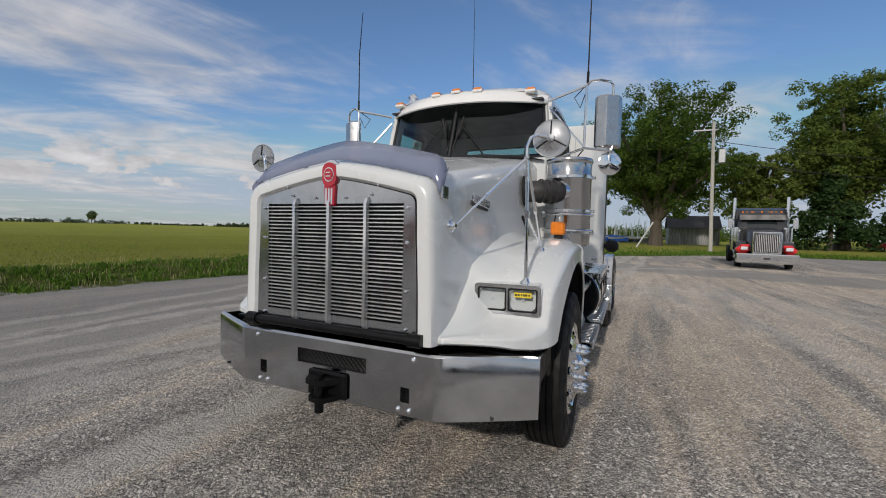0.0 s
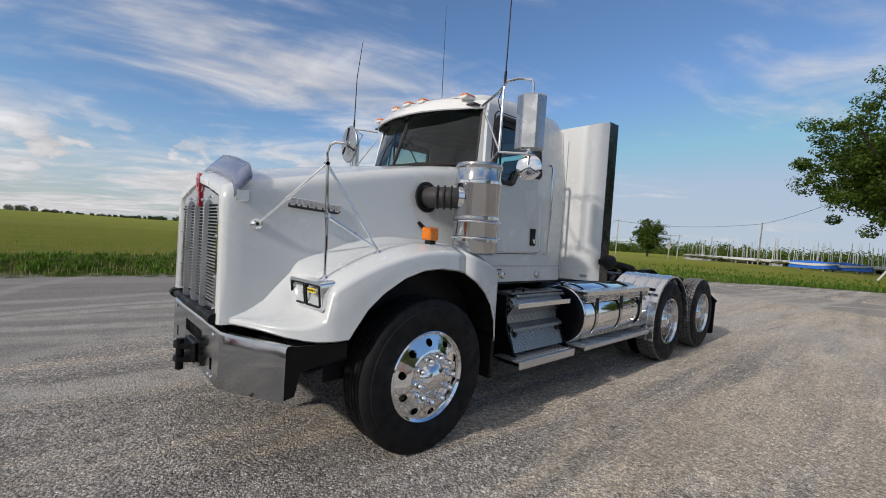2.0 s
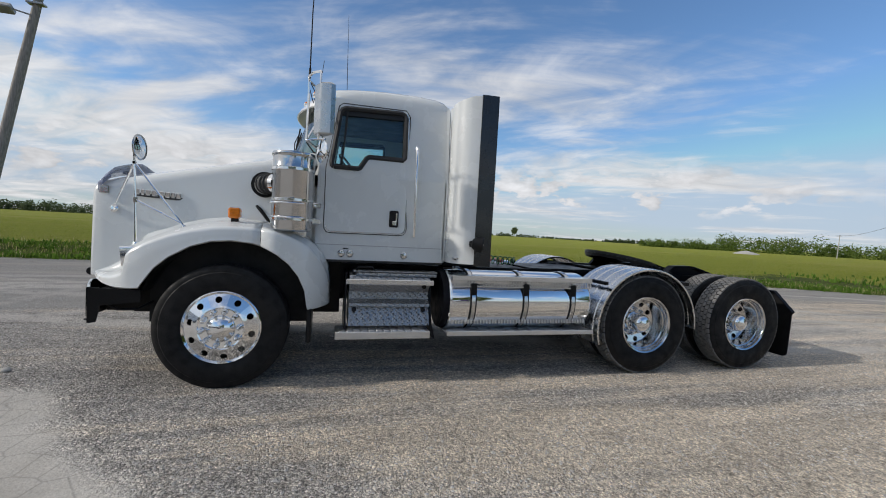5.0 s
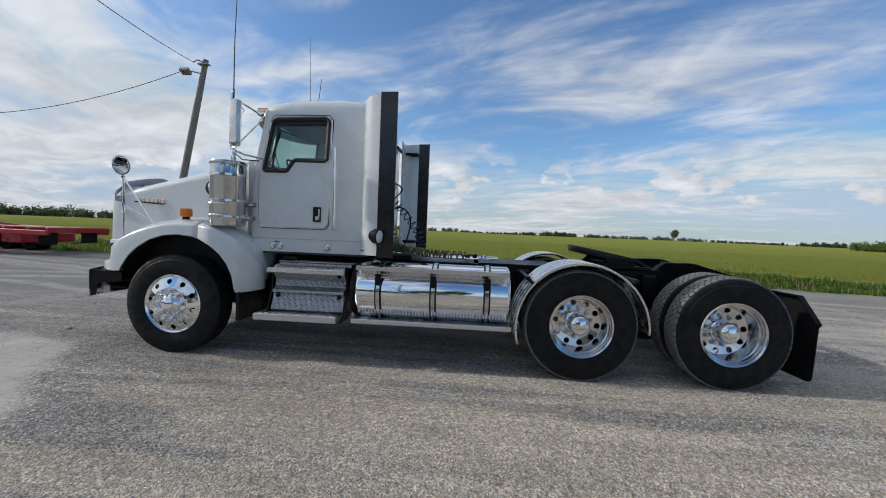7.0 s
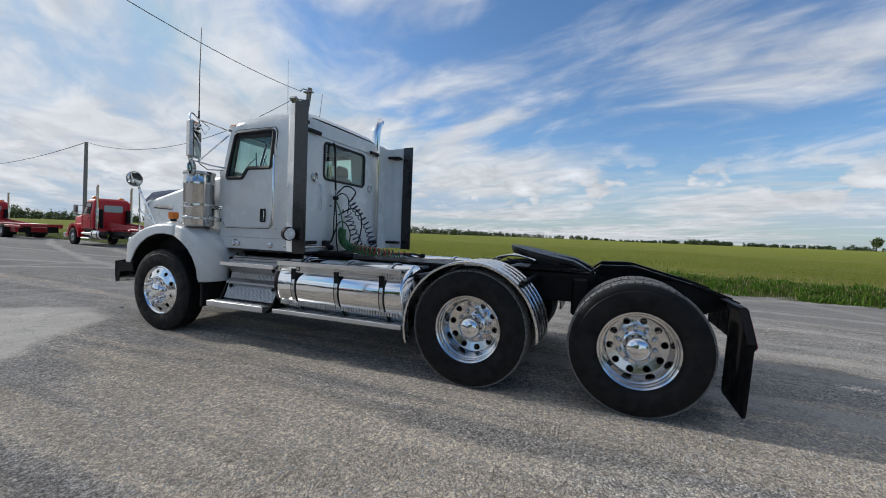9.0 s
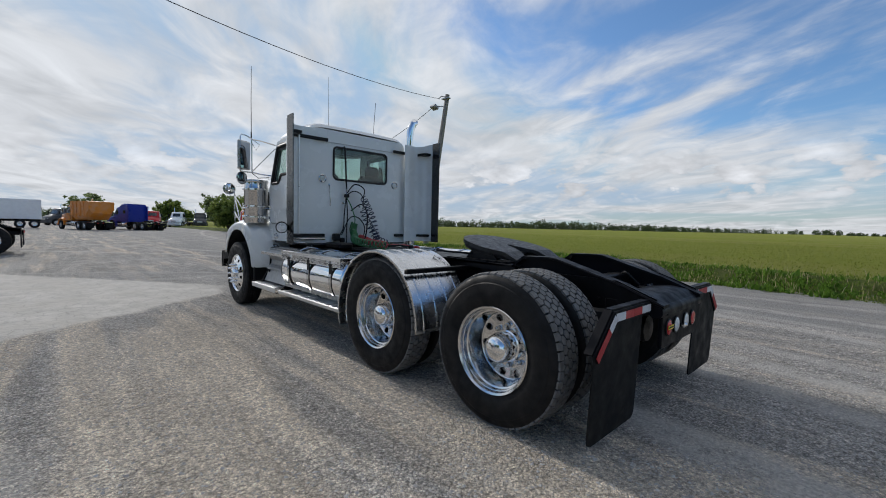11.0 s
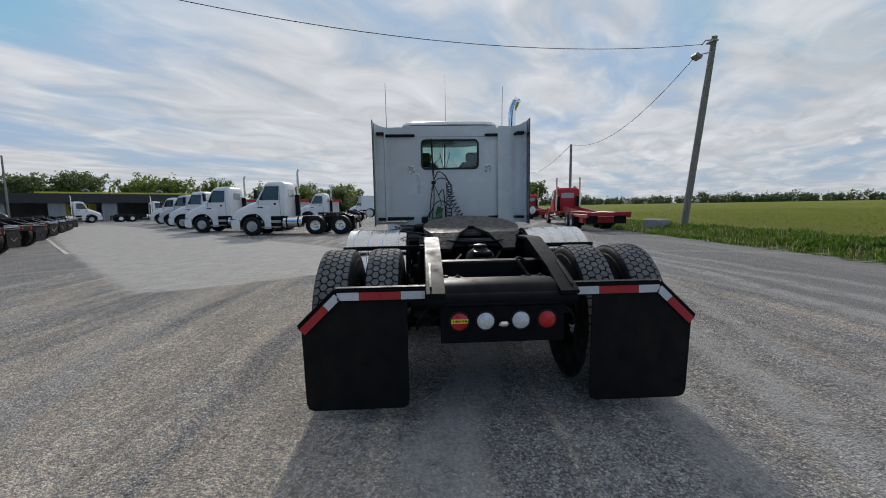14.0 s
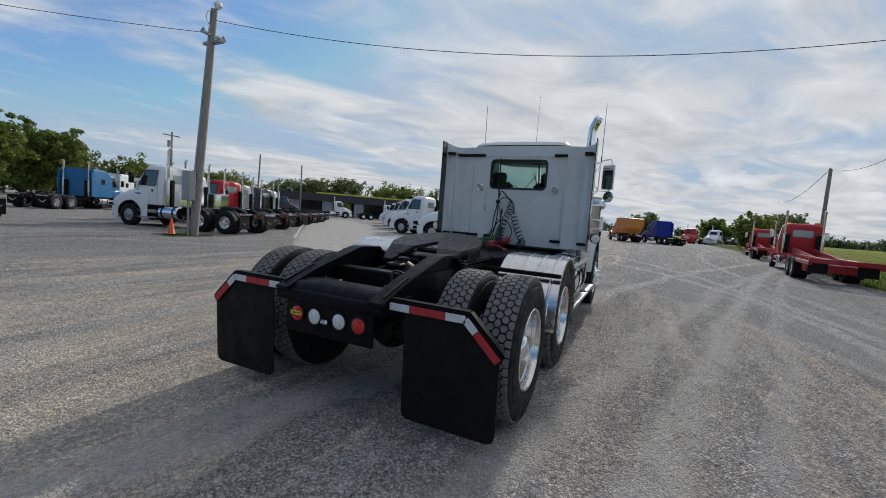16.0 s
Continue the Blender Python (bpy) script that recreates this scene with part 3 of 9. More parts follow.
    L(rng(grass, -0.15, 0.3, 0.25, 0.04), p.inputs["Specular IOR Level"])
    h = mth("ADD", mth("MULTIPLY", stones.outputs["Distance"], -1.0), mth("MULTIPLY", small.outputs["Distance"], -0.5))
    h = mth("ADD", h, mth("MULTIPLY", tex(plain, 6.0, 6.0, 0.6), 2.2))
    b = node(nt, "ShaderNodeBump")
    b.inputs["Distance"].default_value = 0.030
    h = mth("ADD", h, mth("MULTIPLY", ruts, 3.0))
    L(mth("SUBTRACT", 1.0, mth("MULTIPLY", slab, 0.85)), b.inputs["Strength"])
    L(h, b.inputs["Height"])
    L(b.outputs[0], p.inputs["Normal"])
    return mat


def build_ground():
    xs, ys = axis_steps(-16, 30, 0.28, 5200), axis_steps(-14, 14, 0.28, 5200)
    X, Y = np.meshgrid(xs, ys)
    Z = ground_height(X, Y)
    nx, ny = len(xs), len(ys)
    verts = np.stack([X, Y, Z], -1).reshape(-1, 3)
    i = np.arange(nx * ny).reshape(ny, nx)
    faces = np.stack([i[:-1, :-1], i[:-1, 1:], i[1:, 1:], i[1:, :-1]], -1).reshape(-1, 4)
    me = bpy.data.meshes.new("ground")
    me.from_pydata(verts.tolist(), [], faces.tolist())
    x, y = verts[:, 0], verts[:, 1]
    g = verge_edge(x, y)
    masks = {
        "grass": np.clip(np.maximum(g, 1.0 - np.hypot(x + 1.8, y + 14.2)), -3, 3),
        "slab": np.clip(inside(CONCRETE, x, y), -2, 2),
        "dusty": smoothstep(-0.3, -1.2, y) * smoothstep(-7.0, -4.0, y) * smoothstep(-0.6, 1.6, x) * smoothstep(13.0, 7.0, x) * 0.48 + 0.14 + 0.7 * smoothstep(9.0, 11.5, x) * smoothstep(24.0, 18.0, x) * smoothstep(4.5, 2.0, y),
        "lane": np.clip(np.maximum(y - np.interp(x, [p[0] for p in LANE], [p[1] for p in LANE]), np.maximum(inside(APRON, x, y), -8.6 - y - 0.12 * np.abs(x))), -2, 2),
    }
    beyond = np.clip(np.maximum(y - np.interp(x, [-400, -40, -12, 0, 8, 15, 24, 40, 90, 400], [16.5, 15.2, 12.1, 11.7, 11.0, 10.6, 12.5, 22, 52, 120]), -9), -3, 3)
    beyond = np.maximum(beyond, np.where(x > 26, np.clip(g - 2.5, -3, 3), -3))
    masks["field"] = np.minimum(masks["grass"], beyond)
    for key, v in masks.items():
        a = me.attributes.new(key, "FLOAT", "POINT")
        a.data.foreach_set("value", np.asarray(v, dtype=np.float32).ravel())
    me.materials.append(ground_material())
    me.polygons.foreach_set("use_smooth", [True] * len(me.polygons))
    ob = new("ground", me)
    return tagged(ob, "grey gravel yard running out into a flat green field", "ground", kind="structure")


ground = build_ground()


def scattered(name, pts, size, seed, mat, label, category, squash=0.6):
    """Many small angular stones joined in one mesh."""
    rnd = np.random.RandomState(seed)
    n = len(pts)
    base = np.array([(1, 0.1, 0), (0.05, 0.9, 0), (-1, -0.1, 0), (-0.1, -0.9, 0), (0.12, 0.1, 0.85)])
    fb = np.array([(0, 1, 4), (1, 2, 4), (2, 3, 4), (3, 0, 4)])
    a = rnd.uniform(0, 6.283, n)
    s = size[0] + (size[1] - size[0]) * rnd.uniform(0, 1, n) ** 2.5
    jit = base[None] * rnd.uniform(0.6, 1.3, (n, 5, 3))
    c, q = np.cos(a)[:, None], np.sin(a)[:, None]
    v = np.stack([jit[..., 0] * c - jit[..., 1] * q, jit[..., 0] * q + jit[..., 1] * c, (jit[..., 2] - 0.12) * squash * rnd.uniform(0.7, 1.4, (n, 1))], -1) * s[:, None, None]
    v += pts[:, None, :]
    f = (fb[None] + 5 * np.arange(n)[:, None, None]).reshape(-1, 3)
    me = bpy.data.meshes.new(name)
    me.from_pydata(v.reshape(-1, 3).tolist(), [], f.tolist())
    me.materials.append(mat)
    return tagged(new(name, me), label, category, kind="stuff")


def stone_material():
    mat = bpy.data.materials.new("crushed limestone")
    mat.use_nodes = True
    nt = mat.node_tree
    L = nt.links.new
    p = nt.nodes["Principled BSDF"]
    p.inputs["Roughness"].default_value = 0.88
    p.inputs["Specular IOR Level"].default_value = 0.25
    p.inputs["Diffuse Roughness"].default_value = 0.22
    gi = nt.nodes.new("ShaderNodeNewGeometry")
    r = nt.nodes.new("ShaderNodeValToRGB")
    r.color_ramp.elements[0].color, r.color_ramp.elements[1].color = (0.35, 0.335, 0.315, 1), (0.58, 0.556, 0.525, 1)
    e = r.color_ramp.elements.new(0.55)
    e.color = (0.46, 0.44, 0.413, 1)
    L(gi.outputs["Random Per Island"], r.inputs[0])
    L(r.outputs[0], p.inputs["Base Color"])
    return mat


def build_gravel():
    rnd = np.random.RandomState(5)
    n = 470000
    x, y = rnd.uniform(-6.5, 12, n), rnd.uniform(-7.5, 6.5, n)
    # most of it lies close round the parked tractor
    away = np.hypot(np.maximum(np.maximum(-1.2 - x, x - 6.3), 0), np.maximum(np.abs(y) - 1.2, 0))
    close = rnd.uniform(0, 1, n) < np.where(away < 0.01, 0.25, np.interp(away, [0, 3.2, 5.0], [1.0, 1.0, 0.3])) * np.where(y > 3.0, 0.4, 1.0)
    x, y = x[close], y[close]
    n = len(x)
    # denser towards the middle of the yard, thin on the slab and in the wheel tracks
    lane = 0.5 + 0.5 * np.sin(y * 3.1 + 0.5 * np.sin(x * 0.6)) * np.sin(y * 1.17 + 1.0)
    keep = rnd.uniform(0, 1, n) < 0.45 + 0.55 * lane
    tan = smoothstep(-0.8, -2.2, y) * smoothstep(-0.5, 1.5, x) * smoothstep(10.0, 6.0, x) * smoothstep(-4.4, -3.0, y)
    keep &= rnd.uniform(0, 1, n) > 0.58 * tan
    for (cx, cy, radius), wide, amount in TRACKS:
        keep &= (np.abs(np.hypot(x - cx, y - cy) - radius) > wide) | (rnd.uniform(0, 1, n) > amount)
    keep &= (inside(CONCRETE, x, y) < -0.1) | (rnd.uniform(0, 1, n) < 0.012)
    x, y = x[keep], y[keep]
    z = ground_height(x, y)
    scattered("loose_gravel", np.stack([x, y, z], -1), (0.005, 0.017), 8, stone_material(), "loose grey crushed stone lying over the yard", "gravel", 0.6)


build_gravel()


# ---- grass verge ----
def leaf_material(name, dark, light, dry=None, rough=0.6):
    mat = bpy.data.materials.new(name)
    mat.use_nodes = True
    nt = mat.node_tree
    L = nt.links.new
    p = nt.nodes["Principled BSDF"]
    p.inputs["Roughness"].default_value = rough
    p.inputs["Specular IOR Level"].default_value = 0.14
    gi = nt.nodes.new("ShaderNodeNewGeometry")
    r = nt.nodes.new("ShaderNodeValToRGB")
    r.color_ramp.elements[0].color, r.color_ramp.elements[1].color = (*dark, 1), (*light, 1)
    if dry:
        e = r.color_ramp.elements.new(0.86)
        e.color = (*light, 1)
        r.color_ramp.elements[-1].color = (*dry, 1)
    L(gi.outputs["Random Per Island"], r.inputs[0])
    L(r.outputs[0], p.inputs["Base Color"])
    tl = nt.nodes.new("ShaderNodeBsdfTranslucent")
    L(r.outputs[0], tl.inputs["Color"])
    mx = nt.nodes.new("ShaderNodeMixShader")
    mx.inputs[0].default_value = 0.5
    L(p.outputs[0], mx.inputs[1])
    L(tl.outputs[0], mx.inputs[2])
    L(mx.outputs[0], nt.nodes["Material Output"].inputs[0])
    return mat


M_grass = leaf_material("long grass", (0.065, 0.12, 0.016), (0.20, 0.27, 0.05), (0.42, 0.38, 0.17))
M_crop = leaf_material("young crop", (0.17, 0.205, 0.030), (0.28, 0.315, 0.058), (0.34, 0.32, 0.10))
M_weed = leaf_material("broad weed leaves", (0.05, 0.11, 0.014), (0.17, 0.29, 0.042))
M_straw = leaf_material("dry stalks", (0.34, 0.28, 0.13), (0.58, 0.50, 0.28))


def blades(name, x, y, height, width, seed, mat, label, category, lean=0.5):
    """Grass blades: a bent strip each, joined in one mesh."""
    rnd = np.random.RandomState(seed)
    n = len(x)
    z = ground_height(x, y)
    a, b = rnd.uniform(0, 6.283, n), rnd.uniform(0, 6.283, n)
    h = height * rnd.uniform(0.35, 1.0, n)
    w = width * rnd.uniform(0.6, 1.2, n)
    dx, dy = np.cos(a) * w, np.sin(a) * w
    lx, ly = np.cos(b) * h * lean * rnd.uniform(0, 1, n), np.sin(b) * h * lean * rnd.uniform(0, 1, n)
    v = np.stack([
        np.stack([x - dx, y - dy, z - 0.02], -1), np.stack([x + dx, y + dy, z - 0.02], -1),
        np.stack([x + dx * 0.8 + lx * 0.4, y + dy * 0.8 + ly * 0.4, z + h * 0.6], -1), np.stack([x - dx * 0.8 + lx * 0.4, y - dy * 0.8 + ly * 0.4, z + h * 0.6], -1),
        np.stack([x + lx, y + ly, z + h], -1)], 1)
    o = 5 * np.arange(n)
    f = [(i, i + 1, i + 2, i + 3) for i in o.tolist()] + [(i + 3, i + 2, i + 4) for i in o.tolist()]
    me = bpy.data.meshes.new(name)
    me.from_pydata(v.reshape(-1, 3).tolist(), [], f)
    me.materials.append(mat)
    return tagged(new(name, me), label, category, kind="stuff")


def build_verge():
    rnd = np.random.RandomState(11)
    n = 46000
    x = rnd.uniform(-20, 26, n)
    d = rnd.uniform(0, 1, n) ** 1.3 * 2.9
    y = np.interp(x, [p[0] for p in EDGE[:8]], [p[1] for p in EDGE[:8]]) + d
    clump = np.sin(x * 1.7 + np.sin(y * 2.1)) * np.sin(y * 2.6 + x * 0.8) + 0.6 * np.sin(x * 4.3 + y)
    keep = rnd.uniform(-1.2, 1.2, n) < clump + 0.35
    x, y, d = x[keep], y[keep], d[keep]
    tall = 0.045 + 0.075 * smoothstep(0.1, 1.2, d) * smoothstep(3.2, 1.8, d) * (0.6 + 0.4 * np.sin(x * 1.1) * np.sin(x * 0.37 + 2))
    blades("verge_grass", x, y, tall, 0.012, 3, M_grass, "uneven long green grass and weeds along the field", "grass", 1.0)
    # broad-leaved weeds in clumps, and dry stalks among them
    k = 520
    cx = rnd.uniform(-20, 26, k)
    cd = 0.15 + rnd.uniform(0, 1, k) ** 1.5 * 2.3
    cy = np.interp(cx, [p[0] for p in EDGE[:8]], [p[1] for p in EDGE[:8]]) + cd
    big = rnd.uniform(0.07, 0.20, k)
    pick = np.repeat(np.arange(k), 34)
    m = len(pick)
    x = cx[pick] + rnd.normal(0, 1, m) * big[pick] * 0.8
    y = cy[pick] + rnd.normal(0, 1, m) * big[pick] * 0.8
    blades("verge_weeds", x, y, big[pick] * rnd.uniform(0.6, 1.25, m), 0.030, 21, M_weed, "clumps of broad-leaved green weeds at the gravel's edge", "weeds", 1.1)
    n = 2600
    x = rnd.uniform(-20, 26, n)
    y = np.interp(x, [p[0] for p in EDGE[:8]], [p[1] for p in EDGE[:8]]) + 0.1 + 3.0 * rnd.uniform(0, 1, n) ** 2
    blades("dry_stalks", x, y, 0.26, 0.006, 22, M_straw, "scattered dry grass stalks in the verge", "grass", 0.5)
    n = 32000
    x = rnd.uniform(-45, 60, n)
    y = 11.8 + 40 * rnd.uniform(0, 1, n) ** 1.6
    y = np.round(y / 0.38) * 0.38 + rnd.normal(0, 0.05, n)
    blades("field_crop", x, y, 0.06, 0.022, 4, M_crop, "rows of low young crop on the flat field", "crop", 0.9)
    # grass on the far side of the road
    n = 60000
    x = rnd.uniform(24, 50, n)
    y = rnd.uniform(-45, 14, n)
    v = verge_edge(x, y)
    keep = (v > 0.1) & (rnd.uniform(0, 1, n) < np.interp(v, [0, 4, 9], [1.0, 0.7, 0.08])) & (rnd.uniform(-1.3, 1, n) < np.sin(x * 0.9 + y * 0.4) * np.sin(y * 0.7 + 1))
    blades("roadside_grass", x[keep], y[keep], 0.24, 0.05, 6, M_weed, "rough weedy grass beside the road", "grass")


build_verge()


# ---- the white tractor ----
# Its front axle is at x = 0, it points to -x, and its driver's side is at -y.
truck = thing("semi_truck", "white conventional day-cab tractor truck with chrome trim, parked on gravel", "truck")
R_TYRE = 0.515
AXLES = (4.13, 5.505)
R_DRIVE = 0.531


def hood_section(x, w, zs, zc, zb=0.862, wb=None, r=0.10, n=7):
    """The outline of the bonnet at x, from the driver's side over the top."""
    wb = w + 0.02 if wb is None else wb
    left = [(-wb, zb), (-wb + 0.25 * (wb - w), zb + 0.35 * (zs - zb)), (-w - 0.004, zb + 0.7 * (zs - zb))]
    left += [(-w + r - r * math.cos(a), zs - r + r * math.sin(a)) for a in np.linspace(0, math.pi * 0.47, n)]
    y0 = -left[-1][0]
    z0 = left[-1][1]
    top = [(-y0 * (1 - k / 6), zc - (zc - z0) * (1 - k / 6) ** 1.35) for k in range(1, 6)]
    half = left + top
    pts = half + [(0, zc)] + [(-y, z) for y, z in half[::-1]]
    return [(x, y, z) for y, z in pts]


HOOD = ((-1.165, 0.572, 1.640, 1.738), (-1.155, 0.592, 1.664, 1.758), (-1.125, 0.605, 1.682, 1.775), (-1.05, 0.612, 1.70, 1.795), (-0.90, 0.622, 1.735, 1.83),
        (-0.60, 0.642, 1.805, 1.89), (-0.30, 0.662, 1.872, 1.945), (0.0, 0.684, 1.938, 2.0), (0.30, 0.706, 2.0, 2.045), (0.52, 0.722, 2.03, 2.075), (0.60, 0.726, 2.04, 2.08))


def build_hood():
    g = Geo()
    inner = hood_section(-1.140, 0.512, 1.60, 1.688, r=0.05)
    lip = hood_section(-1.162, 0.525, 1.612, 1.701, r=0.055)
    g.loft([inner, lip] + [hood_section(x, w, zs, zc, wb=w + 0.02 + 0.05 * max(0, x + 0.9)) for x, w, zs, zc in HOOD], False)
    hood = part("hood", g, M_white, truck, "white sloping bonnet", 40)
    # side name plates: bars only
    for s in (-1, 1):
        b = Geo()
        T = Matrix.Translation((-0.628, -0.665, 1.588)) @ Matrix.Rotation(radians(4.2), 4, "Z") @ Matrix.Rotation(radians(3), 4, "Y") @ Matrix.Rotation(radians(6), 4, "X")
        b.box(-0.19, 0.19, -0.004, 0.01, -0.034, -0.006, 0.003, 1, T)
        x = -0.185
        for wd in (0.042, 0.034, 0.044, 0.056, 0.044, 0.044, 0.038, 0.044):
            b.box(x, x + wd - 0.008, -0.012, 0.01, -0.018, 0.03, 0.004, 0, T)
            x += wd + 0.001
        part("name_plate", b.flipped(s), (M_chrome, M_ink), hood, "chrome maker's plate on a black strip")
    # grille
    gr = Geo()
    sec = [(y, z) for _, y, z in hood_section(0, 0.508, 1.596, 1.684, zb=0.885, r=0.05)]
    gr.sheet(sec, [[(-0.446, 0.955), (-0.446, 1.552), (0.446, 1.552), (0.446, 0.955)]], lambda u, v: (-1.150, u, v), (0.02, 0, 0))
    grille = part("grille", gr, M_steel, truck, "polished steel radiator grille with thin bars")
    part("grille_screen", Geo().box(-1.108, -1.10, -0.45, 0.45, 0.93, 1.57), M_grille_mesh, grille, "dark wire screen behind the bars")
    slat = Geo().box(-1.146, -1.130, -0.447, 0.447, -0.0034, 0.0034, 0.001).mesh("grille_bar", M_bar)
    for k in range(29):
        part("grille_bar", slat, None, grille).location = (0, 0, 0.968 + k * 0.0203)
    fins = Geo()
    for k in range(104):
        y = -0.442 + k * 0.884 / 103
        fins.box(-1.128, -1.118, y - 0.0012, y + 0.0012, 0.955, 1.548)
    tagged(part("grille_fin_screen", fins, M_grille_mesh, grille), kind="stuff")
    for y in (-0.235, 0.0, 0.235):
        v = Geo()
        v.prism([(-1.178, 0.93), (-1.172, 0.915), (-1.148, 0.905), (-1.148, 1.585), (-1.162, 1.58), (-1.176, 1.55)], "y", y - 0.0085, y + 0.0085)
        part("grille_upright", v, M_brushed, grille, "rounded upright grille bar")
    bolts = Geo().lathe([(0.0, 0.010), (-0.006, 0.010), (-0.012, 0.006), (-0.014, 0.0)], axis=(1, 0, 0), n=10).mesh("bolt", M_chrome)
    for y, z in ((-0.47, 0.93), (-0.47, 1.12), (-0.47, 1.36), (-0.47, 1.53), (0.47, 0.93), (0.47, 1.12), (0.47, 1.36), (0.47, 1.53), (-0.26, 1.60), (0.26, 1.60), (-0.1, 1.585), (0.1, 1.585), (-0.3, 1.645), (0.3, 1.645)):
        part("bolt", bolts, None, grille).location = (-1.151, y, z)
    e = Geo()
    e.prism(rounded(-0.045, 0.045, 1.66, 1.785, 0.04), "x", -1.196, -1.172)
    e.prism([(-0.030, 1.56), (0.030, 1.56), (0.036, 1.68), (-0.036, 1.68)], "x", -1.190, -1.170)
    e.prism(rounded(-0.052, 0.052, 1.648, 1.80, 0.045), "x", -1.182, -1.160, 1)
    e.box(-1.172, -1.12, -0.02, 0.02, 1.575, 1.70, 0.004, 1)
    for y in (-0.018, 0.0, 0.018):
        e.box(-1.197, -1.185, y - 0.0055, y + 0.0055, 1.566, 1.65, 0.001, 1)
    e.prism([(0.033 * math.cos(a), 1.722 + 0.038 * math.sin(a)) for a in np.linspace(0, 6.283, 22)[:-1]], "x", -1.199, -1.195, 1)
    e.prism([(0.027 * math.cos(a), 1.722 + 0.032 * math.sin(a)) for a in np.linspace(0, 6.283, 22)[:-1]], "x", -1.202, -1.197, 0)
    e.box(-1.205, -1.20, -0.014, 0.014, 1.729, 1.735, 0, 1)
    e.box(-1.205, -1.20, -0.014, 0.014, 1.710, 1.716, 0, 1)
    e.moved(Matrix.Translation((0.028, 0, -0.018)))
    part("hood_emblem", e, (M_emblem, M_chrome), hood, "red and chrome shield badge on the grille")
    # stone deflector
    low = hood_section(-1.112, 0.616, 1.695, 1.79, zb=1.58)
    mid = hood_section(-1.078, 0.626, 1.752, 1.85, zb=1.575)
    top = hood_section(-1.02, 0.618, 1.815, 1.912, zb=1.57)
    cut = slice(2, len(low) - 2)
    d = Geo().loft([low[cut], mid[cut], top[cut]], False)
    ob = part("bug_deflector", d, M_shield, hood, "smoked blue acrylic stone deflector", 60)
    ob.modifiers.new("thick", "SOLIDIFY").thickness = 0.005
    for y in (-0.3, 0.3):
        part("deflector_bracket", Geo().box(-1.06, -1.0, y - 0.008, y + 0.008, 1.77, 1.80, 0.003), M_steel, hood)
    for s in (-1, 1):
        part("deflector_bracket", Geo().box(-1.10, -1.03, s * 0.617, s * 0.632, 1.575, 1.64, 0.004), M_steel, hood)
    # bonnet hinge bar and latches
    part("hinge_bar", Geo().cyl((-1.172, -0.56, 0.888), (-1.172, 0.56, 0.888), 0.024, 14).cyl((-1.172, -0.575, 0.888), (-1.172, -0.50, 0.888), 0.034, 14).cyl((-1.172, 0.50, 0.888), (-1.172, 0.575, 0.888), 0.034, 14), M_black, hood, "black bonnet pivot tube")
    for s in (-1, 1):
        l = Geo().tube([(0.165, -0.715, 1.545), (0.21, -0.735, 1.50), (0.27, -0.735, 1.42), (0.31, -0.73, 1.375)], [0.012, 0.018, 0.016, 0.01], 8)
        part("hood_latch", l.flipped(s), M_plastic, hood, "black rubber bonnet latch")


FENDER = (  # x, inner z, mid z, outer z, bottom z, outer y
    (-1.112, 0.874, 0.874, 0.872, 0.868, 0.640), (-1.104, 0.905, 0.902, 0.898, 0.868, 0.66), (-1.07, 0.918, 0.906, 0.900, 0.866, 0.72), (-1.025, 0.93, 0.908, 0.900, 0.862, 0.81), (-0.985, 0.95, 0.912, 0.900, 0.856, 0.88), (-0.92, 0.99, 0.920, 0.900, 0.835, 0.96), (-0.85, 1.06, 0.935, 0.910, 0.82, 1.03),
    (-0.795, 1.12, 0.960, 0.935, 0.815, 1.070), (-0.755, 1.165, 0.985, 0.960, 0.815, 1.088), (-0.732, 1.20, 1.135, 1.10, 0.815, 1.097), (-0.70, 1.235, 1.165, 1.135, 0.815, 1.105),
    (-0.62, 1.275, 1.210, 1.178, 0.82, 1.115), (-0.585, 1.29, 1.225, 1.192, 0.865, 1.118), (-0.50, 1.325, 1.265, 1.232, 0.985, 1.125), (-0.40, 1.365, 1.306, 1.272, 1.075, 1.132), (-0.25, 1.41, 1.352, 1.318, 1.165, 1.138),
    (-0.10, 1.435, 1.383, 1.348, 1.213, 1.142), (0.05, 1.44, 1.395, 1.360, 1.225, 1.142), (0.20, 1.435, 1.392, 1.358, 1.212, 1.142), (0.27, 1.425, 1.388, 1.352, 1.195, 1.142))
REAR_FENDER = (
    (0.275, 1.40, 1.392, 1.355, 1.193, 1.145), (0.40, 1.375, 1.362, 1.328, 1.125, 1.145), (0.50, 1.35, 1.335, 1.298, 1.045, 1.142), (0.58, 1.32, 1.30, 1.262, 0.945, 1.138),
    (0.635, 1.295, 1.27, 1.228, 0.82, 1.130), (0.655, 1.285, 1.26, 1.215, 0.69, 1.125), (0.665, 1.28, 1.25, 1.205, 0.655, 1.118), (0.71, 1.25, 1.215, 1.15, 0.655, 1.08), (0.77, 1.19, 1.15, 1.07, 0.66, 1.01),
    (0.815, 1.10, 1.06, 0.98, 0.665, 0.94), (0.838, 0.98, 0.94, 0.87, 0.67, 0.89), (0.85, 0.86, 0.83, 0.78, 0.675, 0.84))


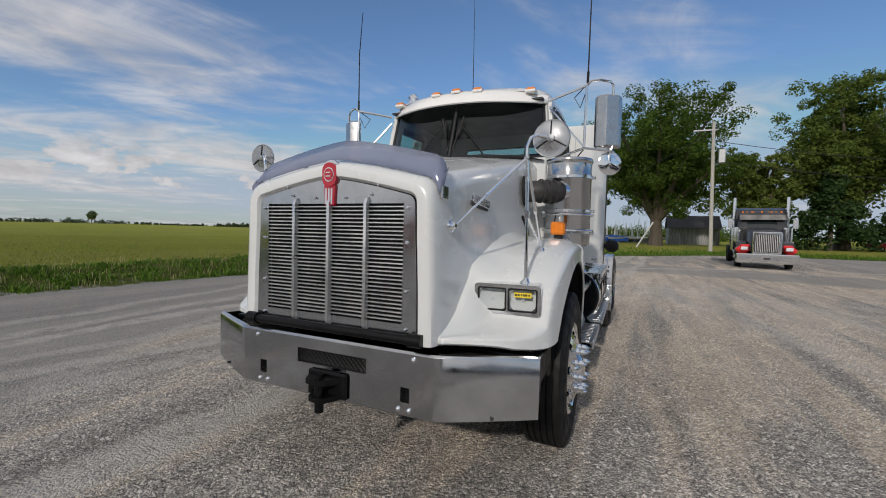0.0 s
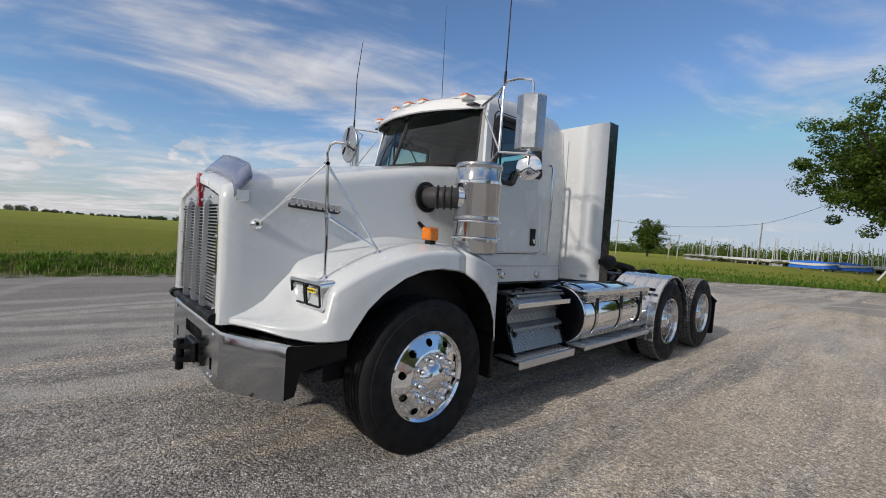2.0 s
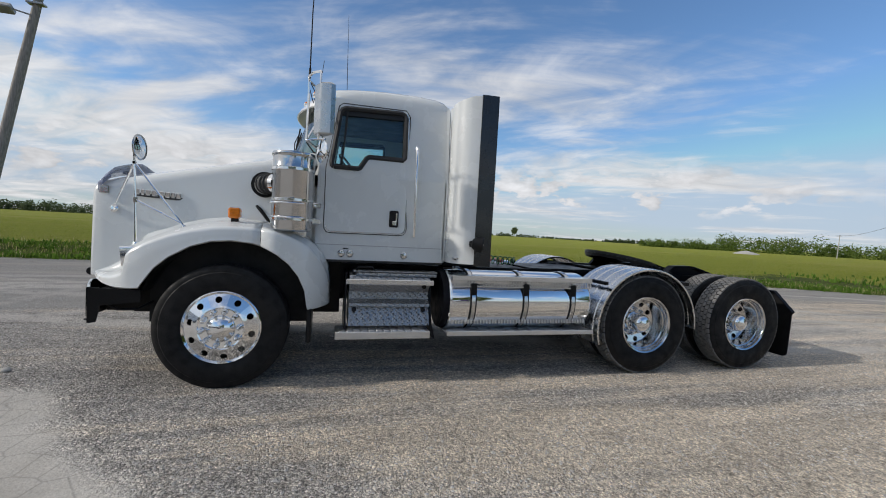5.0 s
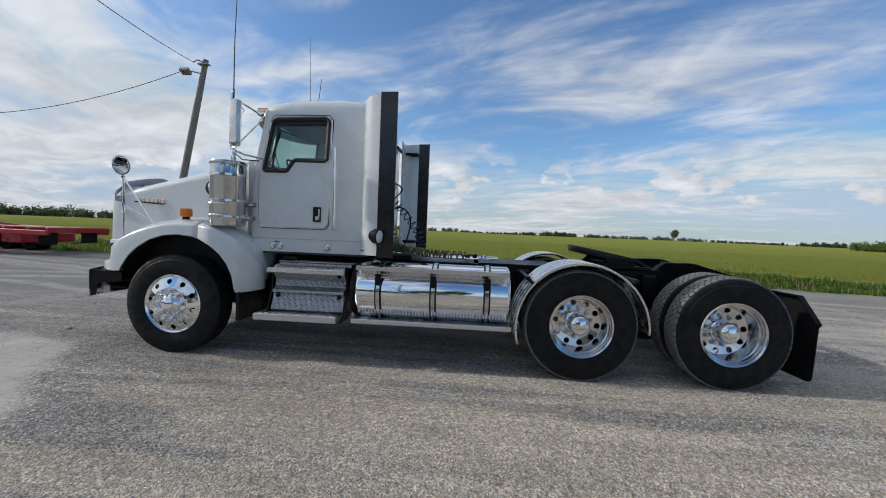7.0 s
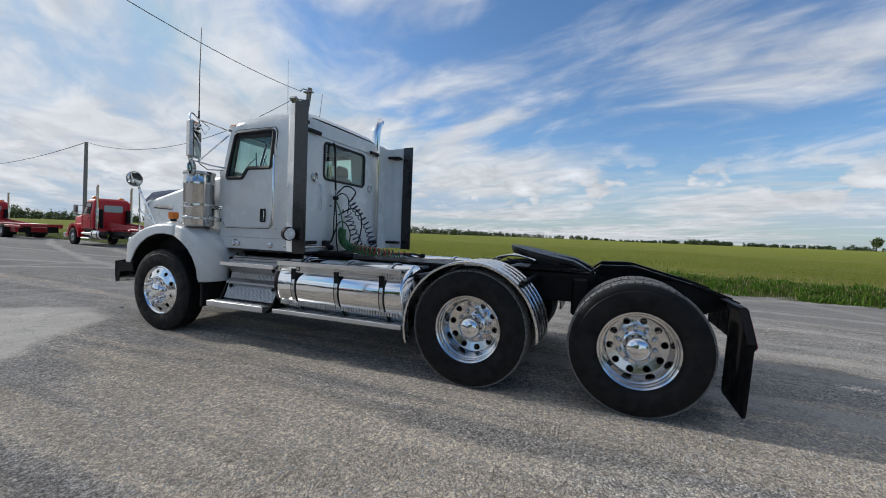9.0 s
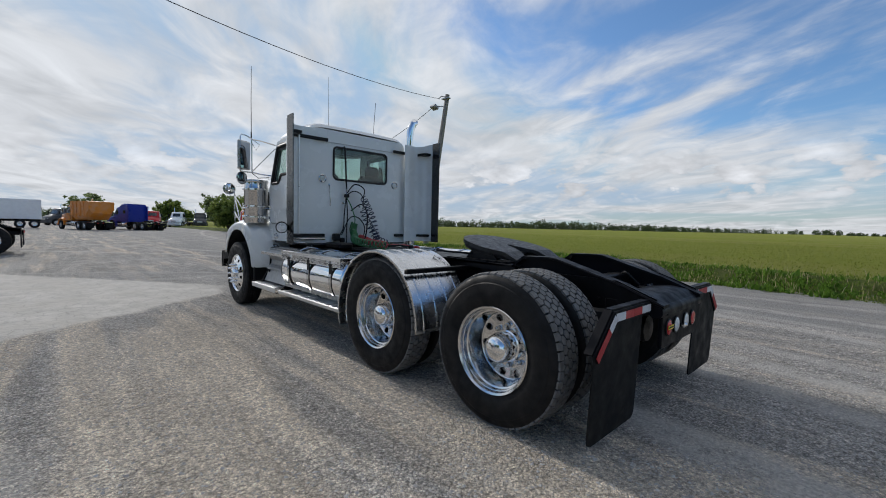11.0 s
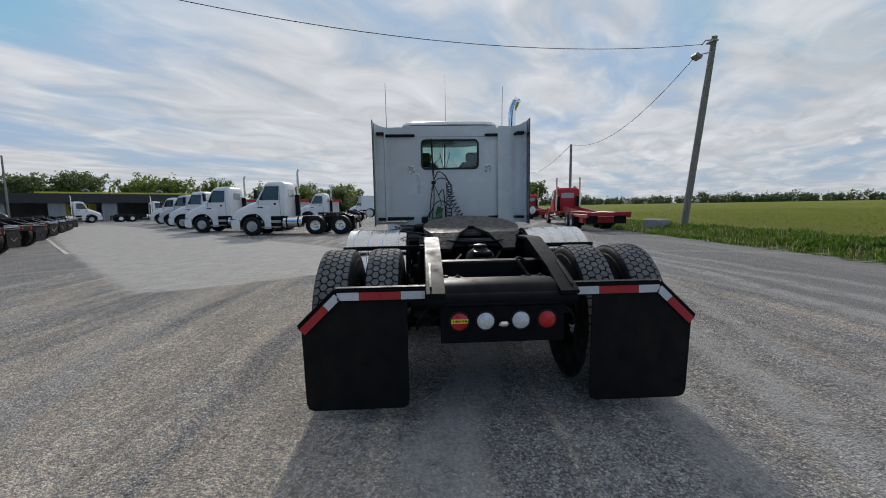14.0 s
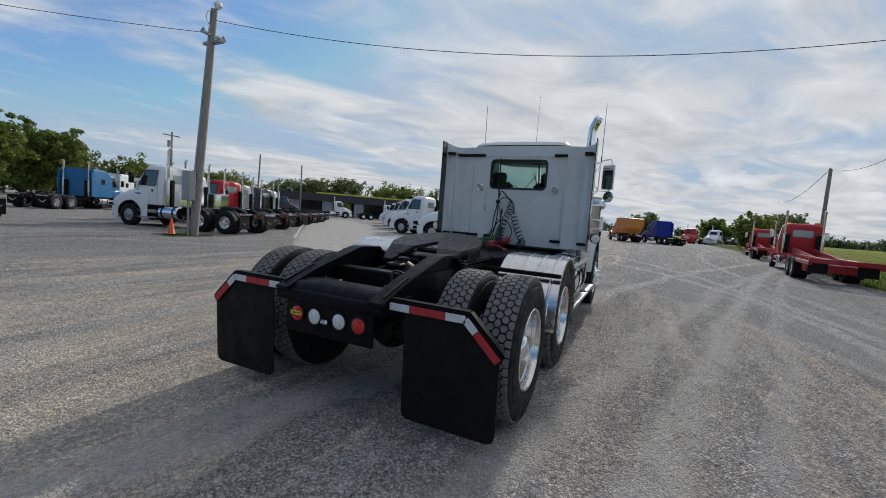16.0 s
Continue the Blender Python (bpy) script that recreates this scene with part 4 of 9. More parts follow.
def fender_skin(rows):
    secs = []
    for x, zi, zm, zo, zb, yo in rows:
        yi = 0.60
        pts = [(-yi, zi + 0.02), (-min(0.68, yi + 0.2 * (yo - yi)), zi - 0.10 * (zi - zm)), (-min(0.74, yi + 0.36 * (yo - yi)), zm + 0.35 * (zi - zm))]
        pts += [(-yi - (yo - yi) * f, zm + (zo - zm) * max(0, (f - 0.5) / 0.5) ** 2 * 0.55) for f in (0.42, 0.56, 0.68, 0.80)]
        r = min(0.075, (zo - zb) * 0.6)
        pts += [(-yo + r - r * math.sin(a), zo - r * 0.55 + r * 0.55 * math.cos(a)) for a in np.linspace(0.2, 1.571, 5)]
        zt = zo - r * 0.55
        pts += [(-yo, zt + (zb - zt) * 0.5), (-yo - 0.006, zb + 0.01), (-yo + 0.006, zb)]
        sweep = 0.10 * float(smoothstep(-0.98, -0.80, x) * smoothstep(-0.56, -0.68, x))
        secs.append([(x + sweep * (-y - 0.87), y, z) for y, z in pts])
    return secs


def lamp_cluster(s):
    """A rectangular double headlight in a chrome bezel on the front wing."""
    T = Matrix.Translation((-0.752, -0.872, 1.066)) @ Matrix.Rotation(radians(5), 4, "Z") @ Matrix.Rotation(radians(-6), 4, "Y")
    place = lambda g: g.moved(T).flipped(s)
    bez = Geo()
    bez.sheet(rounded(-0.178, 0.178, -0.083, 0.083, 0.02, 4), [rounded(-0.160, -0.004, -0.062, 0.062, 0.012, 3)[::-1], rounded(0.004, 0.160, -0.062, 0.062, 0.012, 3)[::-1]], lambda u, v: (-0.022, u, v), (0.09, 0, 0))
    lamp = part("headlight", place(bez), M_chrome, truck, "rectangular double headlight in a chrome bezel")
    for y0, y1 in ((-0.158, -0.006), (0.006, 0.158)):
        part("reflector", place(Geo().loft([[(0.085 - 0.095 * min(1.0, ((2 * i / 8 - 1) ** 2) * 0.85 + ((2 * j / 6 - 1) ** 2) * 0.7), y0 + (y1 - y0) * i / 8, -0.06 + 0.12 * j / 6) for j in range(7)] for i in range(9)], False)), M_reflector, lamp)
        part("bulb", place(Geo().cyl((0.0, (y0 + y1) / 2, 0.0), (0.05, (y0 + y1) / 2, 0.0), 0.012, 10)), M_clear, lamp)
        lens = Geo()
        n = 8
        grid = [[(-0.018 - 0.008 * (1 - (2 * i / n - 1) ** 2) * (1 - (2 * j / 5 - 1) ** 2), y0 + (y1 - y0) * i / n, -0.06 + 0.12 * j / 5) for j in range(6)] for i in range(n + 1)]
        lens.loft(grid, False)
        part("lens", place(lens), M_lens, lamp, "clear lamp lens")
        gasket = Geo().sheet(rounded(y0 - 0.002, y1 + 0.002, -0.064, 0.064, 0.012, 3), [rounded(y0 + 0.006, y1 - 0.006, -0.056, 0.056, 0.010, 3)[::-1]], lambda u, v: (-0.027, u, v), (0.012, 0, 0))
        part("lens_gasket", place(gasket), M_plastic, lamp, "thin black lens gasket")
    if s < 0:
        g = Geo().box(-0.0300, -0.0285, -0.13, -0.04, 0.018, 0.044)
        part("label", place(g), M_label, lamp, "yellow sticker with a dark illegible line")
        g = Geo()
        for k, wd in enumerate((0.008, 0.012, 0.01, 0.006, 0.01, 0.012)):
            g.box(-0.0312, -0.0299, -0.122 + k * 0.0135, -0.122 + k * 0.0135 + wd, 0.026, 0.037)
        part("label_line", place(g), M_ink, lamp)


def hood_mirror(s):
    """A round mirror on a tripod of chrome rods on the wing."""
    top = Vector((-0.718, -0.945, 1.82))
    g = Geo()
    g.tube([(-0.695, -0.952, 1.165), (-0.70, -0.95, 1.45), top, (-0.722, -0.945, 1.88), (-0.715, -0.96, 1.925), (-0.695, -0.99, 1.942), (-0.66, -1.035, 1.935)], 0.0095, 8)
    stand = part("hood_mirror", g.flipped(s), M_chrome, truck, "round convex mirror on a chrome tripod")
    for a, b in ((top, (-0.985, -0.645, 1.447)), (top, (-0.346, -0.965, 1.325)), ((-0.702, -0.95, 1.52), (-0.36, -0.962, 1.345))):
        A, B = Vector(a), Vector(b)
        g = Geo().cyl(A, A.lerp(B, 0.55), 0.0085, 8).cyl(A.lerp(B, 0.53), A.lerp(B, 0.57), 0.012, 8).cyl(A.lerp(B, 0.55), B, 0.0065, 8).lathe([(-0.014, 0.0), (-0.014, 0.012), (0.014, 0.012), (0.014, 0.0)], A, (0, 1, 0), 10)
        part("strut", g.flipped(s), M_chrome, stand)
    for p, ax in (((-0.695, -0.952, 1.148), (0.1, -0.15, 1)), ((-0.346, -0.965, 1.305), (0, -0.15, 1)), ((-0.985, -0.628, 1.447), (-0.1, -1, 0.1))):
        part("foot", Geo().lathe([(-0.005, 0.034), (0.006, 0.033), (0.014, 0.02), (0.03, 0.012), (0.03, 0.0)], p, ax, 16).flipped(s), M_chrome, stand)
    part("clamp", Geo().cyl((-0.702, -0.95, 1.50), (-0.703, -0.95, 1.54), 0.016, 10).flipped(s), M_steel, stand)
    n = Vector((0.99, -0.10, 0.03)).normalized()
    c = Vector((-0.644, -1.055, 1.93))
    part("mirror_glass", Geo().lathe([(0.012, 0.0), (0.010, 0.05), (0.004, 0.09)], c, n, 32).flipped(s), M_mirror, stand, "round convex mirror glass")
    part("mirror_shell", Geo().lathe([(0.006, 0.088), (0.008, 0.099), (-0.001, 0.102), (-0.005, 0.098), (-0.004, 0.092), (-0.010, 0.05), (-0.013, 0.022), (-0.024, 0.020), (-0.026, 0.0)], c, n, 40).flipped(s), M_mirror_back, stand, "satin round mirror back")
    across = n.cross(Vector((0, 0, 1))).normalized()
    up = across.cross(n)
    for a in (90, 210, 330):
        d = across * math.cos(radians(a)) + up * math.sin(radians(a))
        part("mirror_rib", Geo().tube([c - n * 0.018 + d * 0.02, c - n * 0.013 + d * 0.055, c - n * 0.007 + d * 0.092], 0.0035, 5).flipped(s), M_plastic, stand)


def front_wings():
    for s in (-1, 1):
        ob = part("front_fender", Geo().loft(fender_skin(FENDER), False).flipped(s), M_white, truck, "white front wing flowing from the bonnet", 50)
        md = ob.modifiers.new("thick", "SOLIDIFY")
        md.thickness, md.offset = 0.014, -1
        ob2 = part("fender_extension", Geo().loft(fender_skin(REAR_FENDER), False).flipped(s), M_white, truck, "white rear half of the front wing", 50)
        md = ob2.modifiers.new("thick", "SOLIDIFY")
        md.thickness, md.offset = 0.014, -1
        # liner
        prof = [(0.03 + 0.665 * math.cos(a), 0.56 + 0.69 * math.sin(a)) for a in np.linspace(0.05, math.pi - 0.35, 18)]
        g = Geo().loft([[(x, -1.10, z) for x, z in prof], [(x, -0.50, z) for x, z in prof]], False)
        edge_rows = [(x, yo, zb) for x, zi, zm, zo, zb, yo in FENDER + REAR_FENDER if -0.63 < x < 0.66]
        g.loft([[(x, -yo + 0.010, zb + 0.006), (x, -yo + 0.10, zb + 0.035), (x, -0.50, zb + 0.04)] for x, yo, zb in edge_rows], False)
        g.prism([(x, zb + 0.045) for x, yo, zb in edge_rows] + [(0.655, 0.5), (-0.62, 0.5)], "y", -0.848, -0.836)
        part("wheel_liner", g.flipped(s), M_plastic, truck, "black wheel arch liner")
        part("splash_panel", Geo().box(-0.86, 0.95, -0.52, -0.50, 0.52, 1.42).box(-0.88, -0.60, -1.02, -0.48, 0.79, 0.808).flipped(s), M_black, truck)
        part("fender_apron", Geo().box(0.66, 0.70, -1.10, -0.62, 0.36, 0.68, 0.008).flipped(s), M_plastic, truck, "black rubber apron behind the front wheel")
        lamp_cluster(s)
        hood_mirror(s)
        a = Geo().box(0.0, 0.09, -1.05, -0.955, 1.415, 1.505, 0.012)
        turn = part("turn_signal", Geo().box(0.02, 0.075, -1.035, -0.975, 1.35, 1.415, 0.006).flipped(s), M_plastic, truck, "amber turn signal lamp on the front wing")
        part("amber_lens", a.flipped(s), M_amber, turn, "amber lens")


def bumper():
    """Deep swept steel bumper with square openings."""
    ys = [-0.63, -0.50, -0.45, -0.245, 0.215, 0.45, 0.50, 0.63]
    zs = [0.535, 0.60, 0.675, 0.705, 0.785, 0.845]
    x = -1.235
    holes = {(1, 1), (5, 1), (3, 3)}
    g = Geo()
    for i in range(len(ys) - 1):
        for j in range(len(zs) - 1):
            if (i, j) in holes:
                y0, y1, z0, z1 = ys[i], ys[i + 1], zs[j], zs[j + 1]
                for q in (((y0, z0), (y1, z0)), ((y1, z0), (y1, z1)), ((y1, z1), (y0, z1)), ((y0, z1), (y0, z0))):
                    g.add([(x, *q[0]), (x, *q[1]), (x + 0.05, *q[1]), (x + 0.05, *q[0])], [(0, 1, 2, 3)])
                continue
            g.add([(x, ys[i], zs[j]), (x, ys[i + 1], zs[j]), (x, ys[i + 1], zs[j + 1]), (x, ys[i], zs[j + 1])], [(0, 1, 2, 3)])
    for s in (-1, 1):
        rows = []
        for t in np.linspace(0, 1, 9):
            y = s * (0.63 + t * 0.465)
            xx = x + 0.195 * (t ** 1.12)
            rows.append([(xx, y, 0.535 + 0.03 * t), (xx, y, 0.705), (xx, y, 0.845), (xx + 0.008, y, 0.858), (xx + 0.03, y, 0.862)])
        g.loft(rows, False)
    g.loft([[(x, y, 0.845), (x + 0.008, y, 0.858), (x + 0.03, y, 0.862), (x + 0.07, y, 0.862)] for y in np.linspace(-0.63, 0.63, 3)], False)
    put = Matrix.Translation((0.08, 0, -0.033))
    bp = part("bumper", g.moved(put), M_bumper, truck, "deep swept polished steel front bumper with square openings", 30)
    back = Geo()
    back.box(x + 0.052, x + 0.06, -0.60, 0.60, 0.56, 0.84)
    back.box(-1.17, -0.9, -0.50, -0.38, 0.56, 0.86, 0.01).box(-1.17, -0.9, 0.38, 0.50, 0.56, 0.86, 0.01)
    back.box(-1.02, -0.92, -0.92, 0.92, 0.70, 0.83, 0.01)
    part("bumper_bracket", back.moved(put), M_black, truck, "black bumper support")
    screen = part("bumper_screen", Geo().box(x + 0.04, x + 0.046, -0.245, 0.215, 0.70, 0.79).moved(put), M_ink, bp, "black expanded metal screen")
    for k in range(16):
        y = -0.24 + k * 0.03
        for z0, z1 in ((0.706, 0.784), (0.784, 0.706)):
            part("screen_wire", Geo().tube([(x + 0.03, y, z0), (x + 0.03, min(y + 0.08, 0.214), z1)], 0.003, 4).moved(put), M_plastic, screen)
    bolt = Geo().lathe([(0.0, 0.014), (-0.005, 0.014), (-0.011, 0.008), (-0.013, 0.0)], axis=(1, 0, 0), n=12).mesh("bumper_bolt", M_chrome)
    for y, z in ((-0.52, 0.82), (0.52, 0.82), (-0.44, 0.563), (-0.50, 0.563), (0.44, 0.563), (0.50, 0.563)):
        part("bumper_bolt", bolt, None, bp).location = (x + 0.08, y, z - 0.033)
    t = Geo().box(x - 0.022, x, -0.135, 0.125, 0.545, 0.685, 0.012)
    t.prism([(-1.30, -0.07), (-1.255, -0.105), (x, -0.10), (x, 0.10), (-1.255, 0.105), (-1.33, 0.07), (-1.345, 0.0), (-1.33, -0.05)], "z", 0.635, 0.665)
    t.prism([(-1.33, -0.05), (-1.255, -0.09), (x, -0.08), (x, 0.08), (-1.255, 0.09), (-1.33, 0.05), (-1.345, 0.0)], "z", 0.545, 0.572)
    t.cyl((-1.305, 0.0, 0.485), (-1.305, 0.0, 0.69), 0.024, 14)
    t.box(-1.26, x, -0.115, 0.115, 0.56, 0.66, 0.02)
    part("tow_hitch", t.moved(put), M_black, bp, "black towing jaw with a pin")
    for s in (-1, 1):
        # shade on the end return, and the bracket behind, drawn as one black plate
        part("end_return", Geo().prism([(-0.957, 0.54), (-0.957, 0.822), (-0.60, 0.80), (-0.60, 0.71), (-0.87, 0.68), (-0.90, 0.55)], "y", -1.086, -1.076).flipped(s), M_black, bp, "bumper end return and bracket, drawn black for the shade there")
        for y in (0.845, 0.895):
            part("bumper_hole", Geo().cyl((-1.062, s * y, 0.532), (-1.048, s * y, 0.532), 0.008, 10), M_ink, bp)
        part("bumper_hose", Geo().tube([(-0.93, -0.95, 0.70), (-0.80, -0.98, 0.63), (-0.68, -0.92, 0.62), (-0.55, -0.80, 0.70)], 0.012, 8).flipped(s), M_plastic, truck)


M_cleaner = material("polished canister steel", (0.55, 0.55, 0.55), 0.10, 1.0, grain=0.05, grain_scale=5, dirt_amount=0.15, dirt=(0.4, 0.39, 0.38), dirt_scale=3)


def air_cleaner(s):
    c = (0.50, -1.0)
    P = lambda z: (c[0], c[1], z)
    body = Geo().lathe([(1.33, 0.0), (1.33, 0.145), (1.345, 0.168), (1.36, 0.172), (1.86, 0.172), (1.868, 0.176), (1.88, 0.176), (1.888, 0.172), (1.965, 0.172), (1.975, 0.180), (1.99, 0.182), (2.004, 0.176), (2.012, 0.14), (2.02, 0.0)], (c[0], c[1], 0), (0, 0, 1), 44)
    ob = part("air_cleaner", body.flipped(s), M_cleaner, truck, "upright polished cylindrical air cleaner")
    for z in (1.86, 1.60, 1.435):
        band = Geo().lathe([(z - 0.012, 0.174), (z - 0.010, 0.180), (z + 0.010, 0.180), (z + 0.012, 0.174)], (c[0], c[1], 0), (0, 0, 1), 44)
        band.box(c[0] - 0.03, c[0] + 0.03, c[1] - 0.20, c[1] - 0.178, z - 0.012, z + 0.012, 0.004)
        part("clamp_band", band.flipped(s), M_alu, ob)
    for z in (1.57, 1.45):
        guard = Geo().tube([(c[0] + 0.192 * math.cos(a), c[1] + 0.192 * math.sin(a), z) for a in np.linspace(0.2, 2 * math.pi - 1.0, 30)], 0.007, 6)
        part("guard_ring", guard.flipped(s), M_chrome, ob)
    part("mount", Geo().box(c[0] - 0.06, c[0] + 0.24, c[1] + 0.12, -0.80, 1.55, 1.60, 0.01).box(c[0] + 0.16, c[0] + 0.24, c[1] + 0.04, c[1] + 0.2, 1.40, 1.45, 0.01).flipped(s), M_steel, ob)
    part("drain", Geo().cyl(P(1.30), P(1.335), 0.014, 10, 0.02).flipped(s), M_plastic, ob)
    e = Geo()
    e.tube([(0.24, -0.70, 1.74), (0.255, -0.80, 1.74), (0.275, -0.86, 1.74), (0.32, -0.92, 1.74), (0.38, -0.97, 1.74)], [0.082, 0.082, 0.08, 0.078, 0.076], 24, caps=False)
    pipe = part("intake_duct", e.flipped(s), M_duct, truck, "black rubber air intake elbow")
    for k in range(3):
        q = Vector((0.245, -0.83, 1.74)).lerp(Vector((0.345, -0.95, 1.74)), k / 3)
        part("duct_rib", Geo().lathe([(-0.008, 0.082), (-0.003, 0.092), (0.003, 0.092), (0.008, 0.082)], q, (0.65, -0.76, 0), 28).flipped(s), M_duct, pipe)
    part("duct_clamp", Geo().lathe([(-0.022, 0.083), (0.022, 0.083)], (0.352, -0.958, 1.74), (0.8, -0.55, 0), 28).flipped(s), M_chrome, pipe)
    part("duct_seal", Geo().lathe([(-0.012, 0.09), (-0.008, 0.116), (0.012, 0.118), (0.016, 0.09)], (0.232, -0.715, 1.74), (0.12, -1, 0.06), 30).flipped(s), M_plastic, pipe)


def cab():
    side_y = lambda z: -0.868 + (0.0 if z < 1.88 else (z - 1.88) * 0.11)
    bottom, belt, top = 1.085, 1.88, 2.60
    win = [(0.835, 1.945), (1.055, 1.945), (1.075, 1.955), (1.135, 2.052), (1.16, 2.066), (1.48, 2.066), (1.497, 2.082), (1.497, 2.475), (1.485, 2.505), (1.455, 2.52), (0.925, 2.505), (0.895, 2.49), (0.878, 2.46), (0.815, 1.99), (0.818, 1.955)]
    cabin = Geo()
    sides = []
    for s in (-1, 1):
        g = Geo()
        g.sheet([(0.70, belt), (1.925, belt), (1.925, top), (0.80, top), (0.775, 2.5)], [win[::-1]], lambda u, v: (u, side_y(v), v), (0, 0.03, 0))
        g.box(0.70, 1.925, -0.868, -0.838, bottom, belt)
        sides.append(g.flipped(s))
    # back wall
    hole = rounded(-0.452, 0.452, 1.985, 2.435, 0.06)
    wall = [(-0.84, bottom), (0.84, bottom), (0.868, 1.12), (0.868, 1.88), (0.789, 2.60), (0.74, 2.66), (-0.74, 2.66), (-0.789, 2.60), (-0.868, 1.88), (-0.868, 1.12)]
    cabin.sheet(wall, [hole[::-1]], lambda u, v: (1.945, u, v), (-0.03, 0, 0))
    # front wall below the windscreen, floor
    shell = part("cab_back", cabin, M_white, truck, "white cab back wall")
    for g in sides:
        part("cab_side", g, M_white, shell)
    part("firewall", Geo().box(0.60, 0.72, -0.80, 0.80, 1.0, 2.06, 0.01), M_white, shell)
    part("cab_floor", Geo().box(0.62, 1.93, -0.83, 0.83, 1.06, 1.11), M_interior, shell)
    # roof
    rows = []
    for x, hw, zr, ze in ((0.56, 0.74, 2.635, 2.56), (0.62, 0.765, 2.675, 2.575), (0.75, 0.775, 2.70, 2.59), (1.0, 0.78, 2.725, 2.60), (1.3, 0.785, 2.745, 2.60), (1.6, 0.785, 2.75, 2.60), (1.82, 0.78, 2.735, 2.60), (1.90, 0.775, 2.71, 2.60), (1.945, 0.765, 2.66, 2.60)):
        hw, zr = hw * (0.962 if x < 0.7 else 1.0), zr + 0.02
        half = [(-hw + 0.02, ze - 0.02), (-hw, ze), (-hw + 0.005, ze + 0.25 * (zr - ze)), (-hw + 0.03, ze + 0.62 * (zr - ze)), (-hw + 0.09, ze + 0.86 * (zr - ze)), (-hw + 0.2, ze + 0.95 * (zr - ze)), (-hw * 0.4, zr - 0.002)]
        bow = 0.20 * max(0.0, (1.05 - x) / 0.49)
        rows.append([(x + bow * (y / 0.775) ** 2, y, z) for y, z in half + [(0, zr)] + [(-y, z) for y, z in half[::-1]]])
    part("roof", Geo().loft(rows, False), M_white, truck, "white rounded cab roof", 50)
    part("headliner", Geo().box(0.66, 1.90, -0.74, 0.74, 2.565, 2.58), M_interior, truck)
    # windscreen: two panes on a slight vee, with pillars
    base = lambda y: (0.40 + 0.30 * (abs(y) / 0.79) ** 2.2, y, 2.065)
    head = lambda y: (0.575 + 0.215 * (abs(y) / 0.79) ** 2, y * 0.935, 2.575)
    for s in (-1, 1):
        rows = []
        for y in np.linspace(0.03, 0.772, 11):
            a, b = Vector(base(s * y)), Vector(head(s * y))
            rows.append([a.lerp(b, t) for t in (0.03, 0.5, 0.97)])
        part("windscreen", Geo().loft(rows, False), M_glass_dark, shell, "dark tinted windscreen half", 60)
        pil = Geo()
        a, b = Vector((0.695, s * 0.775, 2.04)), Vector((0.79, s * 0.722, 2.59))
        c, d = Vector((0.80, s * 0.835, 2.04)), Vector((0.90, s * 0.782, 2.59))
        off = Vector((0.02, -s * 0.05, 0))
        pil.loft([[a, a + Vector((-0.015, s * 0.03, 0)), c, c + off], [b, b + Vector((-0.015, s * 0.03, 0)), d, d + off]])
        pil.loft([[Vector((0.60, s * 0.735, 1.86)), Vector((0.60, s * 0.765, 1.86)), Vector((0.80, s * 0.868, 1.86)), Vector((0.80, s * 0.80, 1.86))], [a, a + Vector((-0.015, s * 0.03, 0)), c + Vector((0, s * 0.005, 0)), c + off]])
        part("door_pillar", pil, M_white, shell)
        part("screen_seal", Geo().tube([base(s * 0.02), base(s * 0.3), base(s * 0.55), base(s * 0.70), base(s * 0.778), Vector(base(s * 0.778)).lerp(Vector(head(s * 0.778)), 0.5), head(s * 0.778), head(s * 0.6), head(s * 0.4), head(s * 0.02)], 0.014, 6), M_seal, shell)
        part("wiper", Geo().tube([(0.39 + 0.05, s * 0.30, 2.075), (0.43, s * 0.17, 2.25), (0.46, s * 0.07, 2.36)], 0.006, 6).tube([(0.42, s * 0.02, 2.12), (0.475, s * 0.10, 2.42)], 0.008, 6), M_plastic, shell, "black windscreen wiper")
    part("centre_post", Geo().tube([base(0), head(0)], 0.016, 8), M_seal, shell, "black windscreen centre post")
    cowl = Geo()
    cowl.loft([[(0.56, y, 2.085 - 0.05 * (abs(y) / 0.72) ** 2), base(y), (base(y)[0], y, 2.0)] for y in np.linspace(-0.785, 0.785, 15)], False)
    part("cowl", cowl, M_plastic, shell)
    # sun visor across the screen
    rows = []
    for y in np.linspace(-0.765, 0.765, 21):
        q = abs(y) / 0.765
        drop = 0.055 * q ** 3
        xb = 0.60 + 0.19 * q ** 2
        reach = 0.165 * (1 - 0.80 * q ** 4)
        low = 0.125 * (1 - 0.62 * q ** 4)
        rows.append([(xb, y, 2.678 - drop), (xb - 0.45 * reach, y, 2.652 - drop), (xb - 0.85 * reach, y, 2.66 - drop - 0.68 * low), (xb - reach, y, 2.66 - drop - low), (xb - reach + 0.012, y, 2.652 - drop - low), (xb - 0.72 * reach, y, 2.66 - drop - 0.75 * low), (xb - 0.38 * reach, y, 2.632 - drop), (xb, y, 2.655 - drop)])
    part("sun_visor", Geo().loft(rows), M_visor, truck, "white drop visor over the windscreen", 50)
    for y in (-0.64, -0.2, 0.0, 0.2, 0.64):
        q = abs(y) / 0.80
        x0 = 0.575 + 0.18 * q ** 2
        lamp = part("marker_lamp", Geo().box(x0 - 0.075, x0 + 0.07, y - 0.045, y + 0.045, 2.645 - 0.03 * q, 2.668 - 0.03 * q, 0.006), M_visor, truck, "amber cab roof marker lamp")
        part("amber_lens", Geo().box(x0 - 0.07, x0 + 0.05, y - 0.04, y + 0.04, 2.652 - 0.03 * q, 2.688 - 0.03 * q, 0.012), M_amber, lamp)
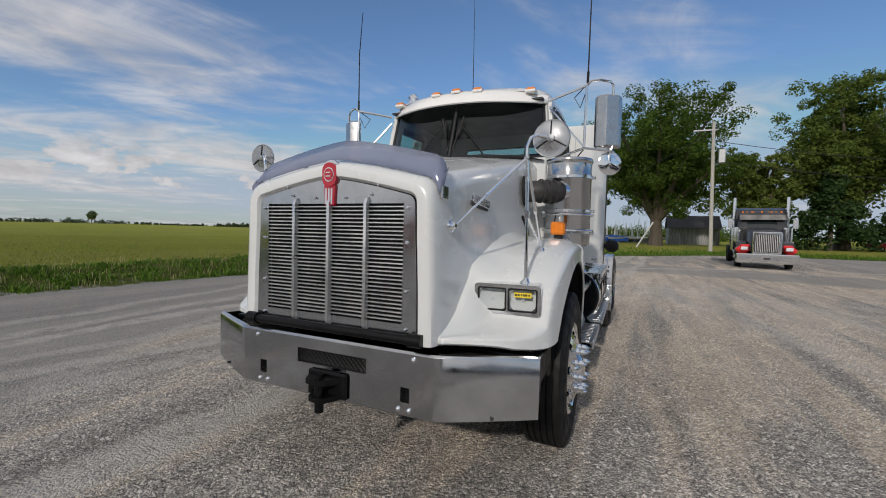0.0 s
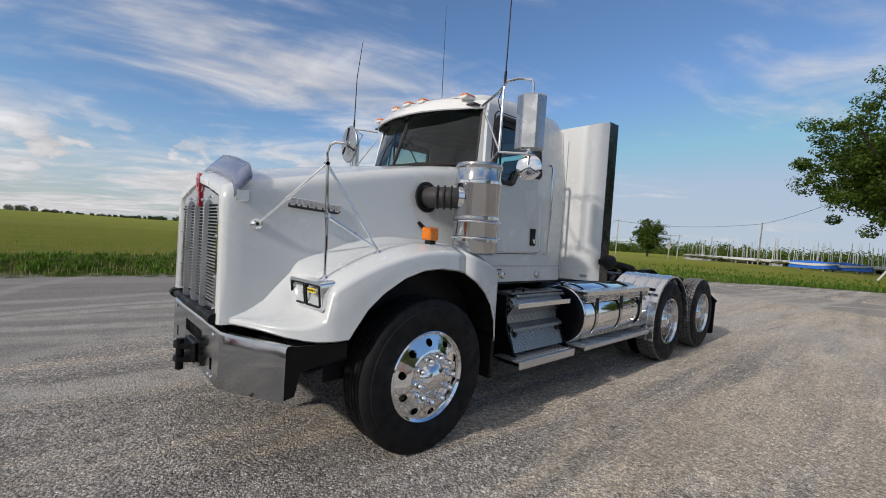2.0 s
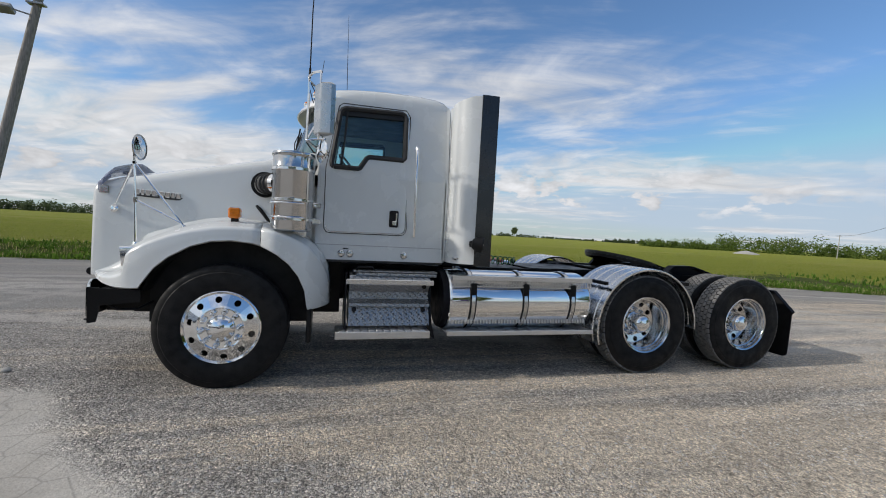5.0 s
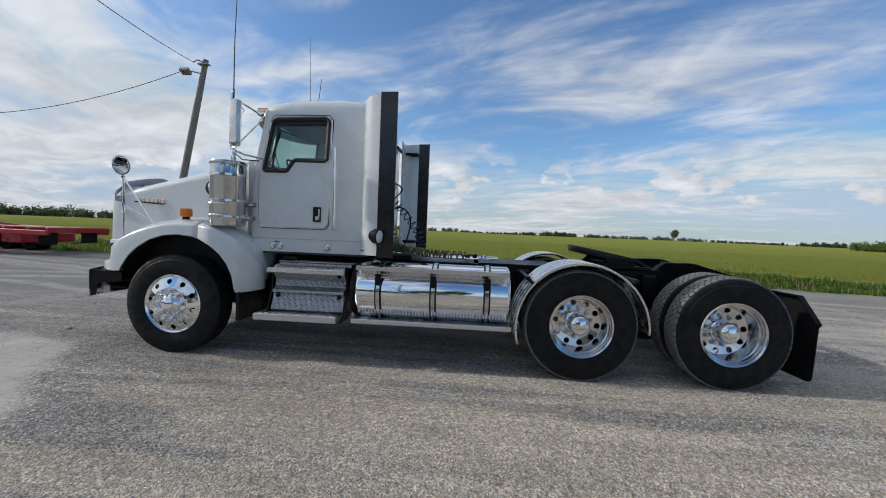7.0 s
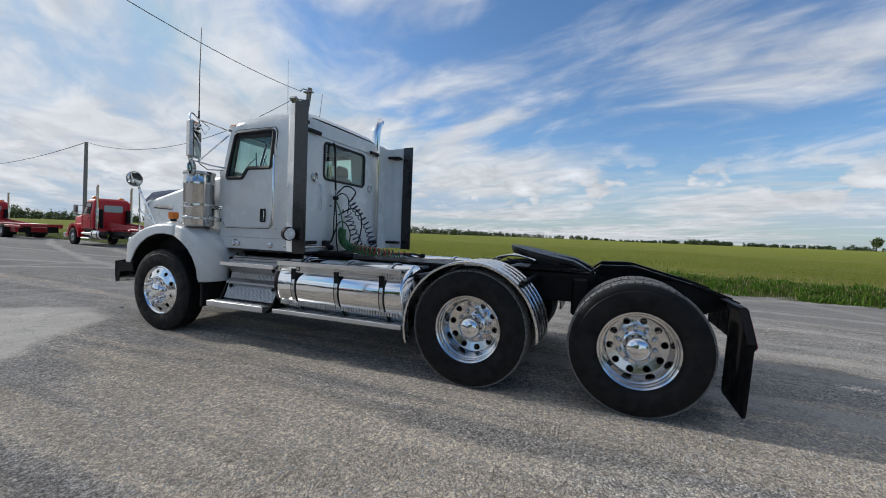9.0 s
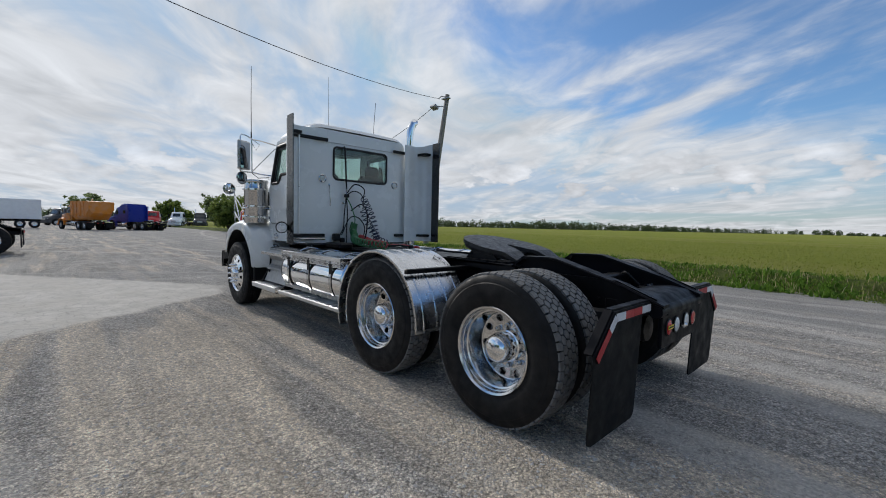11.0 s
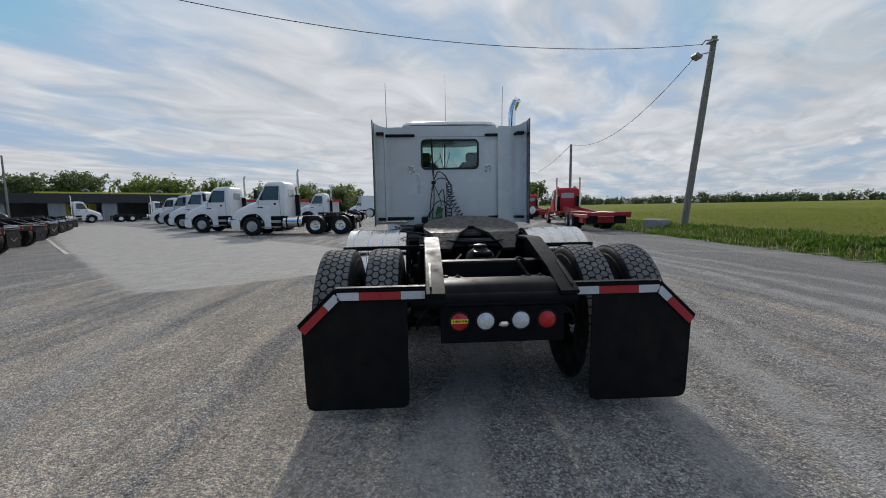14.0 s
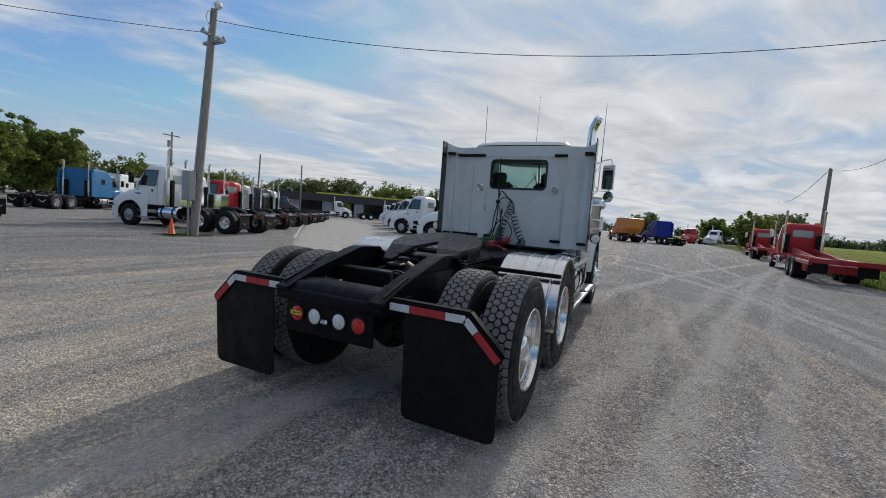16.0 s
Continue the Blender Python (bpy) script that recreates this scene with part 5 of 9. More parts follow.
    # doors
    for s in (-1, 1):
        g = Geo()
        out = [(0.770, 1.40), (0.776, 1.37), (0.792, 1.347), (0.82, 1.337), (1.485, 1.343), (1.512, 1.352), (1.530, 1.372), (1.538, 1.40), (1.538, 2.50), (1.50, 2.555), (0.90, 2.55), (0.865, 2.52), (0.770, 1.93)]
        ring = [(0.823 + (u - 0.823), v) for u, v in win]
        g.sheet(out, [ring[::-1]], lambda u, v: (u, side_y(v) - 0.009 - (0.004 if v < 2.4 else 0), v), (0, 0.014, 0))
        door = part("door", g.flipped(s), M_white, truck, "white cab door with a stepped window")
        seal = Geo().tube([(u, side_y(v) - 0.004, v) for u, v in out + out[:1]], 0.0075, 6)
        part("door_seal", seal.flipped(s), M_seal, door)
        trim = Geo().tube([(1.153 + (u - 1.153) * 0.975, side_y(v) - 0.0135, 1.94 + (v - 1.94) * 0.985) for u, v in out[:9]], 0.005, 6)
        part("door_trim", trim.flipped(s), M_steel, door)
        rim = Geo().tube([(u, side_y(v) - 0.012, v) for u, v in win + win[:1]], 0.024, 6)
        part("window_rubber", rim.flipped(s), M_seal, door)
        band = [(0.90, 2.44), (1.497, 2.455), (1.485, 2.505), (1.455, 2.52), (0.925, 2.505), (0.895, 2.49)]
        part("window_shade", Geo().sheet(band, [], lambda u, v: (u, side_y(v) - 0.006, v), (0, 0.01, 0)).flipped(s), M_seal, door)
        part("door_glass", Geo().sheet(win, [], lambda u, v: (u, side_y(v) + 0.010, v), (0, 0.003, 0)).flipped(s), M_glass, door, "green tinted door window")
        part("vent_bar", Geo().tube([(0.94, side_y(2.5) - 0.005, 2.49), (0.925, side_y(2.2) - 0.005, 2.2), (0.90, side_y(1.96) - 0.005, 1.96)], 0.01, 6).flipped(s), M_seal, door)
        h = Geo().box(1.370, 1.458, -0.893, -0.874, 1.415, 1.575, 0.02)
        part("door_handle", h.flipped(s), M_plastic, door, "black recessed door handle with a chrome pull")
        part("pull", Geo().box(1.398, 1.446, -0.899, -0.890, 1.435, 1.475, 0.01).box(1.432, 1.446, -0.899, -0.890, 1.435, 1.555, 0.005).flipped(s), M_chrome, door)
        rail = Geo().tube([(1.60, -0.872, 2.19), (1.60, -0.915, 2.19), (1.605, -0.925, 2.16), (1.612, -0.925, 1.37), (1.612, -0.915, 1.34), (1.612, -0.872, 1.34)], 0.013, 8)
        part("grab_handle", rail.flipped(s), M_alu, truck, "long polished grab rail behind the door")
        seam = Geo().box(0.71, 1.92, -0.871, -0.866, 1.222, 1.228)
        part("body_seam", seam.flipped(s), M_seam, shell)
        rivets = Geo()
        for k in range(18):
            rivets.lathe([(0, 0.006), (-0.003, 0.004), (-0.004, 0)], (0.78 + k * 0.065, -0.868, 1.20), (0, 1, 0), 6)
        for k in range(9):
            rivets.lathe([(0, 0.006), (-0.003, 0.004), (-0.004, 0)], (1.66, -0.868, 1.30 + k * 0.14), (0, 1, 0), 6)
            rivets.lathe([(0, 0.006), (-0.003, 0.004), (-0.004, 0)], (0.73, -0.868, 1.30 + k * 0.065), (0, 1, 0), 6)
        tagged(part("rivet_line", rivets.flipped(s), M_white, shell), kind="stuff")
        for x in (0.935, 1.015, 1.53):
            cap = Geo().lathe([(0.0, 0.034), (-0.012, 0.034), (-0.02, 0.026), (-0.024, 0.0)], (x, -0.868, 1.145), (0, 1, 0), 20)
            part("socket_cap", cap.flipped(s), M_steel, shell, "round steel fitting under the door")
        part("maker_tag", Geo().box(0.95, 1.0, -0.871, -0.866, 1.186, 1.198).flipped(s), M_ink, shell)
    # back window and fittings
    part("rear_window", Geo().sheet(rounded(-0.452, 0.452, 1.985, 2.435, 0.06), [], lambda u, v: (1.938, u, v), (-0.004, 0, 0)), M_glass, shell, "green tinted rear window")
    part("rear_window_rubber", Geo().tube([(1.948, u, v) for u, v in hole + hole[:1]], 0.016, 6), M_seal, shell)
    for y in (-0.625, 0.605):
        v = Geo().lathe([(0, 0.058), (0.014, 0.058), (0.020, 0.048), (0.012, 0.038)], (1.945, y, 1.98), (1, 0, 0), 26)
        vent = part("cab_vent", v, M_steel, shell, "round steel cab vent")
        lou = Geo()
        for k in range(5):
            lou.box(1.948, 1.956, y - 0.03, y + 0.03, 1.955 + k * 0.012, 1.961 + k * 0.012)
        part("louvre", lou, M_brushed, vent)
    part("roof_seam", Geo().box(1.944, 1.952, -0.56, 0.56, 2.485, 2.492).box(1.944, 1.95, -0.868, -0.862, 1.1, 2.5).box(1.944, 1.95, 0.862, 0.868, 1.1, 2.5), M_seam, shell)
    # inside
    inside_g = Geo().box(0.62, 0.86, -0.80, 0.80, 1.7, 2.0, 0.05).box(0.80, 1.0, -0.62, -0.20, 1.75, 2.02, 0.05)
    part("dashboard", inside_g, M_interior, truck, "dark grey dashboard")
    for y in (-0.42, 0.42):
        seat = part("seat", Geo().box(1.18, 1.62, y - 0.25, y + 0.25, 1.45, 1.62, 0.05).box(1.5, 1.66, y - 0.24, y + 0.24, 1.55, 2.12, 0.06), M_interior, truck, "dark cloth driver's seat")
        part("headrest", Geo().box(1.55, 1.64, y - 0.13, y + 0.13, 2.10, 2.28, 0.05), M_interior, seat)
    part("steering_wheel", Geo().lathe([(0.0, 0.225), (0.012, 0.215), (0.0, 0.205), (-0.012, 0.215)], (1.02, -0.42, 1.96), (0.8, 0, 0.6), 30, True).cyl((0.86, -0.42, 1.84), (1.02, -0.42, 1.96), 0.03, 10).box(1.0, 1.03, -0.63, -0.21, 1.945, 1.965), M_interior, truck, "black steering wheel")


def side_mirrors(s):
    arm = Geo()
    arm.tube([(0.72, -0.78, 2.555), (0.66, -1.0, 2.60), (0.605, -1.105, 2.615), (0.60, -1.13, 2.64), (0.64, -1.2, 2.655), (0.70, -1.275, 2.65), (0.705, -1.295, 2.62), (0.705, -1.30, 2.12), (0.70, -1.29, 2.10)], 0.010, 8)
    arm.tube([(0.605, -1.10, 2.61), (0.60, -1.095, 2.12)], 0.010, 8)
    arm.tube([(0.78, -0.85, 2.07), (0.66, -0.98, 2.09), (0.60, -1.095, 2.115), (0.70, -1.29, 2.10), (0.76, -1.31, 2.10)], 0.010, 8)
    arm.tube([(0.74, -0.79, 2.50), (0.605, -1.09, 2.13)], 0.008, 8)
    ob = part("side_mirror", arm.flipped(s), M_alu, truck, "tall chrome door mirror on tubular arms")
    yaw = Matrix.Translation((0.725, -1.275, 2.34)) @ Matrix.Rotation(radians(31), 4, "Z") 
    shell = Geo()
    prof = [(0.05, -0.106), (0.05, 0.106), (0.018, 0.108), (-0.036, 0.062), (-0.044, 0.052), (-0.046, -0.046), (-0.040, -0.056), (0.012, -0.108)]
    shell.loft([[(x * 0.7, y * 0.9, -0.208) for x, y in prof], [(x, y, -0.195) for x, y in prof], [(x, y, 0.195) for x, y in prof], [(x * 0.7, y * 0.9, 0.208) for x, y in prof]])
    part("mirror_shell", shell.moved(yaw).flipped(s), M_mirror_back, ob, "faceted satin metal mirror back", 24)
    part("mirror_glass", Geo().box(0.053, 0.057, -0.10, 0.10, -0.195, 0.195).moved(yaw).flipped(s), M_mirror, ob, "flat mirror glass")
    c, n = Vector((0.735, -1.285, 2.005)), Vector((0.9, 0.42, 0))
    part("convex_mirror", Geo().lathe([(0.008, 0.0), (0.005, 0.05), (0.0, 0.086)], c, n, 32).flipped(s), M_mirror, ob, "small round convex mirror")
    part("convex_back", Geo().lathe([(0.002, 0.085), (0.004, 0.094), (-0.004, 0.096), (-0.009, 0.085), (-0.014, 0.05), (-0.017, 0.018), (-0.03, 0.016), (-0.032, 0.0)], c, n, 32).flipped(s), M_chrome, ob, "bright round mirror back")
    across = n.cross(Vector((0, 0, 1))).normalized()
    up = across.cross(n).normalized()
    for a in (90, 210, 330):
        d = across * math.cos(radians(a)) + up * math.sin(radians(a))
        part("mirror_rib", Geo().tube([c - n * 0.020 + d * 0.018, c - n * 0.017 + d * 0.05, c - n * 0.010 + d * 0.086], 0.0035, 5).flipped(s), M_plastic, ob)
    part("mirror_stem", Geo().tube([(0.72, -1.285, 2.10), (0.715, -1.285, 2.0)], 0.008, 8).box(0.70, 0.74, -1.30, -1.27, 2.09, 2.13, 0.008).flipped(s), M_alu, ob)
    part("cable", Geo().tube([(0.605, -1.1, 2.62), (0.66, -1.0, 2.54), (0.64, -1.05, 2.45), (0.61, -1.09, 2.55)], 0.004, 5).flipped(s), M_plastic, ob, "black cable on the mirror arm")
    part("cable", Geo().tube([(0.60, -1.09, 2.1), (0.66, -1.02, 2.03), (0.78, -0.9, 2.04)], 0.006, 5).flipped(s), M_plastic, ob)
    a = Geo().tube([(0.605, -1.105, 2.63), (0.607, -1.106, 2.72)], 0.010, 8).tube([(0.607, -1.106, 2.72), (0.61, -1.108, 3.2), (0.63 if s < 0 else 0.66, -1.11, 3.70 if s < 0 else 3.63)], [0.006, 0.005, 0.0035], 6)
    part("antenna", a.flipped(s), M_plastic, truck, "black whip aerial on the mirror arm")


def extenders():
    for s in (-1, 1):
        g = Geo()
        plan = [(1.953, -0.765), (1.950, -0.86), (1.942, -0.92), (1.935, -1.0), (1.955, -1.07), (2.0, -1.135), (2.06, -1.175), (2.145, -1.195)]
        inn = [(2.145, -1.18), (2.07, -1.16), (2.015, -1.12), (1.975, -1.06), (1.957, -1.0), (1.958, -0.94), (1.966, -0.87), (1.968, -0.765)]
        zt = lambda x, y: 2.625 + 0.05 * min(1, (x - 1.93) / 0.15)
        g.loft([[(x, y, 1.105) for x, y in plan + inn], [(x, y, zt(x, y)) for x, y in plan + inn]])
        ext = part("side_fairing", g.flipped(s).moved(Matrix.Translation((0.0 if s < 0 else 0.05, 0, 0))), M_white, truck, "white curved side extender behind the cab", 50)
        part("rubber_edge", Geo().loft([[(2.14, -1.198, 1.09), (2.305, -1.198, 1.09), (2.305, -1.186, 1.09), (2.14, -1.186, 1.09)], [(2.14, -1.200, 2.685), (2.305, -1.200, 2.69), (2.305, -1.188, 2.69), (2.14, -1.188, 2.685)]]).flipped(s).moved(Matrix.Translation((0.0 if s < 0 else 0.05, 0, 0))), M_rubber, ext, "black rubber strip on the fairing edge")
        for z in (2.505, 1.195):
            part("fairing_bracket", Geo().box(1.962, 1.992, -1.04, -0.56 if z > 2 else -0.60, z - 0.022, z + 0.022, 0.006).box(1.985, 2.09, -1.05, -1.02, z - 0.02, z + 0.02, 0.006).box(2.07, 2.20, -1.15, -1.03, z - 0.02, z + 0.02, 0.006).flipped(s), M_black, ext, "black bracket behind the cab")
        if s < 0:
            part("support_rod", Geo().tube([(2.10, -1.03, 1.12), (2.10, -1.03, 2.53), (1.98, -1.03, 2.54)], 0.014, 8), M_brushed, ext)
            part("cab_step", Geo().box(1.96, 2.2, -1.14, -0.70, 1.14, 1.165, 0.006), M_steel, ext)
        lamp = part("work_lamp", Geo().lathe([(0.045, 0.064), (0.035, 0.072), (-0.01, 0.072), (-0.055, 0.045), (-0.07, 0.0)], (2.15, -1.272, 1.30), (1, -0.35, -0.1), 28).box(2.08, 2.14, -1.26, -1.20, 1.27, 1.33, 0.01).flipped(s), M_plastic, truck, "round black work lamp on the side extender")
        part("lens", Geo().lathe([(0.040, 0.060), (0.046, 0.03), (0.048, 0.0)], (2.15, -1.272, 1.30), (1, -0.35, -0.1), 28).flipped(s), M_clear, lamp, "clear round lens")
    # exhaust on the passenger side
    e = Geo().tube([(1.77, 1.045, 1.0), (1.77, 1.045, 2.80), (1.772, 1.05, 2.90), (1.775, 1.07, 2.98), (1.78, 1.105, 3.06), (1.785, 1.14, 3.11)], 0.064, 24, caps=False)
    ob = part("exhaust_pipe", e, M_chrome, truck, "chrome exhaust stack with a curved tip")
    ob.modifiers.new("thick", "SOLIDIFY").thickness = 0.004


def wheel_face(g, r0, r1, y0, y1, hole_r, rc, n=10, depth=0.02):
    """A ring with round hand holes, from radius r0 at y0 to r1 at y1."""
    k = 16
    yy = lambda r: y0 + (y1 - y0) * (r - r0) / (r1 - r0)
    for i in range(n):
        a0 = 2 * math.pi * i / n
        da = math.pi / n
        hole, edge, back = [], [], []
        for j in range(k):
            t = 2 * math.pi * j / k + math.pi / 4
            hu, hv = math.cos(t) * hole_r, math.sin(t) * hole_r
            r, a = rc + hv, a0 + hu / rc
            hole.append((r * math.cos(a), yy(r), r * math.sin(a)))
            back.append((r * math.cos(a), yy(r) + depth, r * math.sin(a)))
            m = max(abs(math.cos(t)), abs(math.sin(t)))
            u, v = math.cos(t) / m, math.sin(t) / m
            r = (r0 + r1) / 2 + v * (r1 - r0) / 2
            a = a0 + u * da
            edge.append((r * math.cos(a), yy(r), r * math.sin(a)))
        for p, q in ((hole, edge), (back, hole)):
            vs = p + q
            g.add(vs, [(j, (j + 1) % k, k + (j + 1) % k, k + j) for j in range(k)])


def tyre_mesh(width, grooves, name):
    h = width / 2
    R = R_TYRE if grooves else R_DRIVE - 0.016
    left = [(-h * 0.78, 0.288), (-h * 0.93, 0.315), (-h, 0.37), (-h * 1.005, 0.41), (-h * 0.97, 0.455), (-h * 0.93, 0.462), (-h * 0.92, 0.480), (-h * 0.86, R - 0.012), (-h * 0.78, R - 0.002)]
    mid = []
    if grooves:
        for y in (-0.078, -0.040, -0.001, 0.038, 0.076):
            mid += [(y - 0.006, R), (y - 0.004, R - 0.012), (y + 0.004, R - 0.012), (y + 0.006, R)]
    right = [(-y, r) for y, r in left[::-1]]
    inner = [(h * 0.6, 0.282), (-h * 0.6, 0.282)]
    return Geo().lathe(left + mid + right + inner, n=64, closed=True).mesh(name, M_tyre, 30)


def tread_mesh(width):
    """Hexagonal tread blocks round a drive tyre."""
    g = Geo()
    rows, count = 5, 56
    w = width * 0.84
    R0, R1 = R_DRIVE - 0.024, R_DRIVE
    step = w / (rows - 0.15)
    for j in range(rows):
        yc = step * (j - (rows - 1) / 2)
        for i in range(count):
            ac = 2 * math.pi * (i + 0.5 * (j % 2)) / count
            worn = 1 + 0.07 * math.sin(i * 7.9 + j * 3.1)
            L, H = math.pi * R1 / count * 0.82 * worn, step / 1.5 * 0.83 / worn
            shape = [(0, -H), (L, -0.5 * H), (L, 0.5 * H), (0, H), (-L, 0.5 * H), (-L, -0.5 * H)]
            if j in (0, rows - 1):
                o = -1 if j == 0 else 1
                shape = [(u, v if v * o <= 0 else o * 0.55 * H) for u, v in shape]
            top, bot = [], []
            for u, v in shape:
                a = ac + u / R1
                y = yc + v
                edge_drop = 0.010 * max(0, abs(y) / (w / 2) - 0.72) / 0.28
                r = R1 - edge_drop
                top.append((r * math.cos(a), y, r * math.sin(a)))
                a2 = ac + u * 1.0 / R1
                bot.append((R0 * math.cos(a2), yc + v * 1.0, R0 * math.sin(a2)))
            vs = top + bot
            g.add(vs, [tuple(range(6))] + [(k, (k + 1) % 6, 6 + (k + 1) % 6, 6 + k) for k in range(6)])
    return g.mesh("tread", M_tread, 25)


M_drive_rim = material("polished aluminium rim", (0.70, 0.695, 0.69), 0.12, 1.0, grain=0.05, grain_scale=9, dirt_amount=0.18, dirt=(0.40, 0.39, 0.38), dirt_scale=6)
M_duct = material("ribbed intake rubber", (0.035, 0.034, 0.034), 0.42, spec=0.4, grain=0.2, grain_scale=30)


def build_wheels():
    # front wheels: flat bright discs with ten hand holes and pointed nut covers
    rim = Geo()
    rim.lathe([(0.10, 0.29), (-0.085, 0.278), (-0.115, 0.283), (-0.128, 0.298), (-0.122, 0.306), (-0.112, 0.30), (-0.105, 0.285)], n=56)
    wheel_face(rim, 0.188, 0.284, -0.152, -0.112, 0.026, 0.236)
    rim.lathe([(-0.152, 0.188), (-0.156, 0.175), (-0.150, 0.165), (-0.150, 0.105)], n=56)
    rim_front = rim.mesh("wheel", M_chrome, 30)
    hub_front = Geo().lathe([(-0.150, 0.112), (-0.160, 0.108), (-0.182, 0.090), (-0.198, 0.062), (-0.206, 0.03), (-0.208, 0.0)], n=44).mesh("hub_cap", M_chrome, 40)
    nut_cover = Geo().lathe([(0.0, 0.024), (-0.014, 0.023), (-0.026, 0.017), (-0.030, 0.0215), (-0.052, 0.019), (-0.072, 0.009), (-0.078, 0.0)], n=12).mesh("nut_cover", M_chrome, 40)
    tyre_front = tyre_mesh(0.275, True, "tyre")
    # drive wheels: deep dish
    deep = Geo()
    deep.lathe([(0.14, 0.29), (-0.10, 0.276), (-0.122, 0.284), (-0.130, 0.298), (-0.124, 0.303), (-0.114, 0.296), (-0.104, 0.284), (-0.098, 0.272), (-0.070, 0.268), (-0.064, 0.258), (0.0, 0.250), (0.050, 0.242), (0.064, 0.238), (0.068, 0.232)], n=56)
    wheel_face(deep, 0.165, 0.233, 0.085, 0.068, 0.028, 0.202)
    deep.lathe([(0.085, 0.166), (0.088, 0.158), (0.082, 0.10)], n=56)
    rim_drive = deep.mesh("wheel", M_drive_rim, 30)
    hub_drive = Geo().lathe([(0.082, 0.118), (0.05, 0.114), (0.045, 0.104), (-0.020, 0.104), (-0.03, 0.100), (-0.06, 0.097), (-0.085, 0.083), (-0.10, 0.05), (-0.105, 0.0)], n=44).mesh("hub_cap", M_chrome, 40)
    nut = Geo().lathe([(0.0, 0.019), (-0.02, 0.018), (-0.03, 0.012), (-0.034, 0.0)], n=8).mesh("lug_nut", M_steel, 35)
    tyre_drive = tyre_mesh(0.27, False, "tyre")
    tread = tread_mesh(0.27)
    inner_rim = Geo().lathe([(0.12, 0.29), (-0.10, 0.278), (-0.125, 0.29), (-0.12, 0.30), (-0.10, 0.28), (-0.06, 0.25), (-0.06, 0.12)], n=40).mesh("wheel", M_alu, 35)

    def wheel(x, y, rz, spin, disc, hub, nuts, ring, nut_y, tyre, treads):
        ob = part("wheel", disc, None, truck, "bright aluminium wheel with ten hand holes" if hub else "inner dual wheel")
        ob.matrix_basis = pose(x, y, (R_DRIVE if treads else R_TYRE) - 0.006, 0, spin, rz)
        part("tyre", tyre, None, ob, "black truck tyre")
        if treads:
            tagged(part("tread", treads, None, ob, "worn hexagonal tread blocks"), kind="stuff")
        if hub:
            part("hub_cap", hub, None, ob, "chrome hub cap")
            for k in range(10):
                a = 2 * math.pi * (k + 0.5) / 10
                part("lug_nut" if treads else "nut_cover", nuts, None, ob).location = (ring * math.cos(a), nut_y, ring * math.sin(a))

    for s in (-1, 1):
        rz = 0 if s < 0 else 180
        wheel(0.0, s * 1.012, rz, 12 if s < 0 else 40, rim_front, hub_front, nut_cover, 0.143, -0.152, tyre_front, None)
        for i, x in enumerate(AXLES):
            wheel(x, s * 1.10, rz, 7 + 23 * i, rim_drive, hub_drive, nut, 0.138, 0.082, tyre_drive, tread)
            wheel(x, s * 0.755, rz, 15 + 31 * i, inner_rim, None, nut, 0.143, 0.0, tyre_drive, tread)
    ax = Geo()
    for x in AXLES:
        ax.cyl((x, -0.9, 0.51), (x, 0.9, 0.51), 0.075, 16).lathe([(-0.22, 0.0), (-0.2, 0.12), (-0.08, 0.2), (0.08, 0.2), (0.2, 0.12), (0.22, 0.0)], (x, 0.05, 0.52), (1, 0, 0), 20)
    ax.box(-0.06, 0.06, -0.85, 0.85, 0.40, 0.50, 0.02)
    ax.cyl((0.6, 0.02, 0.66), (4.0, 0.05, 0.58), 0.05, 12)
    part("axle", ax, M_black, truck, "black axles and drive shaft")


build_hood()
front_wings()
bumper()
for side in (-1, 1):
    air_cleaner(side)
cab()
for side in (-1, 1):
    side_mirrors(side)
extenders()
build_wheels()
part("antenna", Geo().tube([(0.95, 0.0, 2.71), (0.95, 0.0, 2.75), (0.93, 0.0, 3.75)], [0.012, 0.004, 0.0015], 6), M_plastic, truck, "thin whip aerial on the roof")


# ---- chassis, tanks, steps and rear end of the tractor ----
def arc_plate(cx, cz, r, a0, a1, y0, y1, n=40, ribs=()):
    """A curved sheet over a wheel, from angle a0 to a1 in degrees, with raised ribs running round it."""
    rows = []
    for k in range(n + 1):
        a = a0 + (a1 - a0) * k / n
        c, s_ = math.cos(radians(a)), math.sin(radians(a))
        row = [(cx + (r - 0.02) * c, y0 - 0.004, cz + (r - 0.02) * s_), (cx + r * c, y0, cz + r * s_)]
        for b in ribs:
            row += [(cx + (r + h) * c, y0 + (y1 - y0) * b + o, cz + (r + h) * s_) for o, h in ((-0.014, 0.0), (-0.006, 0.006), (0.006, 0.006), (0.014, 0.0))]
        row += [(cx + r * c, y1, cz + r * s_), (cx + (r - 0.02) * c, y1 + 0.004, cz + (r - 0.02) * s_)]
        rows.append(row)
    return Geo().loft(rows, False)


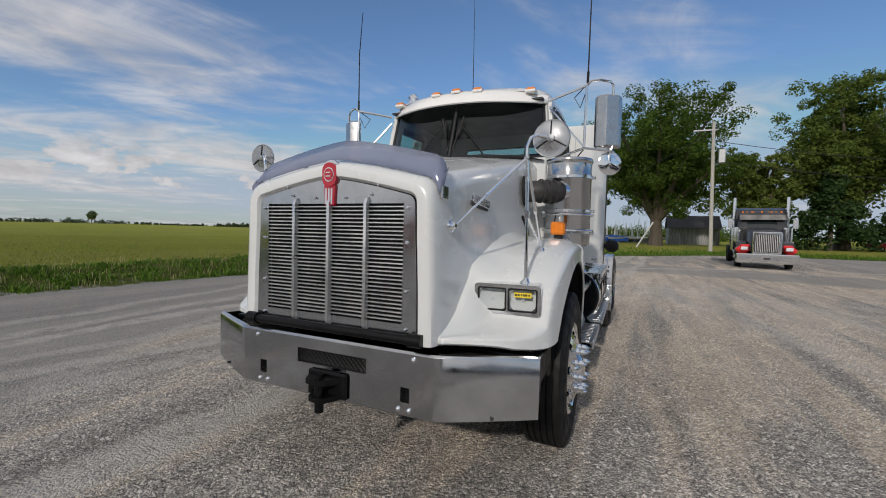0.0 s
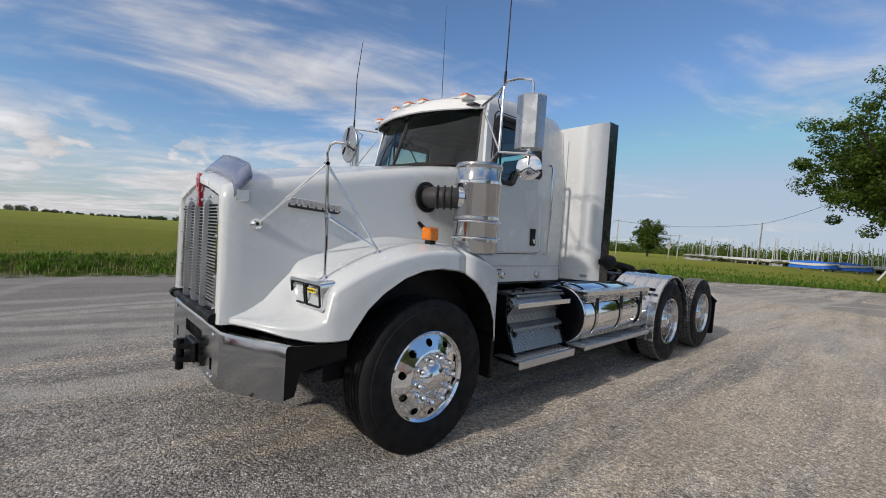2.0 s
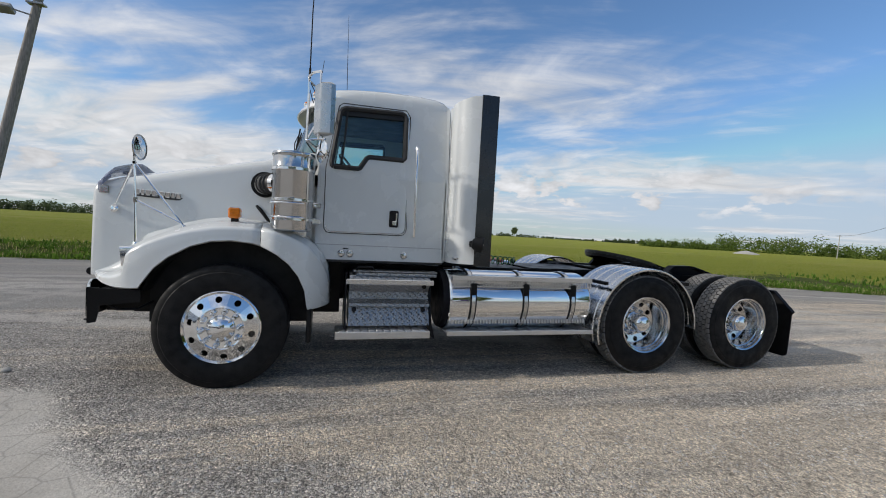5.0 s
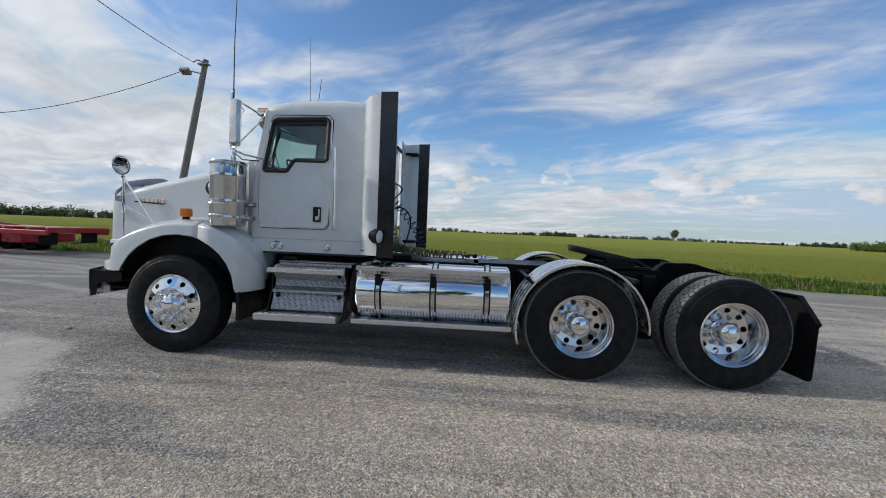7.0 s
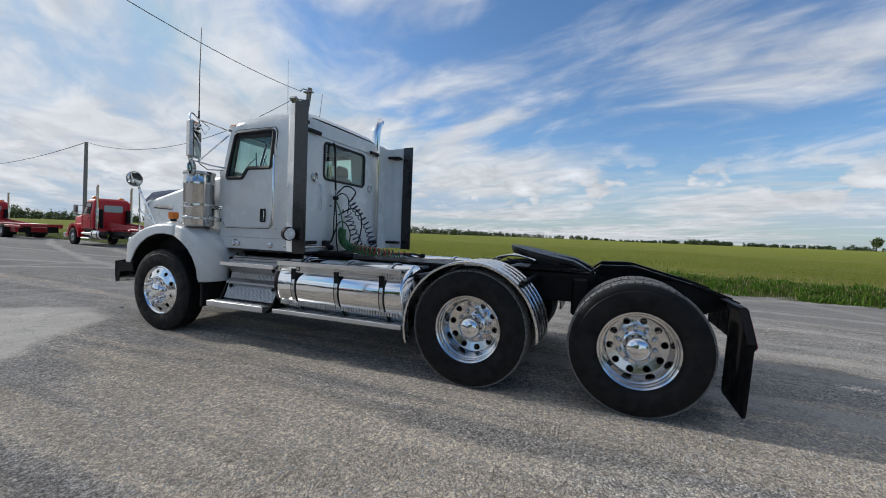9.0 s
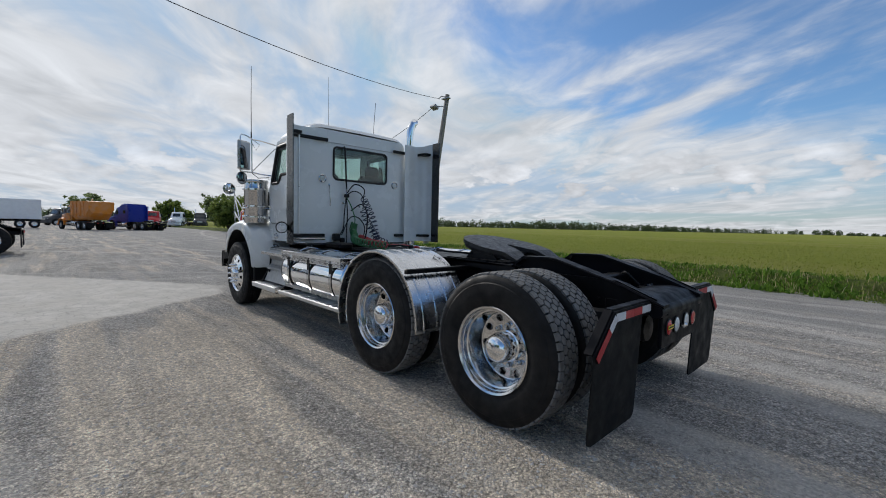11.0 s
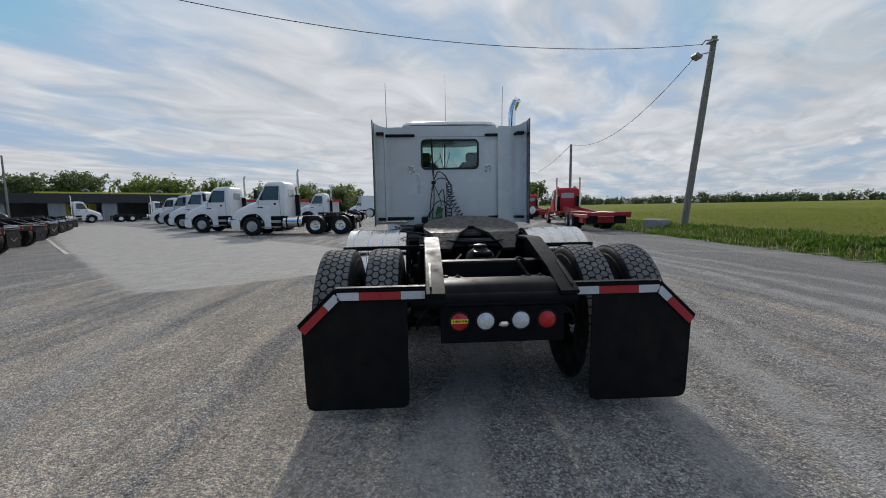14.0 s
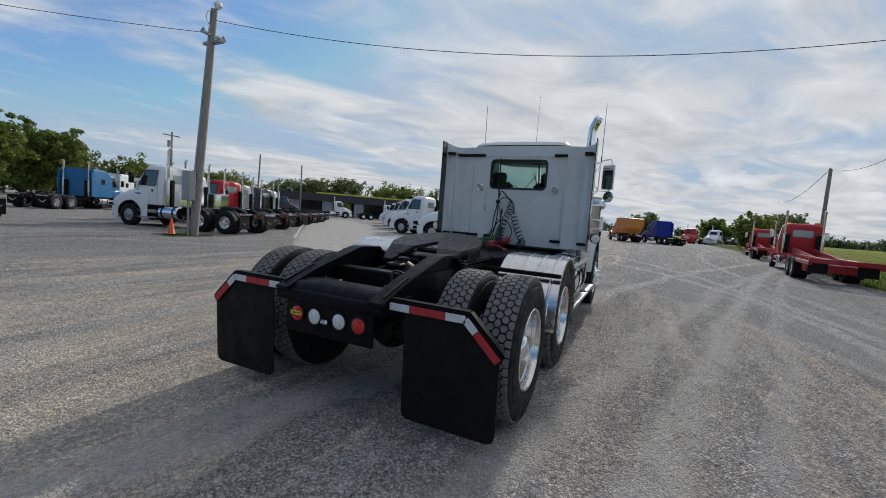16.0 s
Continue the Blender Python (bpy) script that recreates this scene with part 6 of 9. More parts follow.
def fuel_tank(s):
    x0, x1, yc, zc, r = 1.93, 3.46, -0.895, 0.735, 0.295
    prof = [(x0, 0.0), (x0 - 0.012, 0.12), (x0 - 0.004, 0.26), (x0 + 0.012, 0.288), (x0 + 0.03, r), (x1 - 0.03, r), (x1 - 0.012, 0.288), (x1 + 0.004, 0.26), (x1 + 0.012, 0.12), (x1, 0.0)]
    tank = part("fuel_tank", Geo().lathe(prof, (0, yc, zc), (1, 0, 0), 48).flipped(s), M_chrome, truck, "polished round fuel tank", 40)
    for x in (2.165, 2.71, 3.235):
        ring = [(x - 0.022, r + 0.002), (x - 0.018, r + 0.012), (x + 0.018, r + 0.012), (x + 0.022, r + 0.002)]
        part("tank_strap", Geo().lathe(ring, (0, yc, zc), (1, 0, 0), 48).flipped(s), M_steel, tank, "steel tank strap")
        edge = [(x - 0.034, r + 0.001), (x - 0.030, r + 0.006), (x + 0.030, r + 0.006), (x + 0.034, r + 0.001)]
        part("strap_rubber", Geo().lathe(edge, (0, yc, zc), (1, 0, 0), 48).flipped(s), M_plastic, tank, "black rubber under the strap")
        brace = Geo().prism([(-1.175, 0.93), (-1.185, 0.78), (-1.192, 0.78), (-1.19, 0.93)], "x", x - 0.03, x + 0.03)
        part("step_bracket", brace.flipped(s), M_black, tank)
    top = Geo()
    top.box(1.945, 3.445, -1.185, -0.985, 0.992, 1.0, 0.002)
    top.box(1.945, 3.445, -1.195, -1.178, 0.955, 1.002, 0.003)
    for k in range(52):
        if k in (8, 9, 25, 26, 43, 44):
            continue
        x = 1.965 + k * 0.0285
        top.box(x, x + 0.014, -1.188, -1.183, 0.898, 0.955)
    top.box(1.945, 3.445, -1.188, -1.182, 0.893, 0.904).box(1.945, 3.445, -1.188, -1.182, 0.924, 0.931)
    part("tank_step", top.flipped(s), M_alu, tank, "perforated aluminium step on the tank")
    low = Geo()
    for k in range(46):
        x = 1.97 + k * 0.0315
        low.box(x, x + 0.016, -1.155, -1.12, 0.535, 0.575)
    part("lower_grip", low.flipped(s), M_brushed, tank)
    b = Geo().box(1.912, 3.475, -1.215, -0.98, 0.455, 0.468, 0.003).box(1.912, 3.475, -1.222, -1.208, 0.435, 0.478, 0.003)
    for k in range(11):
        b.box(2.0 + k * 0.135, 2.07 + k * 0.135, -1.19, -1.0, 0.468, 0.474, 0.002)
    part("running_board", b.flipped(s), M_brushed, truck, "long brushed aluminium running board")
    part("tank_cradle", Geo().box(1.95, 3.45, -0.72, -0.50, 0.45, 1.0, 0.02).box(2.14, 2.2, -1.2, -0.5, 0.43, 0.455, 0.004).box(3.2, 3.26, -1.2, -0.5, 0.43, 0.455, 0.004).flipped(s), M_black, truck)
    # added black disc paints the dark reflection on the polished tank end
    part("tank_bulkhead", Geo().lathe([(x0 - 0.05, 0.0), (x0 - 0.05, 0.27), (x0 - 0.02, 0.285), (x0 + 0.004, 0.285)], (0, yc, zc), (1, 0, 0), 40).flipped(s), M_blackgloss, tank, "black disc for the dark reflection on the tank end")
    part("filler_cap", Geo().lathe([(0.0, 0.045), (0.02, 0.045), (0.028, 0.03), (0.03, 0.0)], (2.07, -0.86, 1.028), (0, -0.1, 1), 20).flipped(s), M_steel, tank, "round filler cap")


def step_box(s):
    """Tread-plate toolbox with two steps under the door."""
    g = Geo()
    g.prism([(-0.86, 0.97), (-0.985, 0.955), (-1.03, 0.90), (-0.955, 0.80), (-0.965, 0.735), (-1.03, 0.70), (-1.035, 0.675), (-0.995, 0.66), (-1.06, 0.50), (-0.60, 0.50), (-0.60, 0.97)], "x", 1.02, 1.775)
    box = part("battery_box", g.flipped(s), M_diamond, truck, "bright tread-plate battery box under the door")
    t = Geo().box(0.985, 1.795, -1.085, -0.86, 0.905, 0.915, 0.003).box(0.985, 1.795, -1.10, -1.085, 0.885, 0.932, 0.004)
    part("upper_step", t.flipped(s), M_alu, box, "aluminium upper step")
    t = Geo().box(1.05, 1.855, -0.97, -0.80, 0.985, 0.998, 0.003).cyl((1.08, -0.985, 0.965), (1.84, -0.985, 0.965), 0.016, 10)
    part("top_plate", t.flipped(s), M_diamond, box)
    t = Geo().box(0.905, 1.755, -1.195, -0.93, 0.462, 0.475, 0.003).box(0.905, 1.755, -1.205, -1.19, 0.412, 0.478, 0.004)
    for k in range(12):
        t.box(0.94 + k * 0.066, 0.985 + k * 0.066, -1.17, -0.97, 0.475, 0.482, 0.002)
    part("lower_step", t.flipped(s), M_brushed, box, "wide aluminium bottom step")
    for x in (0.99, 1.79):
        ends = Geo().prism([(-1.20, 0.41), (-0.92, 0.41), (-0.60, 0.50), (-0.60, 0.98), (-0.96, 0.98), (-0.98, 0.70), (-1.08, 0.50)], "x", x - 0.008, x + 0.008)
        part("box_end", ends.flipped(s), M_black, box, "black end plate")
    for x, z in ((1.07, 0.64), (1.72, 0.64), (1.72, 0.86)):
        part("knob", Geo().lathe([(0, 0.022), (-0.02, 0.02), (-0.026, 0.0)], (x, -1.0, z), (0, 1, 0), 14).flipped(s), M_plastic, box)
    part("grab", Geo().tube([(1.08, -0.94, 1.0), (1.10, -0.96, 1.03), (1.22, -0.96, 1.03), (1.25, -0.94, 1.0)], 0.01, 8).flipped(s), M_plastic, box)


def chassis():
    rails = Geo()
    for s in (-1, 1):
        o = s * 0.43
        rails.prism([(-0.95, 0.66), (0.2, 0.70), (0.6, 0.74), (6.05, 0.74), (6.28, 0.80), (6.28, 0.90), (6.0, 1.0), (0.6, 1.015), (0.2, 0.94), (-0.95, 0.86)], "y", o - 0.006, o + 0.006)
        rails.box(0.6, 5.2, o - s * 0.085 - 0.0, o, 1.003, 1.016).box(0.6, 6.1, o - s * 0.085, o, 0.738, 0.75)
    ch = part("frame_rail", rails, M_black, truck, "black steel chassis rails")
    for x, w in ((0.9, 0.1), (2.0, 0.1), (2.9, 0.12), (3.7, 0.1), (4.78, 0.16), (5.7, 0.12)):
        part("crossmember", Geo().box(x - w / 2, x + w / 2, -0.43, 0.43, 0.78, 0.98, 0.01), M_black, ch)
    part("gearbox", Geo().box(-0.7, 0.6, -0.34, 0.34, 0.62, 1.7, 0.08).box(0.6, 1.6, -0.25, 0.25, 0.6, 1.02, 0.08).cyl((1.5, 0, 0.75), (2.1, 0, 0.72), 0.16, 16), M_black, truck, "black engine and gearbox block")
    part("deck_plate", Geo().box(3.15, 4.05, -0.42, 0.42, 1.018, 1.028, 0.002), M_black, truck, "black deck plate behind the cab")
    part("deck_cover", Geo().box(1.96, 3.1, -0.42, 0.42, 0.99, 1.016, 0.004).box(1.98, 2.4, -0.60, -0.40, 1.02, 1.10, 0.02).box(2.0, 2.3, -0.62, 0.62, 0.96, 1.02, 0.01), M_black, truck)
    # ramps over the frame tail
    for s in (-1, 1):
        y0, y1 = s * 0.345, s * 0.455
        pts = [(5.10, 1.045), (5.20, 1.120), (5.46, 1.128), (5.52, 1.122), (6.05, 0.975), (6.33, 0.868)]
        g = Geo()
        low = [(x, z - 0.022) for x, z in pts]
        g.prism(pts + low[::-1], "y", y0, y1)
        g.prism([(5.12, 0.98), (5.2, 1.10), (5.46, 1.11), (6.05, 0.955), (6.32, 0.85), (6.32, 0.80), (6.0, 0.84), (5.4, 0.98)], "y", s * 0.395, s * 0.410)
        part("tail_ramp", g, M_blackgloss, truck, "black sloping guide ramp on the frame tail")
        part("ramp_edge", Geo().tube([(x, y1, z - 0.01) for x, z in pts[2:]], 0.007, 6), M_blackgloss, truck)
        part("side_plate", Geo().prism([(3.95, 0.98), (5.15, 0.98), (5.15, 1.02), (4.75, 1.05), (4.05, 1.05)], "y", s * 0.44, s * 0.50), M_black, truck)
    # tail cover, lamp panel
    rows = []
    for y in np.linspace(-0.345, 0.345, 9):
        q = abs(y) / 0.345
        rows.append([(5.98, y, 0.90), (6.12, y, 0.925 - 0.008 * q), (6.24, y, 0.90), (6.32, y, 0.835), (6.325, y, 0.79), (6.30, y, 0.785), (6.10, y, 0.86)])
    part("tail_cover", Geo().loft(rows), M_blackgloss, truck, "black curved plate between the ramps", 50)
    panel = part("lamp_panel", Geo().box(6.27, 6.30, -0.375, 0.375, 0.555, 0.795, 0.006).cyl((6.28, -0.45, 0.815), (6.28, 0.45, 0.815), 0.045, 18), M_blackgloss, truck, "black rear lamp panel")
    for y, m, r, lab in ((-0.262, M_red, 0.052, "round red tail lamp"), (-0.105, M_clear, 0.052, "round white reversing lamp"), (0.108, M_clear, 0.052, "round white reversing lamp"), (0.268, M_red, 0.052, "round red tail lamp")):
        lamp = part("tail_lamp", Geo().lathe([(0.0, r + 0.010), (0.008, r + 0.010), (0.012, r)], (6.30, y, 0.69), (1, 0, 0), 30), M_plastic, panel, lab)
        lamp_lens = Geo().lathe([(0.010, r), (0.016, r * 0.8), (0.02, 0.0)], (6.30, y, 0.69), (1, 0, 0), 30)
        part("tail_lens", lamp_lens, m, panel, lab)
    part("plate_lamp", Geo().box(6.30, 6.345, -0.028, 0.032, 0.655, 0.69, 0.012), M_steel, panel, "small plate lamp")
    part("label", Geo().box(6.320, 6.3225, -0.312, -0.212, 0.682, 0.708), M_label, panel, "yellow sticker with a dark illegible line")
    ln = Geo()
    for k, wd in enumerate((0.008, 0.012, 0.01, 0.006, 0.01, 0.012)):
        ln.box(6.3222, 6.324, -0.303 + k * 0.0145, -0.303 + k * 0.0145 + wd, 0.690, 0.701)
    part("label_line", ln, M_ink, panel)
    part("rear_bar", Geo().box(5.92, 6.02, -0.44, 0.44, 0.80, 0.87, 0.01).box(5.94, 6.0, -0.25, 0.25, 0.87, 0.885, 0.004), M_black, truck)
    part("tow_loop", Geo().tube([(5.2, -0.07, 0.98), (5.2, -0.07, 1.03), (5.2, 0.07, 1.03), (5.2, 0.07, 0.98)], 0.02, 8).box(5.12, 5.24, -0.1, 0.1, 0.93, 0.99, 0.02), M_black, truck)
    cast = Geo().lathe([(0.0, 0.0), (0.0, 0.11), (0.05, 0.125), (0.10, 0.10), (0.13, 0.055), (0.16, 0.05), (0.17, 0.0)], (5.34, 0.0, 0.90), (0, 0, 1), 24)
    cast.box(5.26, 5.42, -0.30, 0.30, 0.88, 0.93, 0.015).tube([(5.42, -0.055, 1.0), (5.50, -0.055, 1.0), (5.52, 0.0, 1.0), (5.50, 0.055, 1.0), (5.42, 0.055, 1.0)], 0.022, 10)
    part("pivot_casting", cast, M_black, truck, "black suspension casting between the frame rails")
    for s in (-1, 1):
        pad = part("bolt_pad", Geo().box(5.90, 6.04, s * 0.20, s * 0.36, 0.87, 0.895, 0.006), M_black, truck, "black bolted pad on the rear cross bar")
        for k in (0.24, 0.32):
            part("pad_bolt", Geo().cyl((5.97, s * k, 0.893), (5.97, s * k, 0.915), 0.016, 6).cyl((5.97, s * k, 0.893), (5.97, s * k, 0.898), 0.026, 14), M_steel, pad)
        part("web_gusset", Geo().prism([(4.95, 0.99), (5.14, 1.06), (5.14, 0.86), (5.02, 0.84)], "y", s * 0.452, s * 0.466), M_black, truck)
        for k in range(6):
            part("rail_bolt", Geo().lathe([(0, 0.016), (0.012, 0.014), (0.014, 0)], (4.98 + 0.18 * k, s * 0.437, 0.88 - 0.03 * (k % 2)), (0, s, 0), 8), M_black, truck)
    # suspension, air bags, brake chambers, air lines
    for x in AXLES:
        for s in (-1, 1):
            sus = part("spring_arm", Geo().tube([(x - 0.5, s * 0.44, 0.72), (x - 0.25, s * 0.46, 0.60), (x + 0.1, s * 0.46, 0.58), (x + 0.42, s * 0.46, 0.60)], 0.045, 8).box(x - 0.56, x - 0.4, s * 0.40, s * 0.52, 0.62, 0.98, 0.02), M_black, truck, "black suspension arm")
            part("air_bag", Geo().lathe([(0.60, 0.09), (0.64, 0.12), (0.68, 0.10), (0.72, 0.125), (0.78, 0.12), (0.80, 0.08)], (x + 0.38, s * 0.46, 0), (0, 0, 1), 20), M_plastic, sus)
            part("brake_chamber", Geo().lathe([(-0.1, 0.0), (-0.1, 0.07), (-0.02, 0.085), (0.02, 0.085), (0.09, 0.07), (0.12, 0.0)], (x + 0.23, s * 0.30, 0.55), (1, 0, 0.3), 18), M_black, sus)
            part("shock", Geo().cyl((x - 0.1, s * 0.40, 0.5), (x + 0.08, s * 0.40, 0.96), 0.03, 12), M_black, sus)
    for k, pts in enumerate(([(5.0, 0.1, 0.9), (5.15, 0.2, 0.98), (5.35, 0.12, 0.9), (5.6, 0.2, 0.85), (5.95, 0.1, 0.84)], [(4.9, -0.2, 0.92), (5.25, -0.15, 0.97), (5.6, -0.28, 0.9), (5.9, -0.3, 0.83)], [(5.7, 0.33, 0.95), (5.8, 0.2, 1.0), (5.9, 0.25, 0.9)], [(6.0, -0.40, 0.74), (6.1, -0.5, 0.66), (6.05, -0.52, 0.58), (5.9, -0.5, 0.6)], [(6.0, 0.40, 0.74), (6.1, 0.5, 0.66), (6.05, 0.52, 0.58), (5.9, 0.5, 0.6)])):
        part("air_line", Geo().tube(smooth_path(pts, 24), 0.010, 6), M_plastic, truck)
    part("air_tank", Geo().lathe([(2.4, 0.0), (2.41, 0.1), (2.44, 0.12), (3.1, 0.12), (3.13, 0.1), (3.14, 0.0)], (0, 0.2, 0.68), (1, 0, 0), 22), M_black, truck, "black air reservoir")
    part("air_tank", Geo().lathe([(5.62, 0.0), (5.63, 0.1), (5.66, 0.11), (6.05, 0.11), (6.08, 0.1), (6.09, 0.0)], (0, 0.0, 0.60), (1, 0, 0), 22), M_black, truck)


def smooth_path(pts, n):
    """A smooth run of n points through the given ones."""
    p = [Vector(q) for q in pts]
    p = [p[0] * 2 - p[1]] + p + [p[-1] * 2 - p[-2]]
    out = []
    m = len(p) - 3
    for k in range(n + 1):
        u = min(k / n * m, m - 1e-6)
        i = int(u)
        t = u - i
        a, b, c, d = p[i:i + 4]
        out.append(0.5 * ((2 * b) + (c - a) * t + (2 * a - 5 * b + 4 * c - d) * t * t + (3 * b - a - 3 * c + d) * t ** 3))
    return out


def coil(pts, turns, radius, wire, n=16):
    """A coiled hose along a path."""
    path = smooth_path(pts, 60)
    out = []
    total = turns * n
    up = Vector((0, 0.15, 1)).normalized()
    for k in range(total + 1):
        u = k / total * 60
        i = min(int(u), 59)
        c = path[i].lerp(path[i + 1], u - i)
        t = (path[i + 1] - path[i]).normalized()
        a = (up - t * up.dot(t))
        a = a.normalized() if a.length > 0.05 else t.orthogonal().normalized()
        b = t.cross(a)
        w = 2 * math.pi * k / n
        out.append(c + (a * math.cos(w) + b * math.sin(w)) * radius)
    return Geo().tube(out, wire, 6)


def fifth_wheel():
    T = Matrix.Translation((4.70, 0.0, 1.185)) @ Matrix.Rotation(radians(11), 4, "Y")
    rim = [(0.46 * math.cos(a), 0.46 * math.sin(a)) for a in np.linspace(radians(58), radians(302), 40)]
    slot = [(0.244, -0.13), (0.10, -0.055), (0.04, -0.04), (0.0, -0.03), (-0.012, 0.0), (0.0, 0.03), (0.04, 0.04), (0.10, 0.055), (0.244, 0.13)]
    g = Geo().sheet(rim + slot, [], lambda u, v: (u, v, 0.0), (0, 0, -0.035))
    for s in (-1, 1):
        a = [(0.244, s * 0.13), (0.50, s * 0.23), (0.50, s * 0.33), (0.244, s * 0.39)]
        zz = lambda u: -(u - 0.244) * 0.30
        g.loft([[(u, v, zz(u)) for u, v in a], [(u, v, zz(u) - 0.035) for u, v in a]])
    g.lathe([(-0.035, 0.45), (-0.07, 0.44), (-0.07, 0.40)], (0, 0, 0), (0, 0, 1), 40)
    g.moved(T)
    fw = part("fifth_wheel", g, M_fifth, truck, "greasy black fifth-wheel coupling plate, tilted back", 30)
    for s in (-1, 1):
        b = Geo().prism([(4.48, 1.03), (4.92, 1.03), (4.80, 1.16), (4.60, 1.16)], "y", s * 0.36, s * 0.42)
        part("pivot_bracket", b, M_black, fw)
    part("mount_plate", Geo().box(4.25, 5.12, -0.50, 0.50, 1.018, 1.042, 0.004).box(4.3, 5.05, -0.47, -0.36, 1.042, 1.06, 0.004).box(4.3, 5.05, 0.36, 0.47, 1.042, 1.06, 0.004), M_black, fw)
    part("release_handle", Geo().tube([(4.6, -0.4, 1.1), (4.45, -0.62, 1.12), (4.38, -0.70, 1.13), (4.34, -0.66, 1.14), (4.40, -0.60, 1.12)], 0.010, 6), M_black, fw)
    part("lock_jaw", Geo().box(4.70, 4.86, -0.12, 0.12, 1.08, 1.12, 0.02).cyl((4.72, -0.2, 1.09), (4.72, 0.2, 1.09), 0.025, 10), M_black, fw)
    bolt = Geo().cyl((0, 0, 0), (0, 0, 0.018), 0.014, 6).mesh("mount_bolt", M_black)
    for s in (-1, 1):
        for k in range(8):
            part("mount_bolt", bolt, None, fw).location = (4.32 + k * 0.1, s * 0.48, 1.042)


def wheel_covers():
    for s in (-1, 1):
        g = arc_plate(AXLES[0], 0.50, 0.625, 196, -2, -1.245, -0.64, 56, (0.14, 0.38, 0.62, 0.86))
        fn = part("drive_fender", g.flipped(s), M_ribbed, truck, "ribbed bright half-round wheel cover", 14)
        md = fn.modifiers.new("thick", "SOLIDIFY")
        md.thickness, md.offset = 0.004, -1
        part("fender_bar", Geo().box(4.585, 4.63, -1.25, -0.42, 0.955, 0.995, 0.006).flipped(s), M_black, fn, "black fender bracket")
        part("fender_bar", Geo().box(3.60, 3.64, -1.20, -0.42, 0.94, 0.975, 0.006).flipped(s), M_black, fn)
        # mud flap hanger with reflective tape
        h = Geo()
        for a, b in (((-0.455, 0.885), (-1.005, 0.885)), ((-1.005, 0.885), (-1.235, 0.665))):
            a, b = Vector((6.235, *a)), Vector((6.235, *b))
            d = (b - a).normalized()
            w = Vector((0, -d.z, d.y)) * (1 if d.y < 0 else -1)
            w = -w if w.z > 0 else w
            q = [a - d * 0.0, b, b + w * 0.072, a + w * 0.072]
            h.loft([[p for p in q], [p + Vector((0.012, 0, 0)) for p in q]])
            h.loft([[p for p in (a, b, b + Vector((-0.05, 0, 0)), a + Vector((-0.05, 0, 0)))], [p - w * 0.012 for p in (a, b, b + Vector((-0.05, 0, 0)), a + Vector((-0.05, 0, 0)))]])
        hg = part("flap_hanger", h.flipped(s), M_blackgloss, truck, "angled black mud flap hanger")
        top, bend, end = Vector((6.252, -0.465, 0.872)), Vector((6.252, -1.000, 0.872)), Vector((6.252, -1.225, 0.655))

        def strip(a, b, m, name):
            d = (b - a).normalized()
            w = Vector((0, -d.z, d.y))
            w = -w if w.z > 0 else w
            q = [a, b, b + w * 0.048, a + w * 0.048]
            part(name, Geo().loft([q, [p + Vector((0.002, 0, 0)) for p in q]]).flipped(s), m, hg)

        for t0, t1, m in ((0.0, 0.27, M_tape_w), (0.275, 0.50, M_tape_r), (0.505, 0.735, M_tape_r), (0.74, 0.985, M_tape_w)):
            strip(top.lerp(bend, t0), top.lerp(bend, t1), m, "tape_strip")
        for t0, t1, m in ((0.03, 0.34, M_tape_w), (0.35, 1.0, M_tape_r)):
            strip(bend.lerp(end, t0), bend.lerp(end, t1), m, "tape_strip")
        fl = [(-0.575, 0.83), (-0.575, 0.17), (-0.585, 0.135), (-0.615, 0.12), (-1.165, 0.12), (-1.20, 0.135), (-1.212, 0.17), (-1.215, 0.665), (-1.02, 0.845), (-0.60, 0.845)]
        f = Geo().sheet(fl, [], lambda u, v: (6.243 - 0.05 * (0.85 - v) ** 1.5, u, v), (-0.010, 0, 0))
        f.box(6.205, 6.214, -1.14, -0.64, 0.165, 0.172)
        part("mud_flap", f.flipped(s), M_flap, truck, "black rubber mud flap, slightly dusty")


